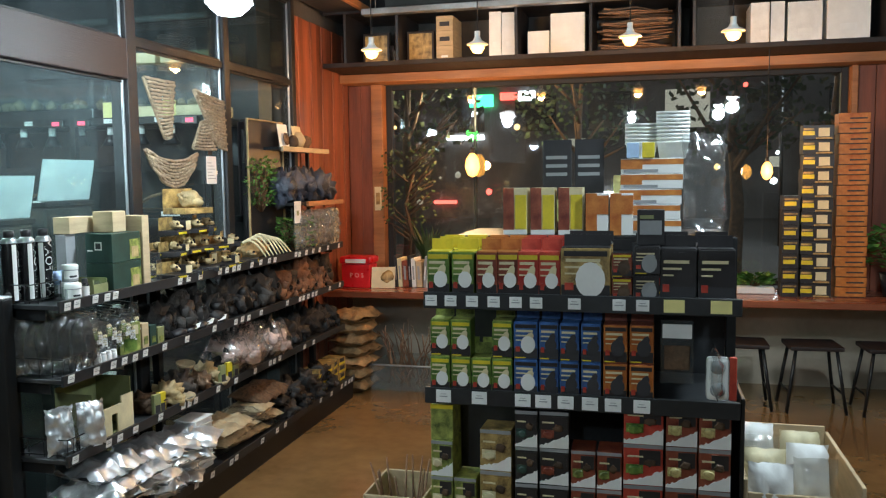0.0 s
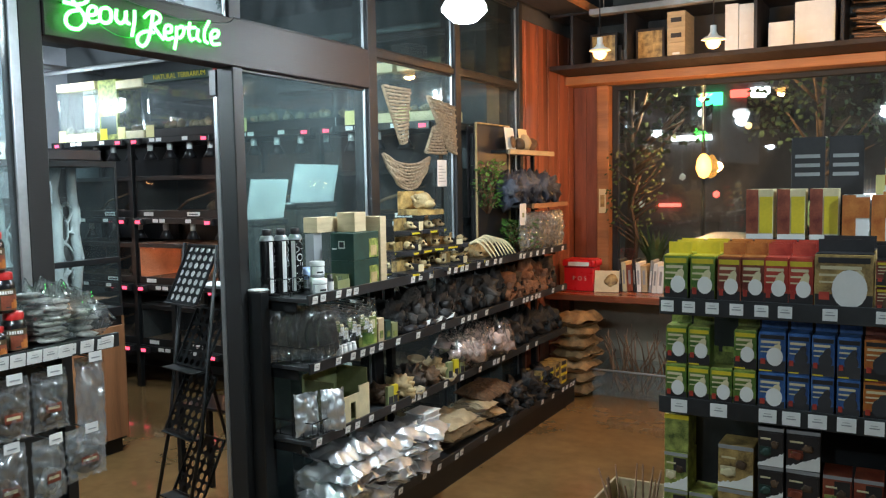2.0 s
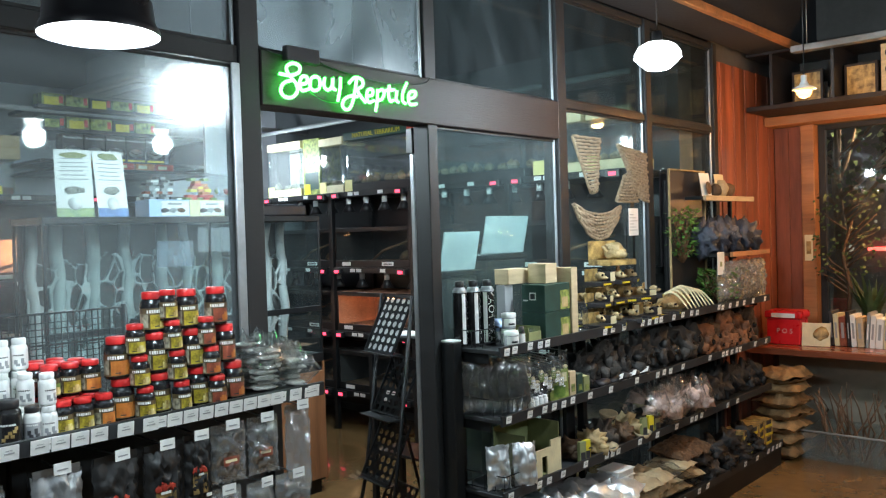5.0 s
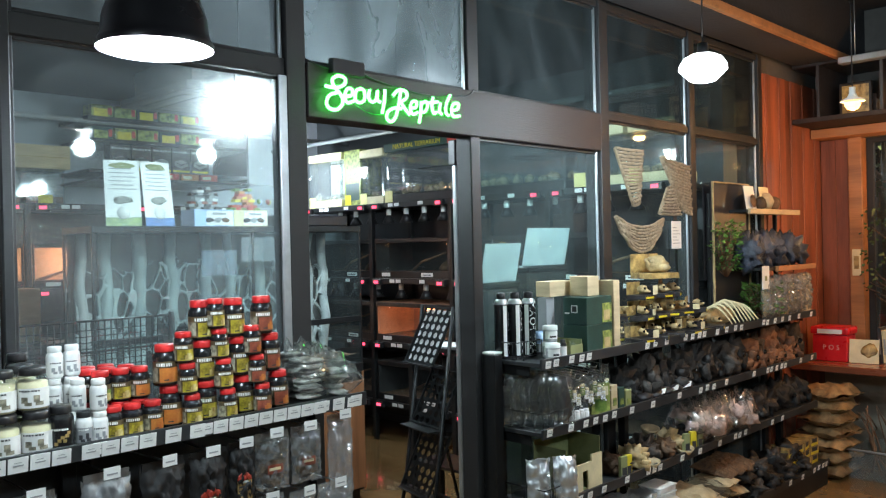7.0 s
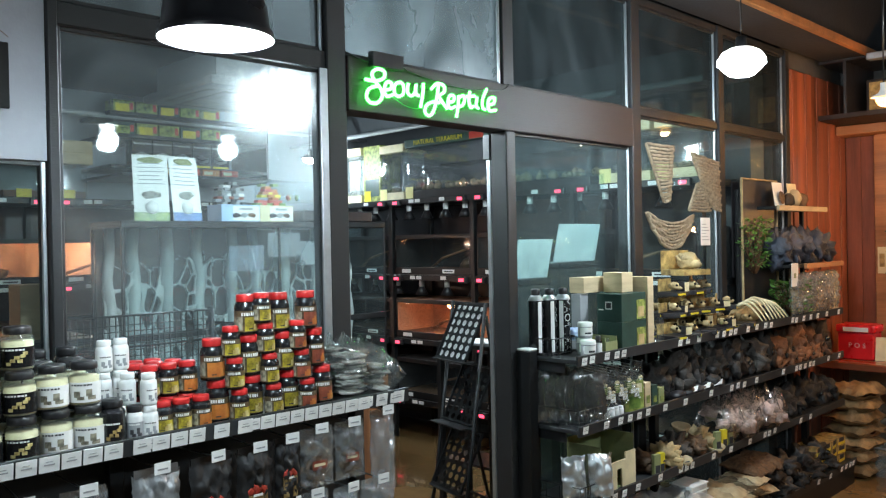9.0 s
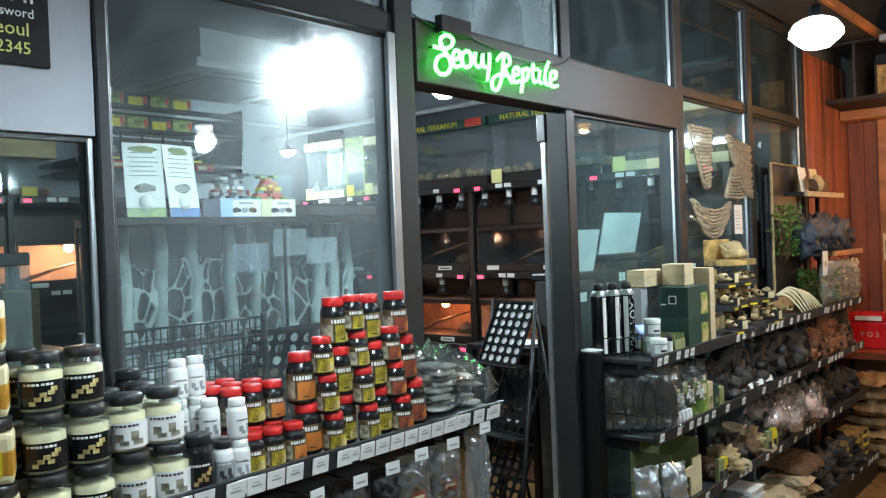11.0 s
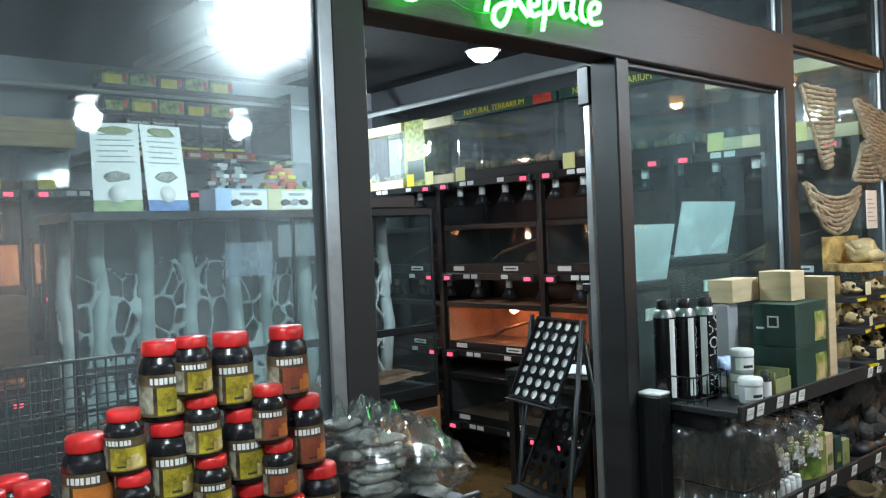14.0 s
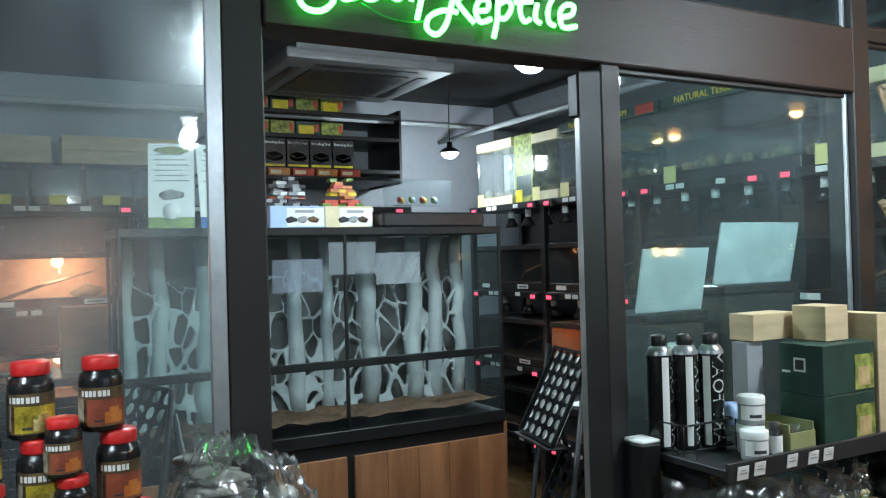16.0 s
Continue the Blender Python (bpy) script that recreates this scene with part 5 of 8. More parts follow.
M_TANKLIT = mat("orange_lit_tank_interior", (0.42, 0.2, 0.11), 0.7, 0, 0.4, 5, 0.4, 30)
M_ACWHITE = paint("grey_white_plastic", (0.13, 0.135, 0.14), 0.5)
M_LIDWHITE = paint("frosted_white_sheet", (0.62, 0.66, 0.68), 0.25)


def terrarium(w, d, h, inside, lamp, label, group):
    """A front-opening terrarium with frame, doors, ground and lamp; front at y = 0, looking along -y."""
    t = thing("terrarium", label, "terrarium", None, group)
    bm = bmesh.new()
    box(bm, (-w / 2, d - 0.01, 0), (w / 2, d, h))
    box(bm, (-w / 2, 0.004, 0), (-w / 2 + 0.008, d - 0.01, h))
    box(bm, (w / 2 - 0.008, 0.004, 0), (w / 2, d - 0.01, h))
    box(bm, (-w / 2 + 0.008, 0.004, h - 0.008), (w / 2 - 0.008, d - 0.01, h))
    part("case", bm, inside, t)
    bm = bmesh.new()
    box(bm, (-w / 2, -0.004, 0), (w / 2, 0.003, 0.06), 0.002)
    box(bm, (-w / 2, -0.004, h - 0.035), (w / 2, 0.003, h), 0.002)
    for x in (-w / 2, w / 2 - 0.015):
        box(bm, (x, -0.004, 0.06), (x + 0.015, 0.003, h - 0.035), 0.002)
    part("front_frame", bm, M_BLACK, t)
    for x0, x1 in ((-w / 2 + 0.016, 0.0), (0.002, w / 2 - 0.016)):
        p = part("sliding_door", B((x0, 0.004, 0.062), (x1, 0.007, h - 0.037)), M_TANKGLASS, t)
        p.visible_shadow = False
    part("substrate", B((-w / 2 + 0.01, 0.01, 0.004), (w / 2 - 0.01, d - 0.012, 0.05)), M_SOIL, t)
    part("hide", lump(bmesh.new(), (w * 0.2, d * 0.6, 0.08), (0.09, 0.08, 0.05), 0.5, 3, 2), M_BARK, t)
    part("branch", tube(bmesh.new(), [(-w * 0.35, d * 0.7, 0.05), (-w * 0.1, d * 0.5, h * 0.4), (w * 0.25, d * 0.55, h * 0.65)], 0.014, 6, 0.5), M_TWIG, t)
    if lamp:
        part("heat_lamp", lathe(bmesh.new(), [(0.0, h - 0.09), (0.03, h - 0.075), (0.035, h - 0.05), (0.02, h - 0.01)], 12, pose(0, d * 0.5, 0)), M_GLOWORANGE, t)
    tag = part("name_tag", B((w * 0.15, -0.007, 0.015), (w * 0.3, -0.0045, 0.045)), M_WHITE, t)
    part("name_tag", B((-w * 0.4, -0.007, 0.015), (-w * 0.28, -0.0045, 0.045)), M_WHITE, t)
    part("tag_print", B((w * 0.17, -0.008, 0.025), (w * 0.28, -0.0072, 0.033)), M_INK, tag)
    return t


def rack(label, x0, x1, y0, levels, bays, depth=0.5, top=2.02):
    """A black steel rack; the front plane is y0, it looks along -y."""
    r = thing("terrarium_rack", label, "rack", pose(0, 0, 0), "terrarium racks")
    step = (x1 - x0) / bays
    for i in range(bays + 1):
        for y in (y0, y0 + depth - 0.04):
            part("post", B((x0 + step * i - 0.02, y, 0), (x0 + step * i + 0.02, y + 0.04, top), 0.002), M_BLACK, r)
    # black sheet added to give the bays their darkness between the shelves
    part("back_panel", B((x0, y0 + depth + 0.001, 0.1), (x1, y0 + depth + 0.012, top)), M_CAPBLACK, r)
    for z in levels:
        for i in range(bays):
            s = part("shelf", B((x0 + step * i + 0.021, y0 + 0.002, z - 0.045), (x0 + step * (i + 1) - 0.021, y0 + depth, z), 0.002), M_BLACK, r)
            for k in (0.1, 0.9):
                led = part("thermostat", B((x0 + step * (i + k) - 0.05, y0 - 0.03, z - 0.055), (x0 + step * (i + k) + 0.05, y0 + 0.001, z - 0.008), 0.003), M_CAPBLACK, s)
                x = x0 + step * (i + k)
                part("led_display", B((x - 0.026, y0 - 0.0325, z - 0.044), (x + 0.026, y0 - 0.0305, z - 0.02)), M_LED, s)
            for k in (0.28, 0.36, 0.66):
                x = x0 + step * (i + k)
                part("name_tag", B((x - 0.03, y0 - 0.0015, z - 0.036), (x + 0.03, y0 + 0.0005, z - 0.008)), M_WHITE, s)
    return r


def lamp_holder(m):
    """A clip lamp with a dome that hangs under a rack shelf."""
    t = thing("clip_lamp", "small black clip-on heat lamp under a shelf", "lamp", m, "clip lamps")
    part("socket", lathe(bmesh.new(), [(0.0, 0), (0.022, 0), (0.022, -0.05), (0.016, -0.06)], 10), M_WHITEPL, t)
    part("shade", lathe(bmesh.new(), [(0.018, -0.05), (0.03, -0.07), (0.055, -0.12), (0.053, -0.12), (0.026, -0.07)], 14), M_CAPBLACK, t)
    return t


NR = rack("black steel rack of terrariums along the back wall of the room", -6.42, -2.62, 4.5, (2.02, 1.385, 0.85, 0.35), 4)
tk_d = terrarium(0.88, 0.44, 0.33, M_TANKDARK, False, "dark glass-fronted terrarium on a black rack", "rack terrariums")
tk_w = terrarium(0.88, 0.44, 0.33, M_TANKLIT, True, "terrarium lit by its heat lamp, the orange light also in its colour", "lit rack terrariums")
dark_at, warm_at = [], []
for i in range(4):
    for z in (1.387, 0.852, 0.352):
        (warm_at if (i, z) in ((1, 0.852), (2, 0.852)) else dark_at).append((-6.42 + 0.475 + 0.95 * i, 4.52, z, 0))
clip = lamp_holder(Matrix())
lamps_at = [(-6.2 + 0.2 + 0.22 * k, 4.6, z, 0) for k in range(15) for z in (1.972,)] + [(-6.1 + 0.3 * k, 4.6, 1.337, 0) for k in range(10)]
place_all(clip, lamps_at)
# west rack looks along +x: turned by 90 degrees
WR = rack("black steel rack of warm-lit terrariums along the far wall", -0.8, 3.9, 6.3, (2.02, 1.4, 0.8), 5)
WR.matrix_basis = pose(0, 0, 0, 0, 0, 90)
for i in range(5):
    for z in (1.402, 0.802):
        y = -0.8 + 0.47 + 0.94 * i
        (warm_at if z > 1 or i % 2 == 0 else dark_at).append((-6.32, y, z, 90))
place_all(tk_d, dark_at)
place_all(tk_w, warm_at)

# clear display terrariums on top of the back rack
def display_tank(x, w, h, label, title="", back=None, print_at=False):
    """A clear tank with a cream lid and base, posts at the corners and stones inside; the front looks along -y."""
    t = thing("display_terrarium", label, "terrarium", pose(x, 4.72, 2.022, 0, 0, rnd.uniform(-1.5, 1.5)), "display terrariums")
    part("clear_body", B((-w / 2 + 0.01, -0.13, 0.07), (w / 2 - 0.01, 0.13, h - 0.07), 0.03, None, 3), M_TANKCLEAR, t)
    part("base_tray", B((-w / 2, -0.14, 0.0), (w / 2, 0.14, 0.068), 0.008, None, 2), M_CAPBLACK if title else M_CREAM, t)
    lid = part("lid", B((-w / 2, -0.14, h - 0.068), (w / 2, 0.14, h), 0.008, None, 2), M_DKGREEN if title else M_CREAM, t)
    for sx in (-1, 1):
        part("corner_post", B((sx * (w / 2 - 0.012) - 0.014, -0.138, 0.07), (sx * (w / 2 - 0.012) + 0.014, -0.118, h - 0.07), 0.005), M_CLEARPL, t)
    part("price_card", B((-w / 2 + 0.01, -0.144, 0.004), (-w / 2 + 0.1, -0.1412, 0.1)), M_TAGY, t)
    if title:
        lettering("lettering", title, 0.055, M_YELLOW, lid, pose(-w * 0.08, -0.1415, h - 0.034, 90, 0, 0))
        part("lid_badge", B((w * 0.3, -0.143, h - 0.062), (w * 0.46, -0.1405, h - 0.006)), M_RED, lid)
    if back:
        part("backing", B((-w / 2 + 0.03, 0.1, 0.075), (w / 2 - 0.03, 0.11, h - 0.075)), back, t)
    n = int(w / 0.06)
    bm = bmesh.new()
    for i in range(n):
        lump(bm, (-w / 2 + 0.05 + 0.06 * i, rnd.uniform(-0.07, 0.06), 0.1), (0.034, 0.04, 0.022 + 0.02 * rnd.random()), 0.7, i + int(w * 90), 1)
    tagged(part("stones", bm, M_STONE if i % 2 else M_SAND, t), kind="stuff")
    if w > 0.6:
        part("inner_shelf", B((-w * 0.1, -0.1, 0.26), (w * 0.42, 0.1, 0.272), 0.003), M_JARBLACK, t)
    return t


# the white backing puts the nearby lamp's glare into this tank
display_tank(-6.2, 0.49, 0.5, "tall clear terrarium with cream lid and white backing added for lamp glare", back=M_WHITE)
display_tank(-5.535, 0.32, 0.48, "narrow clear terrarium with cream lid and yellow price card")
display_tank(-4.89, 0.93, 0.5, "wide clear terrarium with a green lettered lid", "NATURAL TERRARIUM")
display_tank(-3.93, 0.9, 0.5, "wide clear terrarium with a green lettered lid", "NATURAL TERRARIUM")
display_tank(-3.2, 0.4, 0.4, "small clear terrarium with cream lid and yellow price card")
display_tank(-2.8, 0.34, 0.4, "small clear terrarium with cream lid and yellow price card")
bm = bmesh.new()
tube(bm, [(-7.0, 4.55, 2.62), (-2.57, 4.55, 2.62)], 0.02, 8)
solid("ceiling_pipe", bm, M_GREYCAP, "grey steel pipe across the room under the ceiling", "pipe")
bm = bmesh.new()
tube(bm, [(-6.5, -3.2, 2.68), (-6.5, 5.1, 2.68)], 0.02, 8)
solid("ceiling_pipe", bm, M_GREYCAP, "grey steel pipe along the far wall", "pipe")
jc = carton("green_carton", 0.23, 0.24, 0.5, M_LEAFPRINT, ((0.1, 0.9, 0.1, 0.4, M_DKGREEN), (0.05, 0.4, 0.02, 0.2, M_YELLOW)), "leafy green printed carton on the rack", "rack cartons", m=pose(-5.82, 4.6, 2.022, 0, 0, -90))

# goods on top of the west rack
for i in range(6):
    y = 1.25 + 0.3 * i
    c = thing("breeder_tank", "clear plastic breeder tank with yellow price card", "terrarium", pose(-6.45, y - 0.6, 2.022), "breeder tanks")
    part("clear_body", B((-0.13, -0.14, 0.0), (0.13, 0.14, 0.235), 0.012, None, 2), M_GREENGLASS, c)
    part("substrate", B((-0.12, -0.13, 0.003), (0.12, 0.13, 0.05)), M_RUST, c)
    part("price_card", B((0.1315, -0.05, 0.0), (0.134, 0.05, 0.06)), M_YELLOW, c)
    part("lid", B((-0.135, -0.145, 0.236), (0.135, 0.145, 0.25), 0.003), M_CLEARPL, c)
carton("shipping_carton", 0.75, 0.3, 0.17, M_KRAFT, ((0, 1, 0.48, 0.5, M_GOLD),), "long brown shipping carton on the tanks", "shipping cartons", m=pose(-6.3, 1.95, 2.273))
carton("shipping_carton", 0.6, 0.3, 0.16, M_KRAFT, (), "long brown shipping carton on the tanks", "shipping cartons", m=pose(-6.32, 1.22, 2.273))
ws = thing("wall_shelf", "black wall shelf carrying small boxes", "shelf", pose(-6.9, 0, 0))
for z in (2.3, 2.54, 2.71):
    part("board", B((-0.09, 2.5, z - 0.03), (0.5, 3.88, z), 0.003), M_BLACK, ws)
part("side", B((-0.09, 3.882, 2.2), (0.5, 3.9, 2.75)), M_BLACK, ws)
for i in range(5):
    c = carton("breeding_box", 0.162, 0.12, 0.2, M_DKCARD, ((0.05, 0.95, 0.02, 0.1, M_YELLOW),), "black breeding-box carton with white box picture", "breeding boxes", m=pose(-6.4, 2.75 + 0.17 * i, 2.301))
    lettering("lettering", "Breeding Box", 0.026, M_WHITE, c, pose(0.0016, 0, 0.17, 90, 0, 90))
    bm = bmesh.new()
    for corners in (((-0.06, 0.085), (-0.005, 0.06), (-0.005, 0.035), (-0.06, 0.06)), ((-0.004, 0.06), (0.06, 0.08), (0.06, 0.055), (-0.004, 0.035)), ((-0.06, 0.09), (-0.004, 0.066), (0.06, 0.086), (0.004, 0.108))):
        bm.faces.new([bm.verts.new((0.0008, y, z)) for y, z in corners])
    bmesh.ops.solidify(bm, geom=bm.faces[:], thickness=0.0008)
    part("picture", bm, M_WHITE, c)
for i in range(14):
    carton("lamp_box", 0.17, 0.14, 0.09, M_LEAFPRINT if i % 3 else M_DKGREEN, ((0.1, 0.75, 0.02, 0.7, M_YELLOW if i % 2 else M_LEAFPRINT), (0.78, 0.95, 0.2, 0.8, M_RED)), "green and yellow printed lamp carton", "lamp cartons", m=pose(-6.42, 2.62 + 0.185 * (i % 7), 2.541 if i < 7 else 2.711, 0, 0, rnd.uniform(-4, 4))) if i % 7 < 5 else None
for i in range(5):
    carton("treat_box", 0.15, 0.1, 0.05, (M_RED, M_ORANGE)[i % 2], ((0.1, 0.6, 0.2, 0.7, M_CREAM),), "small red and orange treat carton", "treat cartons", m=pose(-6.2, 2.72 + 0.17 * i, 2.222))
st2 = thing("treat_shelf", "narrow black ledge under the wall shelf", "shelf", pose(-6.25, 2.5, 2.2))
part("board", B((-0.74, 0, 0), (0.05, 1.3, 0.021), 0.003), M_BLACK, st2)
candy = thing("display_case", "small clear display case of bright toys", "display case", pose(-6.2, 3.92, 2.022))
part("case", B((-0.12, -0.22, 0.0), (0.12, 0.22, 0.18), 0.004), M_CLEARPL, candy)
for i in range(8):
    part("toy", lump(bmesh.new(), (0.03 - 0.05 * (i % 2), -0.16 + 0.045 * i, 0.04), (0.02, 0.02, 0.026), 0.3, i, 1), (M_RED, M_YELLOW, M_GREEN, M_PALEBLUE)[i % 4], candy)

# air-conditioning cassette
ac = thing("ceiling_unit", "square ceiling air-conditioning cassette with slots", "air conditioner", pose(-5.45, 3.05, 2.70))
part("body", B((-0.42, -0.42, 0.06), (0.42, 0.42, 0.25)), M_ACWHITE, ac)
part("panel", B((-0.5, -0.5, 0.0), (0.5, 0.5, 0.06), 0.02, None, 2), M_ACWHITE, ac)
part("grille", B((-0.3, -0.3, -0.006), (0.3, 0.3, -0.001), 0.002), M_CAPBLACK, ac)
for a in range(4):
    part("slot", B((-0.3, 0.36, -0.004), (0.3, 0.42, -0.001)), M_CAPBLACK, ac, m=pose(0, 0, 0, 0, 0, 90 * a))

# tall vivarium with white forest relief
V = thing("vivarium_cabinet", "tall glass vivarium with white forest relief on an oak cabinet", "vivarium", pose(-4.2, 0, 0))
Y0, Y1, D, YM = 1.62, 3.345, 0.39, 2.545
part("plinth", B((-D + 0.03, Y0 + 0.02, 0), (-0.04, Y1 - 0.02, 0.08)), M_BLACK, V)
part("carcass", B((-D, Y0, 0.08), (-0.022, Y1, 0.845)), M_BLACK, V)
for y0, y1 in ((Y0 + 0.01, YM - 0.015), (YM + 0.019, Y1 - 0.005)):
    n = 5
    for i in range(n):
        w = (y1 - y0) / n
        part("door_board", B((-0.02, y0 + w * i + 0.0008, 0.1), (0.0, y0 + w * (i + 1) - 0.0008, 0.79), 0.0015), M_CABWOOD, V)
part("side_board", B((-D, Y1 + 0.001, 0.08), (-0.02, Y1 + 0.018, 0.845)), M_CABWOOD, V)
bm = bmesh.new()
for z0, z1 in ((0.85, 0.905), (1.175, 1.21), (1.75, 1.785)):
    box(bm, (-0.02, Y0, z0), (0.0, Y1, z1), 0.003)
box(bm, (-D, Y0, 0.85), (-0.021, Y1, 0.9))
box(bm, (-D, Y0, 1.752), (-0.021, Y1, 1.785))
for y in (Y0, YM - 0.007, Y1 - 0.014):
    box(bm, (-0.018, y, 0.905), (-0.002, y + 0.014, 1.75), 0.002)
for y in (Y0, Y1 - 0.014):
    box(bm, (-D, y, 0.9), (-D + 0.014, y + 0.014, 1.752), 0.002)
part("frame", bm, M_BLACK, V)
for y0, y1 in ((Y0 + 0.016, YM - 0.009), (YM + 0.009, Y1 - 0.016)):
    for z0, z1 in ((0.906, 1.174), (1.211, 1.749)):
        p = part("glass_door", B((-0.013, y0, z0), (-0.008, y1, z1)), M_TANKGLASS, V)
        p.visible_shadow = False
p = part("side_glass", B((-D + 0.015, Y1 - 0.008, 0.906), (-0.02, Y1 - 0.003, 1.749)), M_TANKGLASS, V)
p.visible_shadow = False
part("back_panel", B((-D + 0.004, Y0 + 0.02, 0.905), (-D + 0.012, Y1 - 0.02, 1.749)), M_WALLDARK, V)
bm = bmesh.new()
nn = 40
grid = [[bm.verts.new((-D + 0.02 + (D - 0.045) * j / 8, Y0 + 0.02 + (Y1 - Y0 - 0.04) * i / nn, 0.955 + 0.03 * noise.noise(Vector((i * 0.4, j * 0.7, 2))))) for j in range(9)] for i in range(nn + 1)]
for i in range(nn):
    for j in range(8):
        f = bm.faces.new((grid[i][j], grid[i + 1][j], grid[i + 1][j + 1], grid[i][j + 1]))
        f.smooth = True
tagged(part("soil", bm, M_SOIL, V, "uneven brown coir ground"), kind="stuff")
rv = random.Random(21)
bx0 = -D + 0.07
trunk_y = [1.69, 1.82, 2.0, 2.2, 2.42, 2.56, 2.78, 3.02, 3.14, 3.28]
for i, y in enumerate(trunk_y):
    w = rv.uniform(0.03, 0.052)
    bm = bmesh.new()
    tube(bm, [(bx0 + rv.uniform(-0.02, 0.02), y + rv.uniform(-0.012, 0.012), 0.92 + 0.139 * k) for k in range(7)], w, 9, rv.uniform(0.75, 1.0))
    part("relief_trunk", bm, M_TREEWHITE, V)
bm = bmesh.new()
NY, NZ = 250, 104
dy, dz = (Y1 - Y0 - 0.06) / NY, 0.82 / NZ
verts = {}


def web(i, j):
    """Whether the foam sheet is solid here: the walls between stretched cells, thinning out towards the top."""
    y, z = Y0 + 0.03 + dy * i, 0.92 + dz * j
    d = noise.voronoi(Vector((y * 12.5 + 0.5 * noise.noise(Vector((y * 5, z * 5, 0))), z * 7.8, 1.7)))[0]
    near = min(abs(y - t) for t in trunk_y)
    fade = max(0.0, 1 - max(0.0, z - 1.42) / 0.22)
    return d[1] - d[0] < 0.1 * fade + max(0.0, 0.12 - near * 2.2) * fade + (0.1 if z < 1.08 else 0)


def wv(i, j):
    if (i, j) not in verts:
        y, z = Y0 + 0.03 + dy * i, 0.92 + dz * j
        verts[i, j] = bm.verts.new((bx0 + 0.01 + 0.03 * noise.noise(Vector((y * 8, z * 8, 5))), y, z))
    return verts[i, j]


for i in range(NY):
    for j in range(NZ):
        if web(i + 0.5, j + 0.5):
            f = bm.faces.new((wv(i, j), wv(i + 1, j), wv(i + 1, j + 1), wv(i, j + 1)))
            f.smooth = True
bmesh.ops.smooth_vert(bm, verts=bm.verts[:], factor=0.6, use_axis_x=True, use_axis_y=True, use_axis_z=True)
bmesh.ops.smooth_vert(bm, verts=bm.verts[:], factor=0.6, use_axis_x=True, use_axis_y=True, use_axis_z=True)
bmesh.ops.solidify(bm, geom=bm.faces[:], thickness=0.02)
tagged(part("relief_web", bm, M_TREEWHITE, V, "white tangled relief branches"), kind="stuff")
for y, z, c in ((2.33, 1.58, M_PALEBLUE), (2.58, 1.65, M_WHITE), (2.8, 1.6, M_GREYCAP)):
    part("sticker", B((-0.0075, y - 0.11, z - 0.07), (-0.0065, y + 0.11, z + 0.07)), pane_mat("faint_sticker", (0.8, 0.86, 0.95) if c is M_PALEBLUE else (0.9, 0.92, 0.92), 0.25, 0.0), V)

# on top of the vivarium
TV = 1.786
for y, k, lab in ((2.385, M_PALEBLUE, "pale blue toy-set carton with animal pictures"), (2.628, M_CREAM, "pale green toy-set carton with animal pictures")):
    w = 0.25 if k is M_PALEBLUE else 0.232
    c = carton("toy_carton", w, 0.16, 0.1, k, ((0.3, 0.98, 0.1, 0.92, M_WHITE),), lab, "toy cartons", m=pose(-4.35, y, TV))
    for i in range(3):
        part("animal_print", lump(bmesh.new(), (0.0025, -w * 0.12 + i * w * 0.2, 0.04), (0.001, 0.026, 0.014), 0.6, i, 2), (M_INK, M_GREYCAP, M_BARK)[i], c)
    part("text_line", B((0.002, -w * 0.05, 0.07), (0.0028, w * 0.3, 0.082)), M_GREYCAP, c)
# each layer: half width, depth, colours that take turns along it
GREY_BEAST = [(0.1, M_GREYCAP, M_INK), (0.11, M_INK, M_GREYCAP), (0.085, M_GREYCAP, M_BROWNRED), (0.075, M_WHITEPL, M_GREYCAP), (0.06, M_BROWNRED, M_GREYCAP), (0.085, M_GREYCAP, M_INK), (0.05, M_INK, M_WHITEPL), (0.03, M_GREYCAP, M_INK)]
RED_BIRD = [(0.1, M_RED, M_GREEN), (0.085, M_RED, M_RED), (0.05, M_ORANGE, M_RED), (0.065, M_ORANGE, M_YELLOW), (0.065, M_YELLOW, M_ORANGE), (0.05, M_ORANGE, M_RED), (0.04, M_ORANGE, M_ORANGE), (0.055, M_GREEN, M_GREEN)]
for y, layers, lab in ((2.36, GREY_BEAST, "grey and black toy-brick beast standing on a carton"), (2.62, RED_BIRD, "red and orange toy-brick bird standing on a carton")):
    t = thing("brick_model", lab, "toy", pose(-4.43, y, TV + 0.101), "toy-brick models")
    r3 = random.Random(int(y * 100))
    for k, (half, c1, c2) in enumerate(layers):
        n = max(2, int(half / 0.017))
        for i in range(n):
            if r3.random() < 0.12 and 0 < k:
                continue
            cy, cx = -half + 2 * half * (i + 0.5) / n, r3.uniform(-0.015, 0.02)
            part("brick", B((cx - 0.025, cy - half / n + 0.0008, 0.0165 * k), (cx + 0.025, cy + half / n - 0.0008, 0.0165 * k + 0.016), 0.0012), c1 if i % 2 else c2, t)
bt = solid("black_tray", B((-0.16, -0.27, 0), (0.13, 0.27, 0.07), 0.01), M_CAPBLACK, "shallow black plastic tray on the vivarium", "tray", m=pose(-4.4, 3.03, TV))
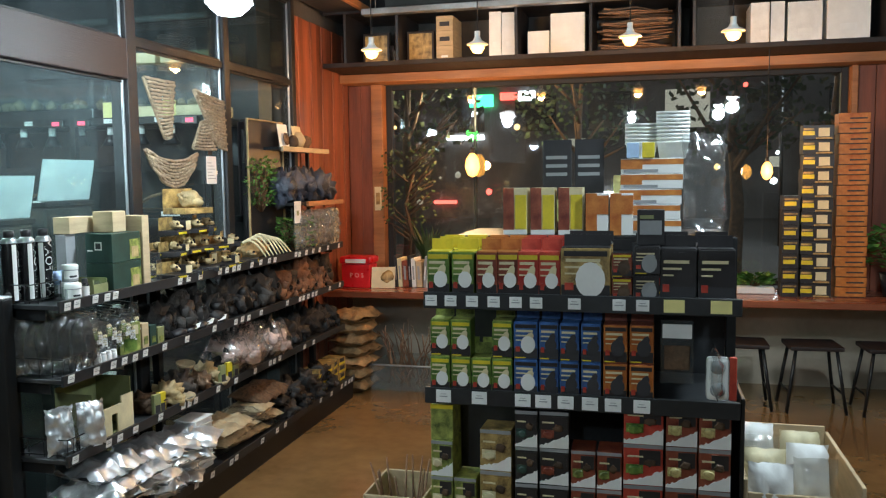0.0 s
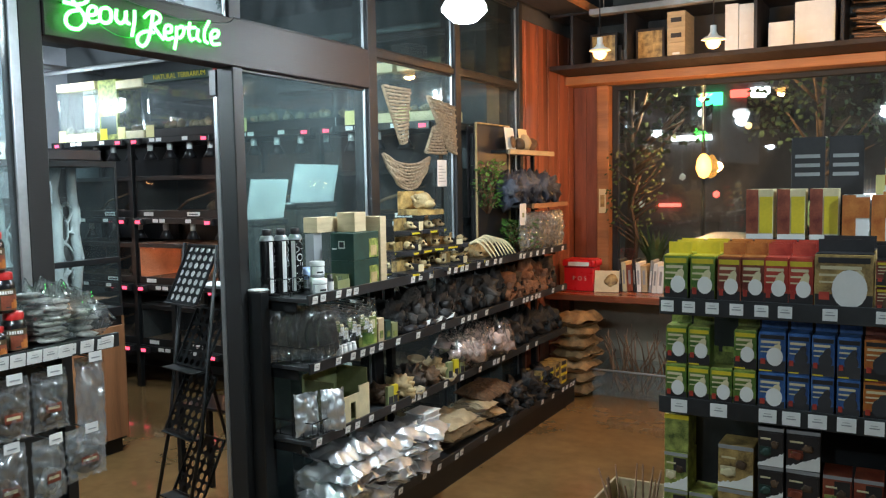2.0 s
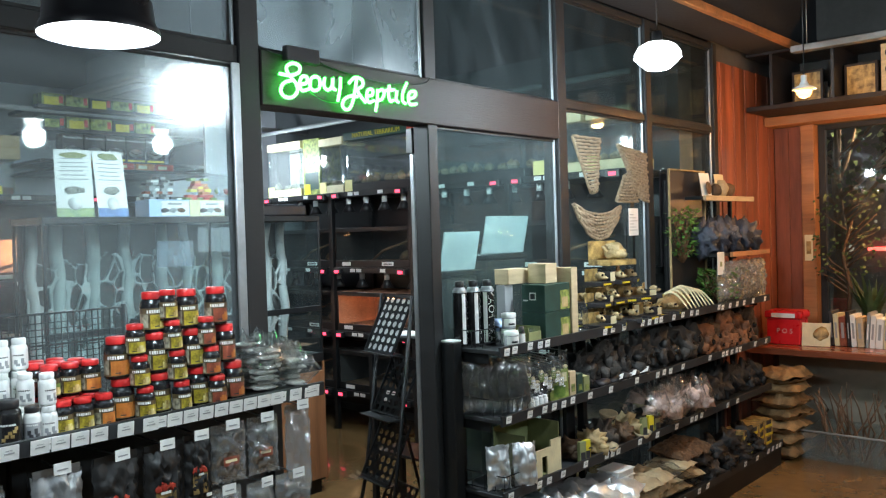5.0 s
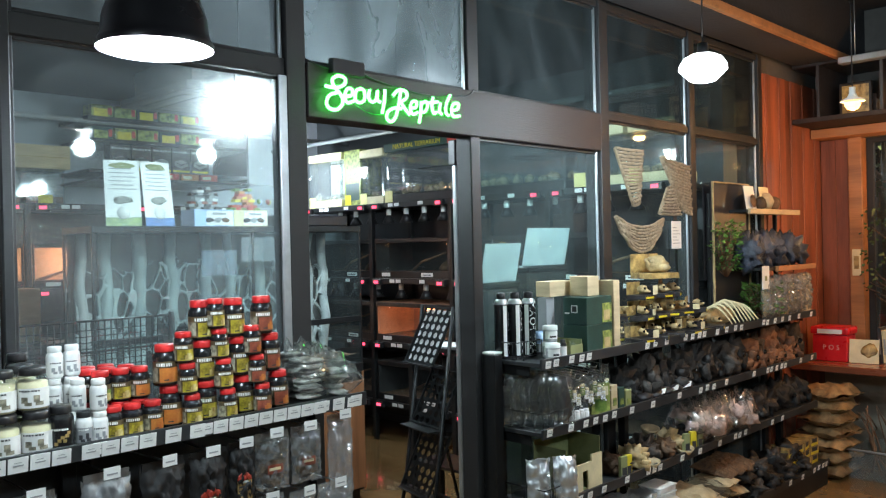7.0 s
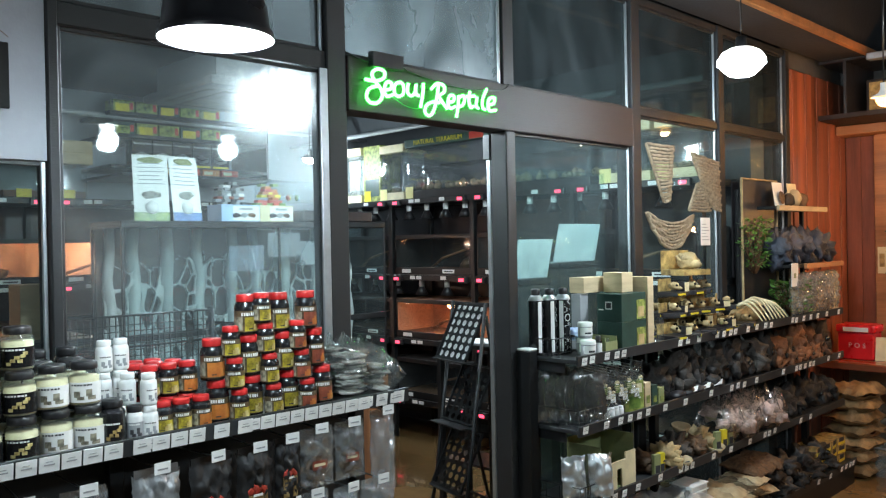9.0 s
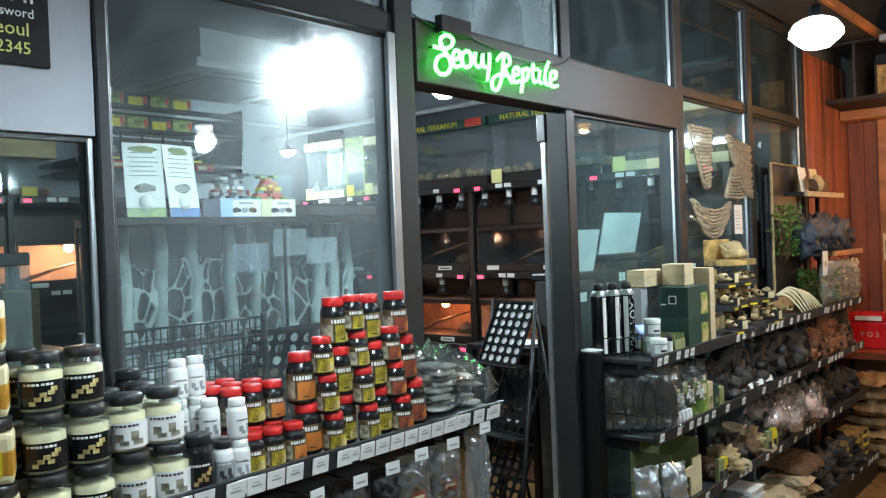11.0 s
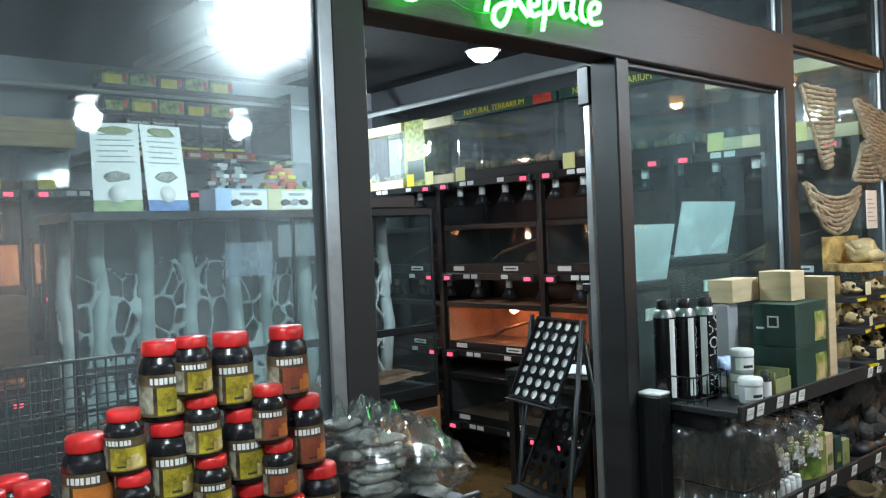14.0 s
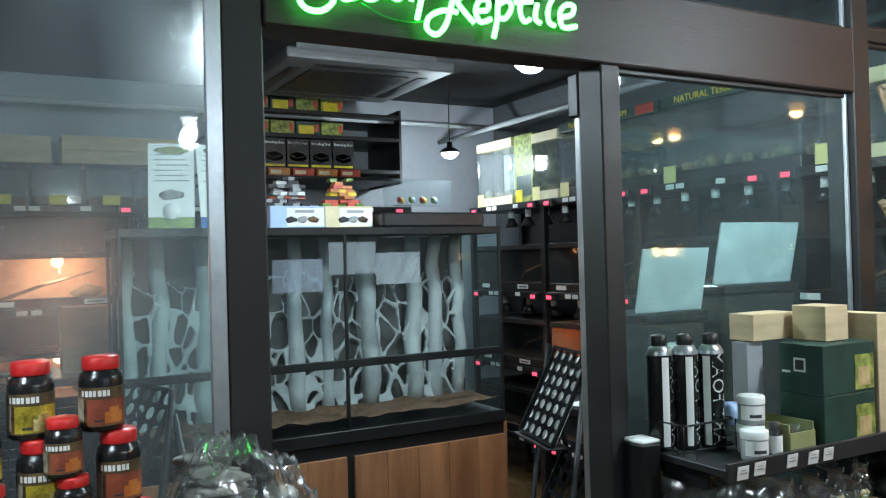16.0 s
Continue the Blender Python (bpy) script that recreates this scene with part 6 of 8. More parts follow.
for i, (y, k) in enumerate(((1.845, M_GREEN), (2.05, M_BLUE))):
    t = thing("information_sheet", "white illustrated information sheet leaning upright", "poster", pose(-4.33, y, TV, 0, -8, -14 + 22 * i), "information sheets")
    part("sheet", B((-0.003, -0.09, 0), (0.0, 0.09, 0.36)), M_WHITE, t)
    part("footer", B((0.0004, -0.09, 0), (0.0014, 0.09, 0.05)), k, t)
    part("roundel", lathe(bmesh.new(), [(0, 0), (0.035, 0), (0.035, 0.001), (0, 0.001)], 16, pose(0.002, 0, 0.075, 0, 90, 0)), M_WHITE, t)
    for j in range(6):
        part("text_line", B((0.0006, -0.07 + 0.01 * (j % 2), 0.2 + 0.022 * j), (0.0014, 0.07 - 0.012 * (j % 3), 0.205 + 0.022 * j)), M_GREYCAP, t)
    part("picture", lump(bmesh.new(), (0.001, 0, 0.145), (0.0012, 0.05, 0.022), 0.5, i, 2), M_STONE, t)
    part("picture", lump(bmesh.new(), (0.001, 0, 0.33), (0.0012, 0.06, 0.018), 0.5, i + 4, 2), M_OLIVE, t)

# white sheets on black bins behind the pane
for y, x, z, w, h, l in ((2.965, -2.7, 1.435, 0.26, 0.19, -12), (3.325, -2.7, 1.505, 0.35, 0.195, -12)):
    s = solid("white_lid", B((-0.004, -w / 2, 0), (0.004, w / 2, h), 0.002), M_LIDWHITE, "frosted white plastic sheet leaning back on a black bin", "plastic sheet", "white sheets", m=pose(x, y, z + 0.03, 0, -l, 0))
    bn = thing("storage_bin", "black plastic storage bin with a pale label", "storage bin", pose(x - 0.1, y, 0), "storage bins")
    part("bin_body", B((-0.06, -w / 2 + 0.02, 0.001), (0.12, w / 2, z), 0.01), M_TANKDARK, bn)
    part("bin_rim", B((-0.07, -w / 2 + 0.014, z + 0.001), (0.13, w / 2 + 0.006, z + 0.028), 0.005), M_CAPBLACK, bn)
    part("label", B((0.121, -0.03, z - 0.1), (0.123, 0.03, z - 0.06)), M_WHITE, bn)
cab = thing("side_table", "slim black steel side table inside the doorway", "table", pose(-3.1, 3.02, 0))
part("top", B((-0.2, -0.12, 1.1), (0.2, 0.12, 1.125), 0.003), M_BLACK, cab)
for x in (-0.18, 0.18):
    for y in (-0.1, 0.1):
        part("leg", B((x - 0.015, y - 0.015, 0), (x + 0.015, y + 0.015, 1.1), 0.002), M_BLACK, cab)
part("shelf", B((-0.17, -0.11, 0.5), (0.17, 0.11, 0.515), 0.002), M_BLACK, cab)
solid("paper_sheet", B((-0.09, -0.08, 0), (0.12, 0.1, 0.003)), M_WHITE, "white papers on the low cabinet", "paper", m=pose(-3.08, 3.01, 1.127, 0, 0, 12))


def perforated(name_parent, w, h, nx, ny, m, name="perforated_panel"):
    """A steel tray with real round holes and folded edges, in the plane of local y and z."""
    bm = bmesh.new()
    cy, cz = w / nx, h / ny
    for i in range(nx):
        for j in range(ny):
            c = Vector((0, -w / 2 + cy * (i + 0.5), cz * (j + 0.5)))
            r = min(cy, cz) * 0.39
            outer, inner = [], []
            for k in range(8):
                a = math.pi / 8 + k * math.pi / 4
                q = max(abs(math.cos(a)), abs(math.sin(a)))
                outer.append(bm.verts.new(c + Vector((0, cy / 2 * math.cos(a) / q, cz / 2 * math.sin(a) / q))))
                inner.append(bm.verts.new(c + Vector((0, r * math.cos(a), r * math.sin(a)))))
            for k in range(8):
                bm.faces.new((outer[k], outer[(k + 1) % 8], inner[(k + 1) % 8], inner[k]))
            for sy, sz in ((-1, -1), (1, -1), (1, 1), (-1, 1)):
                v = bm.verts.new(c + Vector((0, sy * cy / 2, sz * cz / 2)))
                near = sorted(outer, key=lambda o: (o.co - v.co).length)[:2]
                bm.faces.new((v, near[0], near[1]))
    ret = bmesh.ops.solidify(bm, geom=bm.faces[:], thickness=0.0015)
    for z in (0, h):
        box(bm, (-0.006, -w / 2 - 0.004, z - 0.004), (0.006, w / 2 + 0.004, z + 0.004))
    for y in (-w / 2, w / 2):
        box(bm, (-0.006, y - 0.004, 0), (0.006, y + 0.004, h))
    return part(name, bm, M_BLACK, name_parent, m=m)


def brochure_rack(m, label, sheet=True):
    b = thing("brochure_stand", label, "brochure stand", m, "brochure stands")
    for k in range(4):
        z = 0.2 + 0.3 * k
        t = perforated(b, 0.24, 0.28, 5, 7, pose(0.1 + 0.05 * (k % 2) - 0.05 * k * 0.4, 0, z, 0, -27, 0))
        if k == 3 and sheet:
            part("brochure", B((-0.012, -0.115, 0.006), (-0.008, 0.115, 0.27)), M_WHITE, t, "white brochure behind the holes")
        part("ledge", B((0.1 - 0.02 * k, -0.13, z - 0.012), (0.17 - 0.02 * k, 0.13, z - 0.006), 0.001), M_BLACK, b)
    for y in (-0.135, 0.135):
        part("leg", tube(bmesh.new(), [(0.22, y, 0.006), (0.1, y, 0.5), (-0.02, y, 1.36)], 0.009, 6), M_BLACK, b)
        part("leg", tube(bmesh.new(), [(-0.3, y, 0.006), (-0.15, y, 0.6), (-0.02, y, 1.3)], 0.009, 6), M_BLACK, b)
    part("cross_bar", tube(bmesh.new(), [(-0.22, -0.135, 0.3), (-0.22, 0.135, 0.3)], 0.008, 6), M_BLACK, b)
    return b


brochure_rack(pose(-2.88, 2.70, 0, 0, 0, -102), "black folding brochure stand with round-holed steel trays")
brochure_rack(pose(-2.95, 1.5, 0, 0, 0, -70), "black folding brochure stand with empty round-holed steel trays", False)
bm = bmesh.new()
for z in (1.13, 1.23, 1.33, 1.43):
    tube(bm, [(-2.75, 0.75, z), (-2.75, 1.31, z)], 0.004, 5)
for i in range(29):
    y = 0.75 + 0.02 * i
    tube(bm, [(-2.75, y, 1.13), (-2.75, y, 1.43)], 0.0022, 4)
for i in range(14):
    z = 1.14 + 0.02 * i
    tube(bm, [(-2.75, 0.75, z), (-2.75, 1.31, z)], 0.0018, 4)
for y in (0.76, 1.3):
    tube(bm, [(-2.75, y, 0.0), (-2.75, y, 1.44)], 0.01, 6)
solid("wire_screen", bm, M_BLACK, "low black wire mesh screen behind the pane", "wire screen")
carton("brown_carton", 0.26, 0.2, 0.325, M_KRAFT, (), "plain brown carton by the far racks", "brown cartons", m=pose(-5.3, 1.62, 1.12))
st = thing("small_table", "low dark table under the brown carton", "table", pose(-5.4, 1.55, 0))
part("tabletop", B((-0.25, -0.35, 1.08), (0.25, 0.35, 1.118), 0.004), M_BLACK, st)
for x in (-0.22, 0.22):
    for y in (-0.32, 0.32):
        part("leg", B((x - 0.02, y - 0.02, 0), (x + 0.02, y + 0.02, 1.08)), M_BLACK, st)
# side tank behind the south pane
sv = thing("side_terrarium", "pale teal-lit glass terrarium behind the side pane", "terrarium", pose(-2.62, 0.1, 1.25))
part("case", B((-0.5, -0.8, 0.0), (-0.48, 0.5, 0.36)), M_LIDWHITE, sv)
part("glass", B((-0.02, -0.8, 0.0), (-0.015, 0.5, 0.36)), M_GREENGLASS, sv)
part("rim", B((-0.5, -0.8, 0.361), (-0.01, 0.5, 0.39), 0.003), M_BLACK, sv)
part("base", B((-0.5, -0.8, -1.249), (-0.01, 0.5, -0.003), 0.003), M_BLACK, sv)

# ---- gondola in the middle of the shop ----
GF = 2.35
g = thing("gondola", "charcoal steel gondola shelf packed with lamp cartons", "gondola", pose(0, 0, 0))
GL = (1.275, 0.985, 0.5)
for z in GL:
    s = part("shelf_board", B((-0.655, GF + 0.005, z - 0.03), (0.24, GF + 0.4, z - 0.012), 0.002), M_SHELF, g)
    part("price_rail", B((-0.66, GF - 0.008, z - 0.045), (0.245, GF + 0.004, z + 0.004), 0.0015), M_SHELF, s)
part("back_panel", B((-0.65, GF + 0.401, 0.1), (0.235, GF + 0.43, 1.4)), M_SHELF, g)
part("plinth", B((-0.65, GF + 0.03, 0), (0.235, GF + 0.4, 0.12)), M_BLACK, g)
for x in (-0.67, 0.235):
    part("upright", B((x, GF + 0.36, 0), (x + 0.03, GF + 0.4, 1.42), 0.002), M_BLACK, g)
part("end_frame", B((0.247, GF + 0.0, 0.1), (0.258, GF + 0.41, 1.0), 0.002), M_BLACK, g)
part("base_shelf", B((-0.65, GF + 0.005, 0.121), (0.235, GF + 0.4, 0.15), 0.002), M_SHELF, g)
part("top_board", B((-0.66, GF + 0.401, 1.401), (0.245, GF + 0.8, 1.42), 0.002), M_BLACK, g)
part("rear_panel", B((-0.65, GF + 0.77, 0.0), (0.235, GF + 0.8, 1.4)), M_SHELF, g)


def tags(xs, z, me, parent):
    for x in xs:
        tag_on(parent, me, x, GF - 0.012, z - 0.02, 0, -90)


tags((-0.635, -0.575, -0.51, -0.445, -0.38, -0.32, -0.21, -0.085, -0.02), GL[0], TAG, g)
for x in (0.065, 0.19):
    part("yellow_tag", B((x - 0.028, GF - 0.0105, GL[0] - 0.038), (x + 0.028, GF - 0.0085, GL[0] - 0.002)), M_TAGY, g)
tags((-0.6, -0.49, -0.36, -0.3, -0.235, -0.165, -0.1, -0.02), GL[1], TAGW, g)


def lamp_carton(w, h, card, top, label, group, bulb=M_WHITE, d=0.07):
    c = carton("lamp_carton", w, d, h, card, ((0.04, 0.5, 0.015, 0.05, M_YELLOW), (0.06, 0.94, 0.85, 0.95, M_YELLOW if card in (M_GREEN, M_BROWNRED, M_RED) else M_DKCARD)), label, group, top)
    # a reflector bulb seen at an angle: round face low, neck up to the side
    face = [(0.1 + 0.3 * math.cos(k * math.pi / 8), 0.4 + 0.27 * math.sin(k * math.pi / 8) * w / h * 1.35) for k in range(16)]
    neck = [(-0.2, 0.42), (-0.06, 0.3), (0.3, 0.5), (0.34, 0.66), (0.26, 0.74), (0.1, 0.7)]
    if bulb:
        part("bulb_neck", prism([(w * y, h * z) for y, z in neck], 0.0, 0.0026), M_CREAM if bulb is M_WHITE else bulb, c)
        part("bulb_picture", prism([(w * y, h * z) for y, z in face], 0.0, 0.0034), bulb, c)
    part("lower_print", B((0.0004, -w * 0.49, h * 0.02), (0.0009, w * 0.49, h * 0.3)), M_DKCARD if card not in (M_DKCARD, M_BLUE) else M_INK, c)
    part("seal_print", B((0.0006, -w * 0.42, h * 0.2), (0.002, -w * 0.24, h * 0.34)), M_RED, c)
    part("header_flap", B((-d, -w * 0.48, h + 0.0025), (-d + 0.002, w * 0.48, h + 0.036)), top, c)
    part("top_print", B((-d * 0.95, -w * 0.46, h + 0.0022), (-0.002, w * 0.46, h + 0.003)), top, c)
    part("text_line", B((0.0006, -w * 0.42, h * 0.62), (0.002, w * 0.1, h * 0.66)), M_CREAM, c)
    part("text_line", B((0.0006, -w * 0.42, h * 0.5), (0.002, -w * 0.12, h * 0.53)), M_CREAM, c)
    part("title_bar", B((0.0006, -w * 0.4, h * 0.74), (0.0022, w * 0.3, h * 0.8)), M_CREAM, c)
    return c


def row_of(kinds, z, y=GF):
    """Puts copies of cartons side by side along the shelf front: (template, x) pairs."""
    done = set()
    for tmpl, x in kinds:
        m = pose(x, y + rnd.uniform(-0.003, 0.006), z, 0, 0, -90 + rnd.uniform(-2.5, 2.5))
        if tmpl.name in first_used:
            copy_thing(tmpl, m)
        else:
            first_used.add(tmpl.name)
            tmpl.matrix_basis = m


first_used = set()
LC = "boxed bulbs on the gondola"
c_green = lamp_carton(0.068, 0.135, M_GREEN, M_YELLOW, "green lamp carton with white bulb picture and yellow top", LC)
c_maroon = lamp_carton(0.062, 0.135, M_BROWNRED, M_ORANGE, "maroon lamp carton with white bulb picture and orange top", LC)
c_red = lamp_carton(0.062, 0.135, M_RED, M_RED, "red lamp carton with white bulb picture", LC)
c_wide = lamp_carton(0.14, 0.15, M_GOLD, M_DKCARD, "wide brown lamp carton with a large white bulb", LC)
c_dkred = lamp_carton(0.056, 0.066, M_BROWNRED, M_DKCARD, "small dark red lamp carton", LC, M_BARK)
c_black = lamp_carton(0.07, 0.075, M_DKCARD, M_DKCARD, "black lamp carton with a grey reflector picture", LC, M_GREYCAP)
c_big = lamp_carton(0.098, 0.148, M_DKCARD, M_DKCARD, "large black fixture carton with a dark print", LC, None)
s1 = GL[0] - 0.011
row_of([(c_green, -0.615), (c_green, -0.54), (c_maroon, -0.468), (c_maroon, -0.405), (c_red, -0.345), (c_red, -0.283), (c_wide, -0.18), (c_dkred, -0.078), (c_black, -0.01), (c_big, 0.075), (c_big, 0.178)], s1)
row_of([(c_green, -0.615), (c_green, -0.54), (c_maroon, -0.468), (c_maroon, -0.405), (c_red, -0.345), (c_red, -0.283)], s1, GF + 0.075)
row_of([(c_green, -0.615), (c_green, -0.54), (c_maroon, -0.468), (c_maroon, -0.405), (c_red, -0.345), (c_red, -0.283), (c_wide, -0.18), (c_big, 0.06), (c_big, 0.18)], s1, GF + 0.155)
row_of([(c_dkred, -0.078)], s1 + 0.07)
row_of([(c_black, -0.01)], s1 + 0.079)
d_green = lamp_carton(0.06, 0.108, M_GREEN, M_LEAFPRINT, "green lamp carton with white bulb picture", LC)
d_blue = lamp_carton(0.056, 0.108, M_BLUE, M_BLUE, "blue lamp carton with dark bulb picture", LC, M_INK)
d_bwide = lamp_carton(0.07, 0.108, M_BLUE, M_BLUE, "wide blue lamp carton with white bulb picture", LC)
d_or = lamp_carton(0.066, 0.108, M_ORANGE, M_BROWNRED, "orange lamp carton with black emitter picture", LC, M_INK)
s2 = GL[1] - 0.011
low = [(d_green, -0.612), (d_green, -0.548), (d_green, -0.485), (d_green, -0.423), (d_bwide, -0.353), (d_blue, -0.285), (d_blue, -0.225), (d_blue, -0.163), (d_or, -0.095), (d_or, -0.022)]
row_of(low, s2)
row_of([k for i, k in enumerate(low) if i != 2], s2 + 0.112)
row_of(low, s2, GF + 0.08)
hp = thing("hanging_blister", "clear blister pack with a dark fitting", "blister pack", pose(0.075, GF + 0.02, 1.1))
part("card", B((-0.045, 0, -0.07), (0.045, 0.002, 0.11)), M_CLEARPL, hp)
part("insert", B((-0.035, -0.008, -0.03), (0.035, -0.001, 0.04), 0.003), M_BARK, hp)
part("header", B((-0.04, -0.004, 0.06), (0.04, -0.001, 0.1)), M_TAG, hp)
hb = thing("hanging_blister", "clear bag with a white round double thermometer", "blister pack", pose(0.18, GF - 0.03, 1.08))
part("bag", pillow(bmesh.new(), 0.2, 0.12, 0.03, 4, 10, 8, 0.4, pose(0, 0, 0, 90, 0, 90) @ pose(0, 0, -0.02)), M_FILM, hb)
part("thermometer", B((-0.03, -0.02, -0.075), (0.03, -0.005, 0.045), 0.02 * 0.6, None, 2), M_WHITEPL, hb)
part("red_edge", B((0.031, -0.018, -0.075), (0.05, -0.006, 0.045), 0.002), M_RED, hb)
for z in (0.018, -0.045):
    part("dial", lathe(bmesh.new(), [(0, 0), (0.02, 0), (0.02, 0.002), (0, 0.002)], 16, pose(0, -0.022, z, 90, 0, 0)), M_GREYCAP, hb)
# lower shelf: food cartons in stacks
FC = "food cartons on the lower shelf"


def food_carton(w, h, card, pic, label):
    c = carton("food_carton", w, 0.1, h, card, ((0.0, 1.0, 0.9, 0.99, M_GREYCAP), (0.06, 0.5, 0.28, 0.5, pic), (0.4, 0.94, 0.5, 0.86, M_GOLD if card is M_GOLD else M_DKCARD), (0.1, 0.5, 0.68, 0.72, M_CREAM)), label, FC)
    # ragged white foot of the print, rising to one side
    rf = random.Random(int(w * 1000))
    edge = [(-w * 0.5 + w * k / 14, h * (0.05 + 0.3 * (k / 14) ** 1.4 + rf.uniform(0, 0.07))) for k in range(15)]
    part("white_print", prism([(w * 0.5, 0.001), (-w * 0.5, 0.001)][::-1] + edge[::-1], 0.0, 0.0032), M_WHITE, c)
    part("fruit_print", lump(bmesh.new(), (0.0036, -w * 0.2, h * 0.36), (0.0008, w * 0.2, h * 0.11), 0.5, int(w * 1000), 2), pic, c)
    part("fruit_print", lump(bmesh.new(), (0.0036, w * 0.16, h * 0.56), (0.0008, w * 0.16, h * 0.1), 0.6, int(w * 900), 2), M_BARK, c)
    return c


f_yel = food_carton(0.068, 0.11, M_LEAFPRINT, M_CREAM, "yellow-green printed food carton with pale picture")
f_brn = food_carton(0.095, 0.125, M_GOLD, M_CREAM, "brown food carton with a pale picture")
f_dkg = food_carton(0.066, 0.11, M_DKCARD, M_DKGREEN, "black food carton with green leaves")
f_pur = food_carton(0.085, 0.11, M_DKCARD, M_BROWNRED, "black food carton with purple fruit")
f_mar = food_carton(0.07, 0.11, M_BROWNRED, M_LEAFPRINT, "maroon food carton with red fruit")
f_red = food_carton(0.11, 0.12, M_RED, M_GREEN, "red food carton with green cactus picture")
f_dog = food_carton(0.085, 0.12, M_BROWNRED, M_PICTURE, "dark food carton with a yellow lizard")
s3 = GL[2] - 0.011
for k in range(4):
    items = [(f_yel, -0.612), (f_brn, -0.445), (f_dkg, -0.352), (f_pur, -0.27), (f_mar, -0.185), (f_mar, -0.11), (f_red, -0.015), (f_dog, 0.09), (f_dog, 0.18)]
    hts = {f_brn.name: 0.126, f_red.name: 0.121, f_dog.name: 0.121}
    for t0, x in items:
        if k == 3 and t0 in (f_mar, f_brn, f_yel):
            continue
        row_of([(t0, x)], s3 + hts.get(t0.name, 0.111) * k)
row_of([(f_yel, -0.54), (f_yel, -0.54)], s3)
row_of([(f_yel, -0.54)], s3 + 0.111)
carton("yellow_carton", 0.07, 0.1, 0.11, M_LEAFPRINT, ((0, 1, 0.88, 1, M_YELLOW),), "yellow-topped green printed food carton", FC, m=pose(-0.612, GF + 0.01, s3 + 0.333, 0, 0, -90))

# tier on top of the gondola
TZ = 1.421
for i in range(3):
    c = carton("vitamin_carton", 0.082, 0.08, 0.16, M_CREAM, ((0, 0.45, 0, 1, M_BROWNRED), (0.5, 0.98, 0.12, 0.85, M_YELLOW), (0.0, 1.0, 0.0, 0.1, M_WHITE)), "cream and maroon supplement carton with yellow fruit", "supplement cartons", m=pose(-0.455 + 0.095 * i, 2.8, TZ, 0, 0, -90))
for i in range(2):
    c = carton("tube_carton", 0.075, 0.07, 0.14, M_WHITE, ((0.0, 0.5, 0.0, 1.0, M_ORANGE), (0.5, 1.0, 0.5, 0.95, M_ORANGE)), "orange and white upright carton", "orange cartons", m=pose(-0.175 + 0.08 * i, 2.78, TZ, 0, 0, -90))
for i in range(5):
    c = carton("orange_carton", 0.2, 0.3, 0.05, M_WHITE, ((0.0, 1.0, 0.6, 0.95, M_ORANGE), (0.05, 0.6, 0.1, 0.28, M_GREYCAP), (0.0, 0.35, 0.3, 0.6, M_ORANGE)), "long orange and white carton in a stack", "orange cartons", m=pose(0.0 + rnd.uniform(-0.008, 0.008), 2.8, TZ + 0.051 * i, 0, 0, -90 + rnd.uniform(-2, 2)))
c = carton("lamp_carton", 0.075, 0.06, 0.1, M_DKCARD, ((0.1, 0.9, 0.3, 0.7, M_GREYCAP), (0.1, 0.6, 0.75, 0.85, M_OLIVE)), "black carton with grey reflector picture", "black cartons", m=pose(0.0, GF + 0.03, s1 + 0.158, 0, 0, -90))
for i in range(2):
    t = thing("blister_card", "black backing card with grey text bars", "blister card", pose(-0.33 + 0.115 * i, 2.98, TZ), "blister cards")
    part("card", B((-0.052, 0, 0), (0.052, 0.004, 0.33), 0.002), M_DKCARD, t)
    for j in range(3):
        part("text_line", B((-0.04, -0.002, 0.2 + 0.03 * j), (0.036, -0.0005, 0.212 + 0.03 * j)), M_GREYCAP, t)
    part("packet", pillow(bmesh.new(), 0.13, 0.09, 0.03, i, 10, 8, 0.4, pose(0, -0.025, 0.08, 90, 0, 90)), M_LEAFPRINT if i == 0 else M_STONE, t)
solid("yellow_note", B((-0.035, 0, 0), (0.035, 0.004, 0.2), 0.001), M_TAGY, "pale yellow folded leaflet beside the orange cartons", "leaflet", m=pose(-0.09, 2.84, TZ, -3, 0, 0))
tubc = thing("takeaway_tub", "translucent white plastic tub nested in a tall stack", "tub", None, "stacked white tubs")
part("body", lathe(bmesh.new(), [(0, 0), (0.06, 0), (0.072, 0.05), (0.078, 0.052), (0.078, 0.058), (0.07, 0.056), (0.058, 0.004)], 4, pose(0, 0, 0, 0, 0, 45)), M_WHITEPL, tubc)
place_all(tubc, [(0.07, 2.95, TZ + 0.256 + 0.0125 * i, 0) for i in range(9)] + [(-0.035, 2.97, TZ + 0.256 + 0.0125 * i, 3) for i in range(6)])
solid("poly_bag", pillow(bmesh.new(), 0.34, 0.16, 0.08, 33, 14, 10, 0.7, pose(0, 0, 0.17, 0, 88, 0)), M_FILM, "crumpled clear poly bag beside the carton stack", "bag", m=pose(0.15, 2.9, TZ, 0, 0, -60))
for i, k in enumerate((M_PALEBLUE, M_YELLOW)):
    carton("small_box", 0.04, 0.04, 0.05, k, (), "small bright carton in front of the tubs", "small boxes", m=pose(-0.06 + 0.05 * i, 2.79, TZ + 0.256, 0, 0, -90))
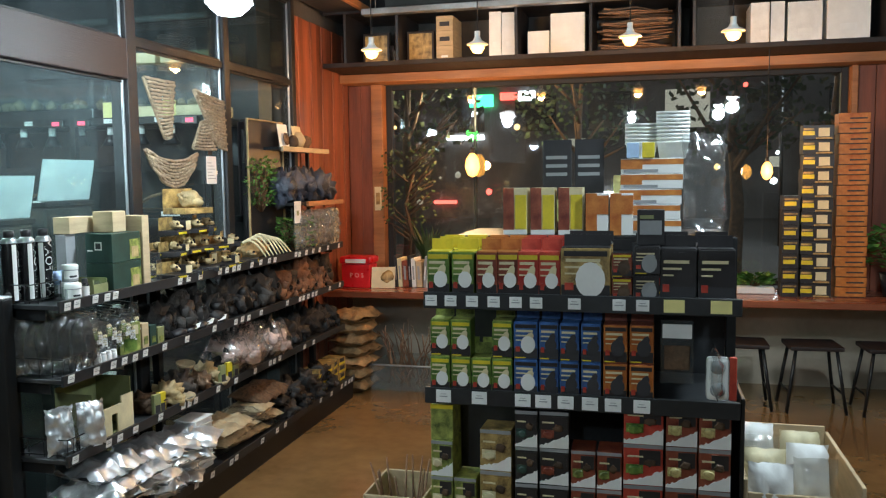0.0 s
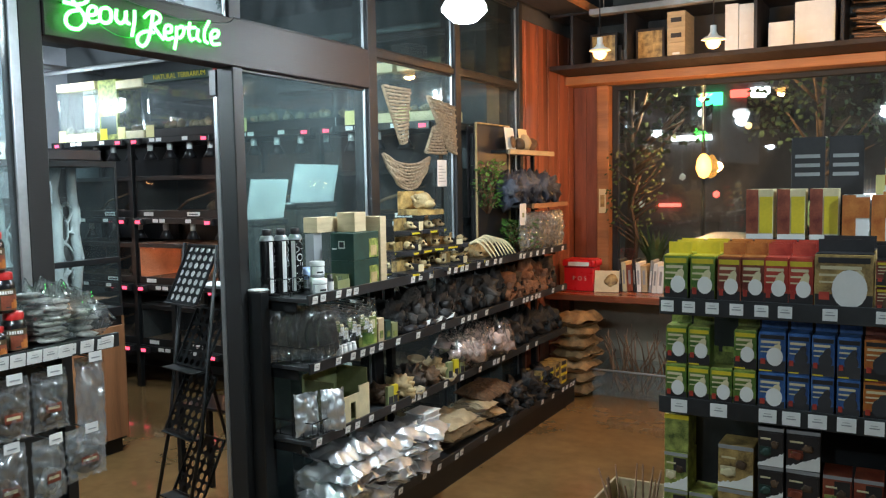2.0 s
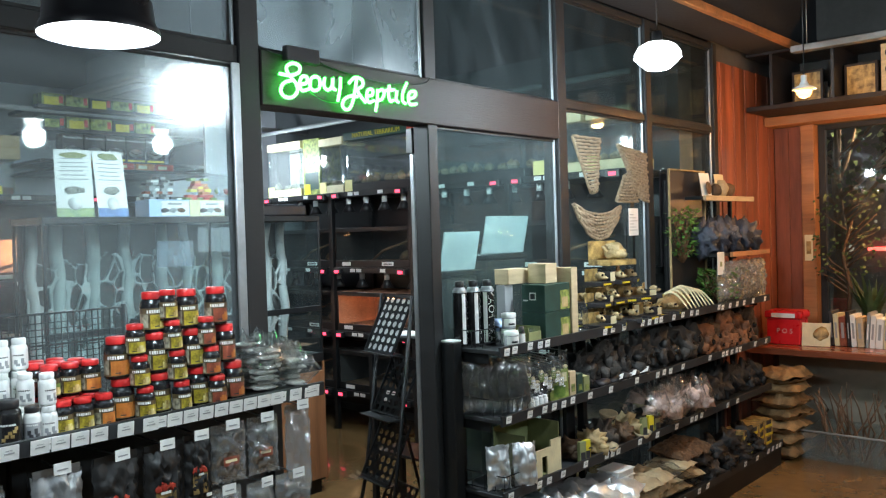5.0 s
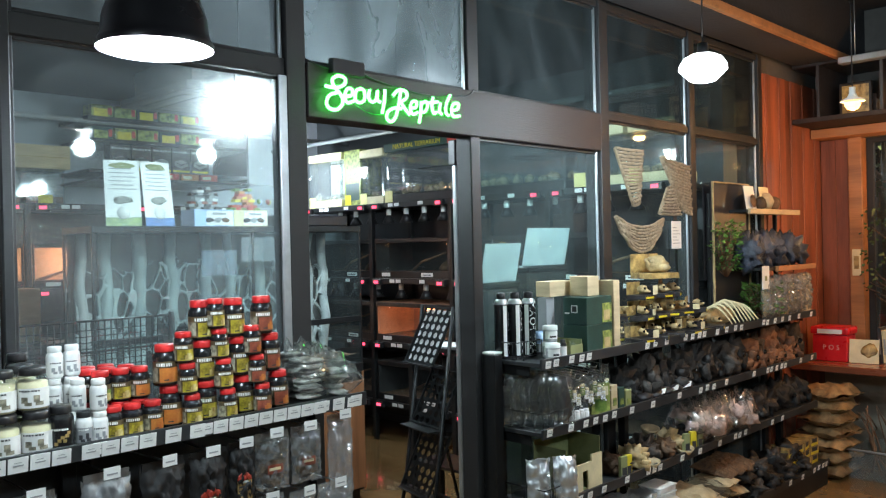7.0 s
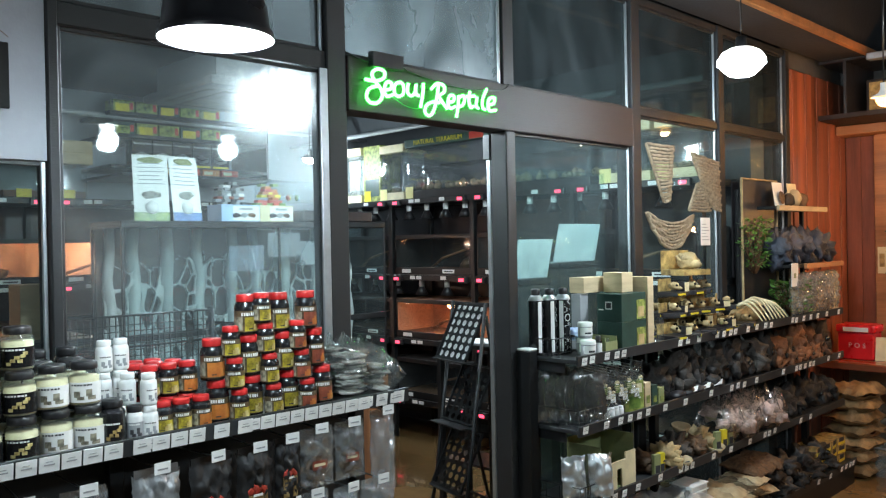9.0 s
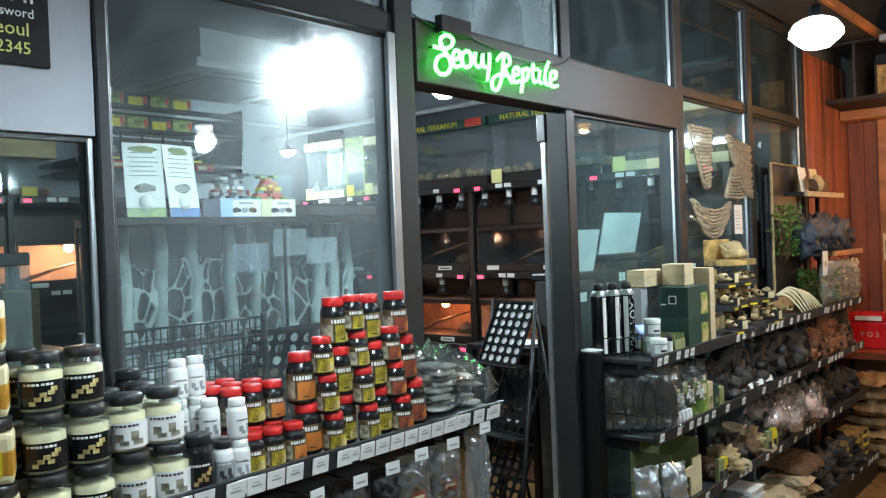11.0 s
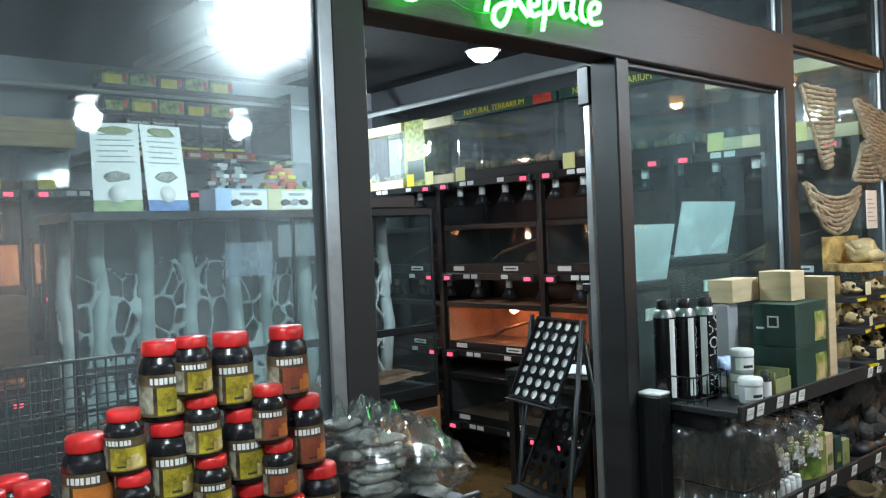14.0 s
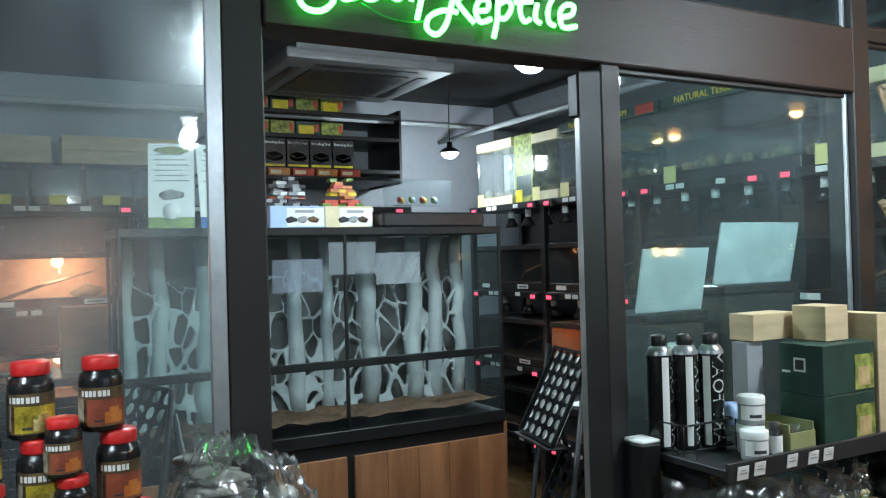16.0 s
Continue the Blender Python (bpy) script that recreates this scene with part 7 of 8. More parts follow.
# crates beside the gondola
cr = thing("wooden_crate", "pale wooden crate of packaged substrate", "crate", pose(0.45, 2.75, 0.5), "crates")
for a, b in (((-0.17, -0.2, 0), (0.17, 0.35, 0.015)), ((-0.17, -0.2, 0.016), (-0.158, 0.35, 0.2)), ((0.158, -0.2, 0.016), (0.17, 0.35, 0.2)), ((-0.157, -0.2, 0.016), (0.157, -0.188, 0.16)), ((-0.157, 0.338, 0.016), (0.157, 0.35, 0.22))):
    part("board", B(a, b, 0.002), M_KRAFT, cr)
cs = thing("crate_stand", "dark stand under the wooden crate", "stand", pose(0.45, 2.82, 0))
part("body", B((-0.16, -0.25, 0), (0.16, 0.25, 0.499), 0.004), M_BLACK, cs)
for i in range(7):
    solid("substrate_pouch", pillow(bmesh.new(), 0.2, 0.13, 0.05, i + 70, 12, 9, 0.4, pose(0, 0, 0.11, 0, 78, 0)), (M_WHITE, M_FILM, M_CREAM)[i % 3], "white printed substrate pouch standing in a crate", "pouch", "substrate pouches", m=pose(0.36 + 0.14 * (i % 2), 2.6 + 0.07 * i, 0.53, 0, 0, -90))
tw = thing("twig_crate", "kraft crate of dry twigs on the floor", "crate", pose(-0.78, 2.5, 0))
for a, b in (((-0.1, -0.12, 0), (0.1, 0.12, 0.012)), ((-0.1, -0.12, 0.013), (-0.092, 0.12, 0.62)), ((0.092, -0.12, 0.013), (0.1, 0.12, 0.62)), ((-0.091, -0.12, 0.013), (0.091, -0.112, 0.62)), ((-0.091, 0.112, 0.013), (0.091, 0.12, 0.62))):
    part("board", B(a, b, 0.002), M_KRAFT, tw)
for i in range(14):
    a = rnd.uniform(0, 6.28)
    part("twig", tube(bmesh.new(), [(0.03 * math.cos(a), 0.03 * math.sin(a), 0.02), (0.06 * math.cos(a), 0.06 * math.sin(a), 0.5), (0.1 * math.cos(a) + rnd.uniform(-0.03, 0.03), 0.11 * math.sin(a), 0.68)], 0.006, 5, 0.5), M_TWIG, tw)

# ---- window counter and its goods ----
CZ = 0.751
lb = thing("red_letter_box", "red enamel box with a pale label strip", "letter box", pose(-2.28, 6.2, CZ))
part("body", B((-0.12, -0.09, 0), (0.12, 0.09, 0.19), 0.01, None, 2), M_REDBOX, lb)
part("lid", B((-0.135, -0.1, 0.191), (0.135, 0.1, 0.25), 0.02, None, 2), M_REDBOX, lb)
part("label_strip", B((-0.08, -0.104, 0.2), (0.09, -0.1005, 0.232)), M_WHITE, lb)
lettering("lettering", "P O S", 0.05, M_PINK, lb, pose(0.01, -0.0915, 0.1, 90, 0, 0))
cal = thing("desk_card", "cream picture card propped open on the counter", "card", pose(-2.05, 6.12, CZ, -12, 0, 8))
part("card", B((-0.1, 0, 0.002), (0.09, 0.004, 0.17)), M_CREAM, cal)
part("picture", lump(bmesh.new(), (0.03, -0.002, 0.09), (0.05, 0.0015, 0.05), 0.4, 2, 2), M_GOLD, cal)
bk = (M_INK, M_CREAM, M_BROWNRED, M_DKCARD, M_WHITE, M_KRAFT, M_GREYCAP, M_WHITE, M_WHITE, M_CREAM)
x = -1.98
for i, k in enumerate(bk):
    w = 0.022 + 0.012 * ((i * 7) % 3)
    b = thing("book", "closed book standing on the window counter", "book", pose(x, 6.3, CZ, 0, 4 if i > 5 else -3, 0), "books on the counter")
    part("cover", B((0, -0.09, 0), (w, 0.09, 0.25 - 0.02 * (i % 3)), 0.003), k, b)
    part("spine_title", B((w * 0.3, -0.0915, 0.06), (w * 0.7, -0.0905, 0.17)), M_GREYCAP if k is not M_GREYCAP else M_WHITE, b)
    x += w + 0.004
for i in range(12):
    carton("bulb_pack", 0.2, 0.14, 0.098, M_DKCARD, ((0.0, 0.38, 0.3, 0.6, M_YELLOW), (0.02, 0.36, 0.66, 0.8, M_GOLD), (0.5, 0.85, 0.2, 0.8, M_CREAM), (0.42, 0.95, 0.02, 0.14, M_GOLD)), "dark bulb carton with yellow and white print", "stacked bulb cartons", m=pose(1.12 + rnd.uniform(-0.005, 0.005), 6.15, CZ + 0.1 * i, 0, 0, -90 + rnd.uniform(-2, 2)))
for i in range(7):
    carton("bulb_pack", 0.11, 0.14, 0.1, M_DKCARD, ((0.1, 0.8, 0.3, 0.6, M_YELLOW), (0.1, 0.9, 0.7, 0.82, M_GOLD)), "dark bulb carton with yellow print", "stacked bulb cartons", m=pose(0.95, 6.14, CZ + 0.102 * i, 0, 0, -90))
for i in range(18):
    carton("red_carton", 0.2, 0.14, 0.07, M_ORANGE, ((0.35, 0.9, 0.4, 0.55, M_INK), (0.0, 1.0, 0.0, 0.08, M_DKCARD)), "orange-red flat carton in a tall stack", "stacked red cartons", m=pose(1.35 + rnd.uniform(-0.006, 0.006), 6.18, CZ + 0.071 * i, 0, 0, -90))
pot = solid("planter_tray", B((-0.13, -0.05, 0), (0.13, 0.05, 0.05), 0.006), M_WHITE, "narrow white planter tray on the counter", "planter", m=pose(0.74, 6.3, CZ))
leaf_clump("grass_plant", "short green grass in the planter tray", pose(0.74, 6.3, CZ + 0.051), 260, (0.11, 0.035, 0), 0.09, 12, 0.0, 0.05)
solid("round_pot", lathe(bmesh.new(), [(0, 0), (0.09, 0), (0.12, 0.16), (0.11, 0.16), (0.1, 0.14), (0, 0.14)], 18), M_CAPBLACK, "black plant pot on the counter", "plant pot", m=pose(1.68, 6.3, CZ))
leaf_clump("potted_plant", "dark bushy pot plant on the counter", pose(1.68, 6.3, CZ + 0.141), 300, (0.16, 0.14, 0), 0.35, 13, 0.5, 0.06)


# darker copy of the leaf material: the plants' backlit shade is in the colour
M_SILHOUETTE = mat("silhouette_leaves", (0.018, 0.04, 0.014), 0.55, 0, 0.5, 20, 0.1, 80, col2=(0.05, 0.1, 0.03), per=0.3, island=True)


def spiky(name, label, m, n, length, seed, tip=1.0):
    r = random.Random(seed)
    t = thing(name, label, "plant", m, "window plants")
    for i in range(n):
        a = r.uniform(0, 6.28)
        l = length * r.uniform(0.6, 1)
        dx, dy = math.cos(a), math.sin(a)
        pts = [Vector((0.02 * dx, 0.02 * dy, 0)), Vector((0.1 * dx * tip, 0.05 * dy, l * 0.5)), Vector((0.26 * dx * tip, 0.09 * dy, l))]
        bm = bmesh.new()
        wv = Vector((-dy, dx, 0)) * 0.016
        q = []
        for p, s in zip(pts, (1, 1.3, 0.06)):
            q.append((bm.verts.new(p - wv * s), bm.verts.new(p + Vector((0, 0, -0.004))), bm.verts.new(p + wv * s)))
        for u, v in zip(q, q[1:]):
            bm.faces.new((u[0], u[1], v[1], v[0]))
            bm.faces.new((u[1], u[2], v[2], v[1]))
        part("leaf", bm, M_SILHOUETTE, t)
    return t


solid("plant_pot", lathe(bmesh.new(), [(0, 0), (0.07, 0), (0.095, 0.14), (0.085, 0.14), (0.08, 0.12), (0, 0.12)], 16), M_CAPBLACK, "dark plant pot behind the books", "plant pot", m=pose(-1.78, 6.5, CZ))
spiky("agave_plant", "spiky agave coloured as a dark silhouette in the window", pose(-1.78, 6.5, CZ + 0.121), 22, 0.42, 3, 0.75)
bt = thing("bonsai_tree", "thin bonsai tree coloured as a dark silhouette in the window", "tree", pose(-1.95, 6.5, CZ), "window plants")
part("pot", lathe(bmesh.new(), [(0, 0), (0.06, 0), (0.07, 0.1), (0, 0.1)], 14), M_CAPBLACK, bt)
bm = bmesh.new()
rt = random.Random(3)
tube(bm, [(0, 0, 0.1), (0.03, 0, 0.4), (-0.02, 0, 0.65), (0.05, 0, 0.9)], 0.02, 7, 0.5)
for k in range(16):
    z = 0.35 + 0.04 * k
    s = rt.choice((-1, 1))
    tube(bm, [(0.01, 0, z), (s * 0.1, rt.uniform(-0.03, 0.03), z + 0.08), (s * rt.uniform(0.14, 0.22), rt.uniform(-0.04, 0.04), z + rt.uniform(0.05, 0.2))], 0.009, 5, 0.3)
part("trunk", bm, M_BARK, bt)
bm = bmesh.new()
for k in range(200):
    p = Vector((rt.uniform(-0.24, 0.24), rt.uniform(-0.05, 0.05), rt.uniform(0.5, 1.12)))
    d = Vector((rt.uniform(-1, 1), rt.uniform(-1, 1), rt.uniform(-1, 1))).normalized() * 0.025
    s = d.orthogonal() * 0.5
    bm.faces.new([bm.verts.new(p), bm.verts.new(p + d * 0.5 + s), bm.verts.new(p + d), bm.verts.new(p + d * 0.5 - s)])
tagged(part("leaves", bm, M_SILHOUETTE, bt), kind="stuff")


def stool(m):
    s = thing("bar_stool", "low black steel stool with a dark wooden seat", "stool", m, "stools at the counter")
    part("seat", B((-0.17, -0.15, 0.43), (0.17, 0.15, 0.46), 0.01, None, 2), M_HEADER, s)
    for sx in (-1, 1):
        for sy in (-1, 1):
            part("leg", tube(bmesh.new(), [(0.13 * sx, 0.11 * sy, 0.43), (0.19 * sx, 0.15 * sy, 0.004)], 0.012, 6), M_BLACK, s)
        part("stretcher", tube(bmesh.new(), [(0.17 * sx, -0.135, 0.14), (0.17 * sx, 0.135, 0.14)], 0.008, 6), M_BLACK, s)
    return s


s0 = stool(pose(0.62, 5.98, 0))
for x in (1.08, 1.56, -0.6):
    copy_thing(s0, pose(x, 5.98, 0, 0, 0, 4))
# under the counter: bin of twigs and substrate sacks
tb = thing("storage_bin", "translucent grey bin of dry roots under the counter", "storage bin", pose(-1.75, 6.05, 0))
bm = bmesh.new()
for a, b in (((-0.33, -0.2, 0.001), (0.33, 0.25, 0.01)), ((-0.33, -0.2, 0.011), (-0.325, 0.25, 0.2)), ((0.325, -0.2, 0.011), (0.33, 0.25, 0.2)), ((-0.324, -0.2, 0.011), (0.324, -0.195, 0.2)), ((-0.324, 0.245, 0.011), (0.324, 0.25, 0.2))):
    box(bm, a, b)
part("tub", bm, M_GREENGLASS, tb)
part("rim", tube(bmesh.new(), [(-0.34, -0.21, 0.2), (0.34, -0.21, 0.2)], 0.008, 6), M_GREYCAP, tb)
for i in range(34):
    p = [(rnd.uniform(-0.28, 0.28), rnd.uniform(-0.15, 0.2), 0.03)]
    for k in range(3):
        p.append((p[-1][0] + rnd.uniform(-0.09, 0.09), p[-1][1] + rnd.uniform(-0.06, 0.06), p[-1][2] + rnd.uniform(0.08, 0.19)))
    part("root", tube(bmesh.new(), p, 0.009, 5, 0.4), M_TWIG, tb)
for i in range(7):
    solid("substrate_sack", pillow(bmesh.new(), 0.36, 0.3, 0.092, i + 300, 16, 12, 0.6, None, 5.0), M_SACK, "bulging sack of tan substrate in a stack", "sack", "substrate sacks", m=pose(-2.2, 5.86 + 0.02 * (i % 2), 0.001 + 0.087 * i, 0, 0, 82 + rnd.uniform(-12, 12)))
# shelf above the window
us = thing("upper_shelf", "dark wall shelf above the window full of boxes", "wall shelf", pose(0, 0, 0))
part("board", B((-2.48, 6.02, 2.475), (1.95, WY - 0.003, 2.51), 0.003), M_HEADER, us)
for x in (-2.3, -1.88, -0.97, -0.43, 0.18, 0.28, 1.5):
    part("divider", B((x - 0.01, 6.04, 2.511), (x + 0.01, WY - 0.004, 2.88)), M_DKCARD, us)
part("top_board", B((-2.48, 6.04, 2.881), (1.95, WY - 0.003, 2.91), 0.003), M_DKCARD, us)
solid("steel_channel", B((-2.1, 5.86, 2.83), (1.9, 5.94, 2.875), 0.004), M_ALU, "grey steel cable channel hung across the ceiling", "channel")
bm = bmesh.new()
for x in (-2.0, 1.6):
    tube(bm, [(x, 5.9, 2.875), (x, 5.9, 3.35)], 0.004, 5)
solid("channel_rods", bm, M_ALU, "thin steel rods holding the cable channel", "rods")
UZ = 2.511
for x0, x1, h, k, lab in ((-1.19, -1.1, 0.34, M_WHITE, "white carton"), (-1.095, -0.99, 0.33, M_WHITE, "white carton"), (-0.9, -0.74, 0.18, M_WHITE, "white carton"), (-0.73, -0.48, 0.3, M_WHITE, "white carton"), (0.66, 0.88, 0.29, M_WHITEPL, "white plastic tray"), (0.9, 1.12, 0.28, M_WHITEPL, "white plastic tray"), (1.15, 1.42, 0.34, M_WHITE, "large white carton"), (-1.6, -1.47, 0.11, M_KRAFT, "kraft box")):
    c = carton("storage_carton", x1 - x0, 0.3, h, k, ((0.3, 0.7, 0.2, 0.35, M_TAG),), lab + " on the high shelf", "high shelf boxes", m=pose((x0 + x1) / 2, 6.15, UZ, 0, 0, -90))
for i in range(2):
    carton("storage_carton", 0.13, 0.3, 0.11, M_KRAFT, ((0.2, 0.8, 0.3, 0.6, M_INK),), "kraft box on the high shelf", "high shelf boxes", m=pose(-1.535, 6.15, UZ + 0.112 * (i + 1), 0, 0, -90))
for i, x in enumerate((-1.74, -2.1)):
    t = thing("picture_frame", "small dark picture frame on the high shelf", "picture frame", pose(x, 6.2, UZ), "high shelf frames")
    part("frame", B((-0.11, 0, 0), (0.11, 0.02, 0.24), 0.004), M_HEADER, t)
    part("picture", B((-0.09, -0.002, 0.02), (0.09, -0.0005, 0.22)), M_GOLD, t)
for i in range(6):
    solid("bottle", lathe(bmesh.new(), [(0, 0), (0.035, 0), (0.035, 0.11), (0.014, 0.15), (0.014, 0.18), (0, 0.18)], 12), (M_GREYCAP, M_BARK, M_WHITEPL)[i % 3], "dusty bottle on the high shelf", "bottle", "high shelf bottles", m=pose(-2.22 + 0.085 * i if i > 1 else -2.0 + 0.1 * i, 6.45, UZ))
tl = thing("twig_bundle", "bundle of dry twigs lying on the high shelf", "twigs", pose(-0.12, 6.2, UZ))
for i in range(40):
    z = 0.01 + 0.3 * rnd.random()
    part("twig", tube(bmesh.new(), [(-0.27 + rnd.uniform(0, 0.05), rnd.uniform(-0.1, 0.2), z), (0, rnd.uniform(-0.1, 0.2), z + rnd.uniform(-0.01, 0.02)), (0.27 - rnd.uniform(0, 0.05), rnd.uniform(-0.1, 0.2), z)], 0.008, 5, 0.7), M_TWIG, tl)
cbx = solid("clear_box", B((-0.11, -0.1, 0), (0.11, 0.1, 0.34), 0.006), M_CLEARPL, "clear plastic storage box on the high shelf", "box", m=pose(0.41, 6.25, UZ))
wn = thing("paper_notice", "small cream notice on the window jamb", "notice", pose(-2.24, WY - 0.035, 1.35))
part("sheet", B((-0.03, -0.002, 0), (0.03, 0, 0.2)), M_CREAM, wn)
part("print", B((-0.018, -0.003, 0.05), (0.018, -0.0022, 0.15)), M_GOLD, wn)
# chalk board
cb = thing("chalk_board", "black chalk board with hand-lettered guest network note", "chalk board", pose(GX + 0.034, 0.515, 2.008))
M_BOARD = mat("chalkboard", (0.012, 0.012, 0.012), 0.9, 0, 0.5, 8, 0.1, 60)
M_CHALK = paint("white_chalk", (0.75, 0.75, 0.75), 0.9)
part("board", B((0, -0.1, 0), (0.008, 0.075, 0.17), 0.002), M_BOARD, cb)
M_CHALKY = paint("yellow_chalk", (0.7, 0.68, 0.2), 0.9)
for words, size, z, k in (("Wi fi", 0.052, 0.14, M_CHALK), ("password", 0.026, 0.103, M_CHALK), ("seoul", 0.038, 0.07, M_CHALKY), ("12345", 0.034, 0.033, M_CHALKY)):
    lettering("lettering", words, size, k, cb, pose(0.009, -0.005, z, 90, 0, 90))
part("string", tube(bmesh.new(), [(0.004, -0.09, 0.185), (0.004, 0.0, 0.24), (0.004, 0.075, 0.185)], 0.0012, 4), M_TWIG, cb)

# ---- lamps ----


def cord(bm, x, y, z0, z1=3.35):
    return tube(bm, [(x, y, z0), (x, y, z1)], 0.004, 5)


d = thing("dome_pendant", "black enamel dome pendant with white inside, lit", "pendant lamp", pose(*DOME))
part("shade", lathe(bmesh.new(), [(0.121, 0.0), (0.122, 0.01), (0.118, 0.018), (0.112, 0.03), (0.108, 0.07), (0.092, 0.115), (0.055, 0.145), (0.03, 0.155), (0.03, 0.195), (0, 0.2)], 32), M_LAMPSHADE, d)
part("inner", lathe(bmesh.new(), [(0.1205, 0.001), (0.11, 0.03), (0.106, 0.068), (0.09, 0.112), (0.053, 0.141), (0, 0.145)], 32), M_LAMPINNER, d)
part("bulb", lathe(bmesh.new(), [(0, 0.05), (0.04, 0.06), (0.05, 0.085), (0.03, 0.12), (0.02, 0.135)], 16), M_BULB, d)
part("cord", cord(bmesh.new(), 0, 0, 0.19, 3.35 - DOME[2]), M_CAPBLACK, d)
w = thing("pendant_lamp", "white glowing pendant lamp with a short cord", "pendant lamp", pose(*GLOBE))
part("shade", lathe(bmesh.new(), [(0.1, 0.0), (0.098, 0.022), (0.08, 0.05), (0.05, 0.066), (0.02, 0.072), (0.0, 0.073)], 24), M_OPAL, w)
part("socket", lathe(bmesh.new(), [(0.024, 0.0735), (0.022, 0.115), (0, 0.12)], 16), M_CAPBLACK, w)
part("bulb", lathe(bmesh.new(), [(0.0, -0.055), (0.05, -0.045), (0.085, -0.015), (0.092, 0.004), (0, 0.006)], 24), M_BULB, w)
part("cord", cord(bmesh.new(), 0, 0, 0.12, 3.35 - GLOBE[2]), M_CAPBLACK, w)
# the last pendant is made up to carry the added fill lamp
for at in ROOM_LAMPS + SHOP_AND_FILL_LAMPS:
    top = 2.95 if at in ROOM_LAMPS else 3.35
    r = thing("room_pendant", "white half-dome pendant with glowing bulb", "pendant lamp", pose(*at), "white pendants")
    part("shade", lathe(bmesh.new(), [(0.075, 0.0), (0.07, 0.015), (0.05, 0.03), (0.02, 0.04), (0.02, 0.08), (0, 0.08)], 20), M_CAPBLACK, r)
    part("bulb", lathe(bmesh.new(), [(0.0, -0.045), (0.035, -0.037), (0.06, -0.015), (0.064, -0.002), (0, -0.001)], 20), M_BULB, r)
    part("cord", cord(bmesh.new(), 0, 0, 0.08, top - at[2]), M_CAPBLACK, r)
for at in WARM_LAMPS:
    r = thing("warm_pendant", "small enamel pendant with a warm glowing bulb", "pendant lamp", pose(*at), "warm pendants")
    part("shade", lathe(bmesh.new(), [(0.07, 0.0), (0.066, 0.008), (0.03, 0.025), (0.018, 0.05), (0.018, 0.085), (0, 0.085)], 20), M_LAMPINNER, r)
    part("bulb", lathe(bmesh.new(), [(0.0, -0.055), (0.03, -0.046), (0.046, -0.02), (0.04, -0.003), (0.0, -0.002)], 16), M_BULBW, r)
    part("cord", cord(bmesh.new(), 0, 0, 0.085, 3.35 - at[2]), M_CAPBLACK, r)
# the second entry draws a street lamp's glow in the window as a bulb
for at, s in (((0.78, 6.1, 1.64), 0.04), ((-1.42, 6.58, 1.72), 0.062)):
    r = thing("filament_bulb", "amber filament bulb by the window; the left one draws a street-lamp glow", "light bulb", pose(*at), "filament bulbs")
    part("glass_bulb", lathe(bmesh.new(), [(0, -s * 1.6), (s * 0.6, -s * 1.3), (s, -s * 0.3), (s * 0.8, s * 0.8), (s * 0.3, s * 1.5), (0, s * 1.5)], 16), M_EDISON, r)
    part("socket", lathe(bmesh.new(), [(s * 0.32, s * 1.5), (s * 0.32, s * 2.3), (0, s * 2.3)], 12), M_CAPBLACK, r)
    part("cord", cord(bmesh.new(), 0, 0, s * 2.3, 2.475 - at[2] if at[0] < 0 else 3.35 - at[2]), M_CAPBLACK, r)

# ---- green neon script ----
M_NEON = glow("green_neon", (0.07, 1.0, 0.1), 12.0)
M_LEAD = paint("green_glass_lead", (0.02, 0.3, 0.05), 0.3)
ns = thing("neon_sign", "green glowing neon script sign on the timber header", "neon sign", pose(GX + 0.065, 1.8, 2.118))
SEOUL = [
    [(-0.048, 0.110), (0.002, 0.110), (0.039, 0.126), (0.042, 0.149), (0.010, 0.154), (-0.016, 0.136), (-0.006, 0.112), (0.024, 0.084), (0.029, 0.055), (0.003, 0.031), (-0.031, 0.032), (-0.044, 0.053), (-0.028, 0.080), (0.012, 0.094)],
    [(0.042, 0.083), (0.071, 0.090), (0.076, 0.111), (0.054, 0.112), (0.040, 0.086), (0.051, 0.061), (0.084, 0.071)],
    [(0.119, 0.120), (0.095, 0.110), (0.089, 0.079), (0.108, 0.067), (0.133, 0.080), (0.134, 0.111), (0.119, 0.120)],
    [(0.159, 0.121), (0.154, 0.090), (0.172, 0.076), (0.192, 0.091), (0.198, 0.123), (0.197, 0.088), (0.212, 0.080)],
    [(0.236, 0.131), (0.233, 0.092), (0.219, 0.038)],
]
REPTILE = [
    [(0.317, 0.134), (0.307, 0.086), (0.290, 0.035), (0.266, 0.011), (0.243, 0.021), (0.249, 0.047), (0.283, 0.065), (0.320, 0.066)],
    [(0.277, 0.113), (0.307, 0.138), (0.344, 0.136), (0.349, 0.113), (0.321, 0.092), (0.339, 0.068), (0.363, 0.047)],
    [(0.369, 0.075), (0.397, 0.080), (0.401, 0.101), (0.379, 0.100), (0.367, 0.075), (0.379, 0.051), (0.407, 0.061)],
    [(0.427, 0.106), (0.424, 0.063), (0.413, 0.019)],
    [(0.430, 0.097), (0.453, 0.109), (0.463, 0.093), (0.446, 0.067), (0.426, 0.067)],
    [(0.494, 0.131), (0.487, 0.092), (0.497, 0.066), (0.515, 0.073)],
    [(0.473, 0.107), (0.522, 0.115)],
    [(0.536, 0.112), (0.529, 0.078), (0.544, 0.066)],
    [(0.595, 0.152), (0.569, 0.108), (0.568, 0.074), (0.585, 0.065)],
    [(0.598, 0.087), (0.635, 0.097), (0.642, 0.119), (0.617, 0.118), (0.601, 0.097), (0.609, 0.065), (0.649, 0.071)],
]
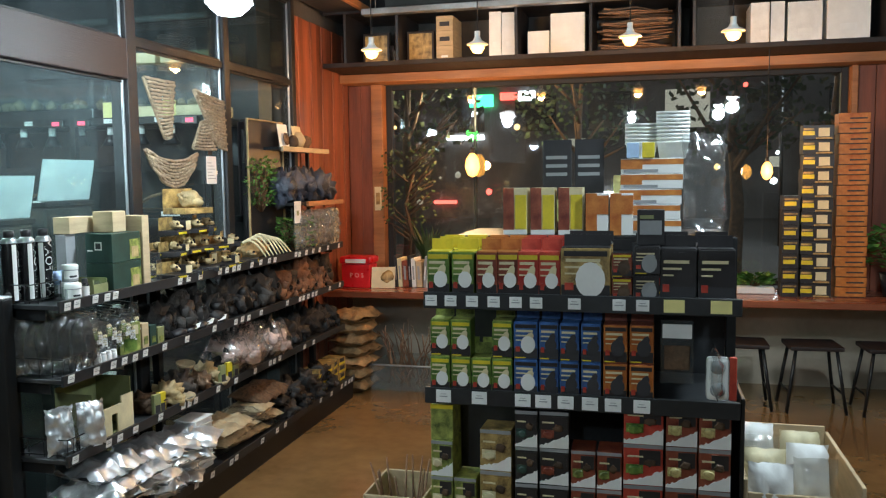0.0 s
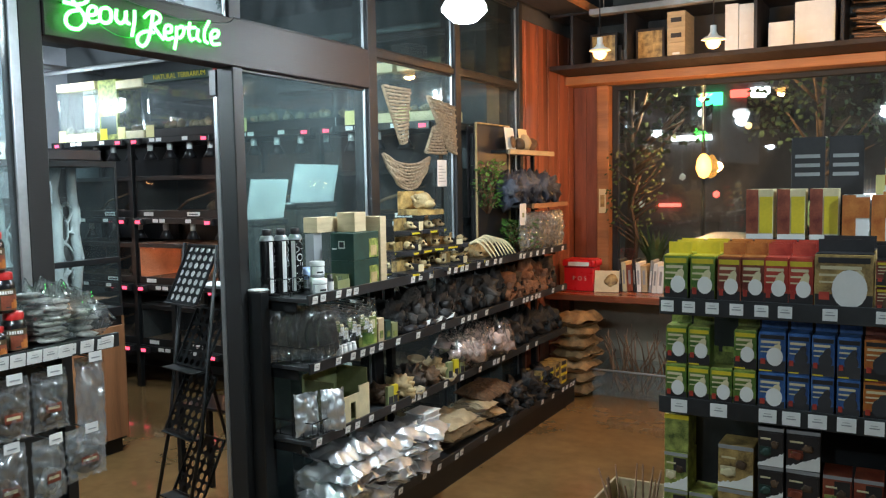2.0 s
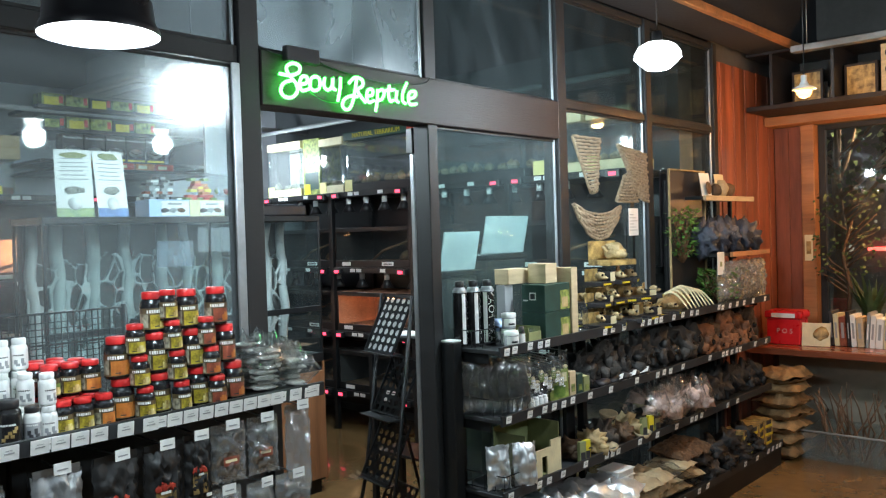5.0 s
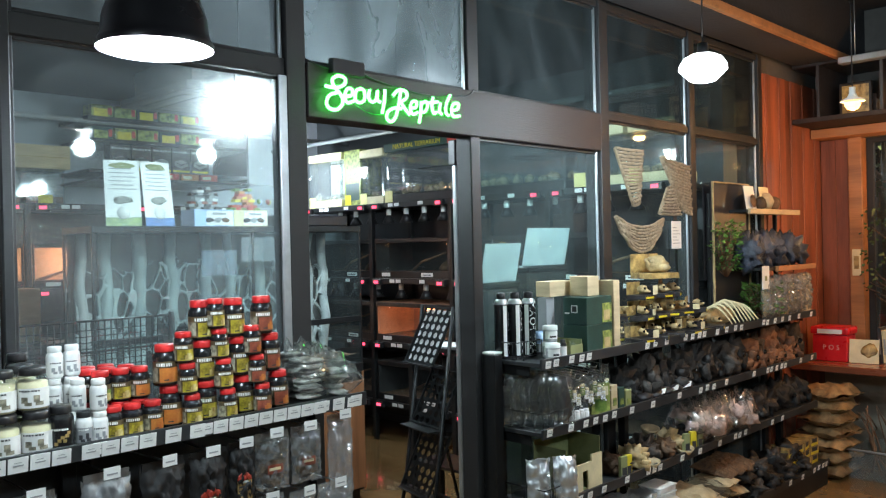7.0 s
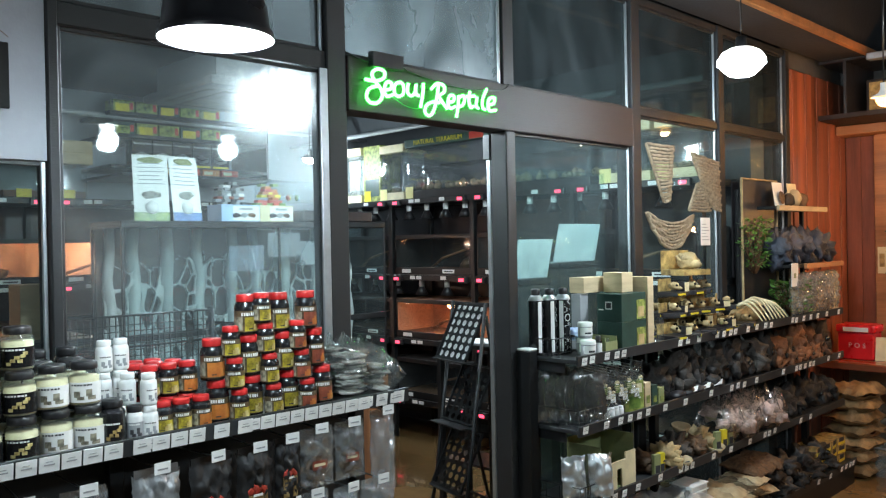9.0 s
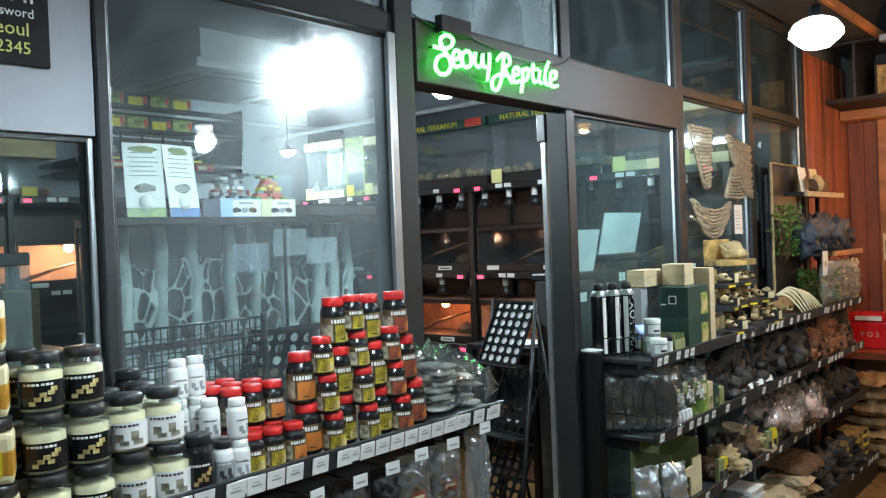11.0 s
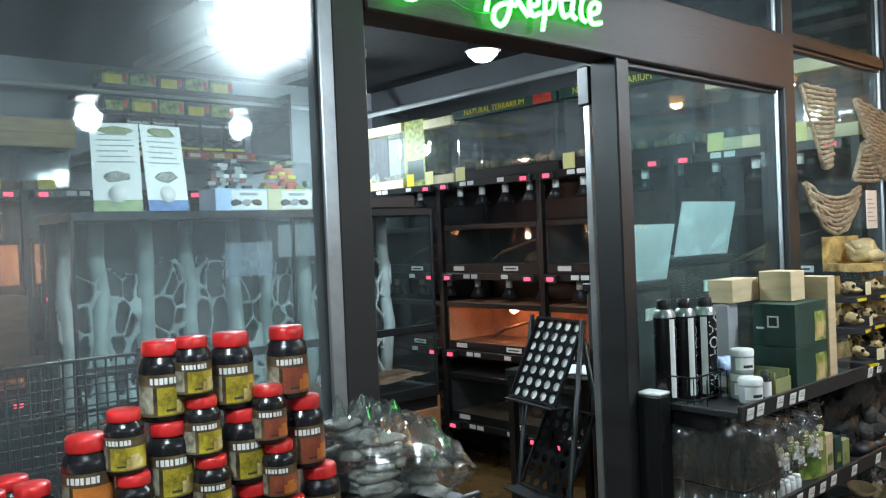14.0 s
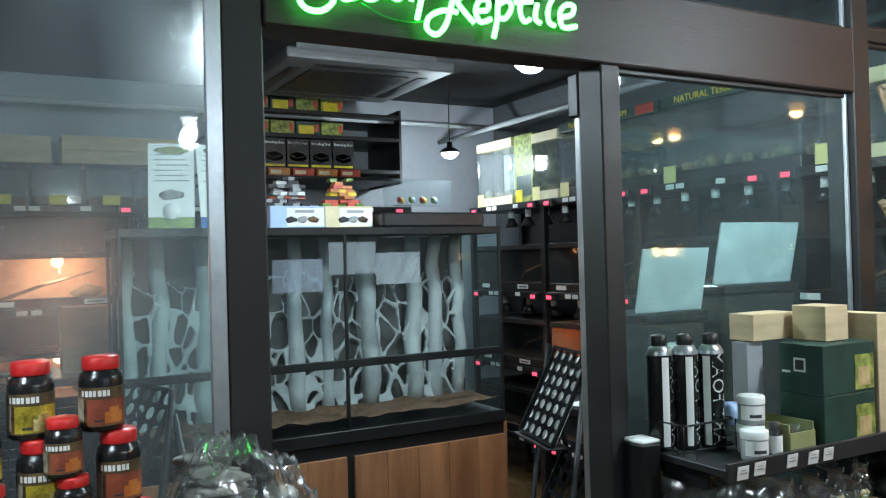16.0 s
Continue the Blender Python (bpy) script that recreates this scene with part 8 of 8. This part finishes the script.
WIRE = [
    [(0.093, 0.059), (0.146, 0.037), (0.205, 0.032), (0.251, 0.041)],
]


def smooth(pts, n=5):
    out = []
    for i in range(len(pts) - 1):
        p0, p1, p2, p3 = pts[max(i - 1, 0)], pts[i], pts[i + 1], pts[min(i + 2, len(pts) - 1)]
        for k in range(n):
            t = k / n
            out.append(tuple(0.5 * (2 * b + (c - a) * t + (2 * a - 5 * b + 4 * c - d) * t * t + (3 * b - a - 3 * c + d) * t ** 3) for a, b, c, d in zip(p0, p1, p2, p3)))
    return out + [pts[-1]]


for st in SEOUL + REPTILE:
    part("neon_tube", tube(bmesh.new(), [(0.0, y, z) for y, z in smooth(st)], 0.0062, 8), M_NEON, ns)
    part("tube_clip", tube(bmesh.new(), [(-0.018, st[0][0], st[0][1]), (-0.004, st[0][0], st[0][1])], 0.003, 5), M_CAPBLACK, ns)
part("neon_lead", tube(bmesh.new(), [(-0.006, y, z) for y, z in smooth(WIRE[0])], 0.0018, 5), M_LEAD, ns)
part("transformer", B((-0.018, -0.02, 0.16), (0.012, 0.13, 0.215), 0.003), M_CAPBLACK, ns)
part("cable", tube(bmesh.new(), smooth([(-0.018, -0.12, 0.2), (-0.012, -0.05, 0.18), (-0.012, 0.02, 0.18)] + [(-0.012, 0.14, 0.18), (-0.014, 0.2, 0.165), (-0.014, 0.45, 0.14), (-0.012, 0.69, 0.16), (0.01, 0.73, 0.19)], 4), 0.003, 5), M_CAPBLACK, ns)

# ---- night street outside ----
M_ASPHALT = mat("night_asphalt", (0.05, 0.05, 0.052), 0.8, 0, 0.3, 2, 0.4, 40)
M_FACADE = mat("far_facade", (0.13, 0.12, 0.12), 0.8, 0, 0.3, 1, 0.1, 10)
solid("ground", B((-160, 7.0, -0.3), (160, 320, -0.12)), M_ASPHALT, "dark asphalt forecourt and street at night", "ground", kind=STRUCT)
M_LITWIN = glow("lit_window", (0.9, 0.85, 0.7), 0.25)
M_SIGNG, M_SIGNR, M_SIGNW = glow("green_sign", (0.05, 1.0, 0.35), 4.0), glow("red_sign", (1.0, 0.08, 0.06), 4.0), glow("white_sign", (0.9, 0.95, 1.0), 5.0)
hs = thing("street_building", "dark far building across the street with lit shop signs", "building", pose(0, 34, -0.12))
part("wall", B((-22, 0, 0), (16, 8, 9)), M_FACADE, hs)
part("roof", B((-22.3, -0.3, 9), (16.3, 8.3, 9.4)), M_FACADE, hs)
for i in range(12):
    for k in range(2):
        wn = part("window", B((-20.5 + 3 * i, -0.06, 3.6 + 2.7 * k), (-18.8 + 3 * i, -0.01, 5.1 + 2.7 * k), 0.02), M_LITWIN if (i * 5 + k * 3) % 7 == 0 else M_JARBLACK, hs)
for x, z, w, h, k in ((-6.9, 4.9, 1.0, 0.5, M_SIGNG), (-5.75, 5.05, 0.7, 0.3, M_SIGNR), (-5.0, 5.05, 0.7, 0.4, M_SIGNW), (-7.6, 3.4, 1.6, 0.2, M_SIGNW), (-3.2, 3.1, 1.2, 0.3, M_LITWIN), (4.6, 2.2, 0.4, 0.4, M_LITWIN), (-1.5, 1.0, 1.6, 0.2, M_SIGNW), (-8.5, 0.7, 1.0, 0.14, M_SIGNR), (2.5, 3.0, 0.5, 0.2, M_SIGNW)):
    part("shop_sign", B((x - w / 2, -0.2, z - h / 2), (x + w / 2, -0.07, z + h / 2), 0.03), k, hs)
rs = random.Random(77)
for i in range(26):
    x, z, r0 = rs.uniform(-13, 9), rs.uniform(0.6, 6.5), rs.uniform(0.05, 0.16)
    part("street_glint", lump(bmesh.new(), (x, -1.0, z), (r0, 0.05, r0), 0.2, i, 1), rs.choice((M_SIGNW, M_LITWIN, M_SIGNR, glow("amber_glint", (1.0, 0.6, 0.2), 3.0))), hs)
M_NIGHTLEAF = mat("night_leaves", (0.05, 0.08, 0.03), 0.7, 0, 0.5, 3, per=0.3, island=True)
for i, (x, y, h) in enumerate(((-4.5, 15, 4.5), (1.2, 13, 4.2), (3.2, 16, 5.0), (-1.6, 19, 4.6), (6.0, 15, 4.6))):
    r = random.Random(50 + i)
    t = thing("street_tree", "bare-trunked roadside tree dark against the street", "tree", pose(x, y, -0.12), "street trees")
    bm = bmesh.new()
    tube(bm, [(0, 0, 0), (0.06, 0, h * 0.3), (-0.03, 0.04, h * 0.55), (0.05, 0, h * 0.85)], 0.13, 8, 0.35)
    for k in range(9):
        a = r.uniform(0, 6.28)
        z = h * r.uniform(0.35, 0.75)
        tube(bm, [(0, 0, z), (0.5 * math.cos(a), 0.5 * math.sin(a), z + 0.4), (1.0 * math.cos(a), 1.0 * math.sin(a), z + r.uniform(0.5, 1.1))], 0.05, 6, 0.3)
    part("trunk", bm, M_TWIG, t)
    bm = bmesh.new()
    for k in range(900):
        a, q = r.uniform(0, 6.28), r.random() ** 0.5
        p = Vector((1.5 * q * math.cos(a), 1.5 * q * math.sin(a), h * (0.5 + 0.5 * r.random())))
        if noise.noise(p * 1.3 + Vector((i * 9, 0, 0))) < -0.05:
            continue
        dv = Vector((r.uniform(-1, 1), r.uniform(-1, 1), r.uniform(-1, 1))).normalized() * 0.14
        s = dv.orthogonal().normalized() * 0.06
        bm.faces.new([bm.verts.new(p), bm.verts.new(p + dv * 0.5 + s), bm.verts.new(p + dv), bm.verts.new(p + dv * 0.5 - s)])
    tagged(part("crown", bm, M_NIGHTLEAF, t), kind="stuff")
sl = thing("street_lamp", "warm street lamp on a thin pole", "street lamp", pose(-3.6, 17, -0.12))
part("pole", tube(bmesh.new(), [(0, 0, 0), (0, 0, 3.6)], 0.05, 8, 0.7), M_BLACK, sl)
part("lantern", lathe(bmesh.new(), [(0, 3.6), (0.12, 3.64), (0.16, 3.72), (0.12, 3.84), (0, 3.88)], 14), glow("street_lantern", (1.0, 0.6, 0.22), 9.0), sl)
point_lamp("street_light", (-3.6, 16.5, 3.5), 350, (1.0, 0.75, 0.45), 0.2)
point_lamp("street_light", (3.0, 20, 4.5), 350, (0.85, 0.92, 1.0), 0.2)
s2l = thing("street_lamp", "white street lamp on a thin pole", "street lamp", pose(3.0, 21, -0.12))
part("pole", tube(bmesh.new(), [(0, 0, 0), (0, 0, 4.6)], 0.05, 8, 0.7), M_BLACK, s2l)
part("lantern", B((-0.12, -0.2, 4.6), (0.12, 0.05, 4.68), 0.03), M_SIGNW, s2l)
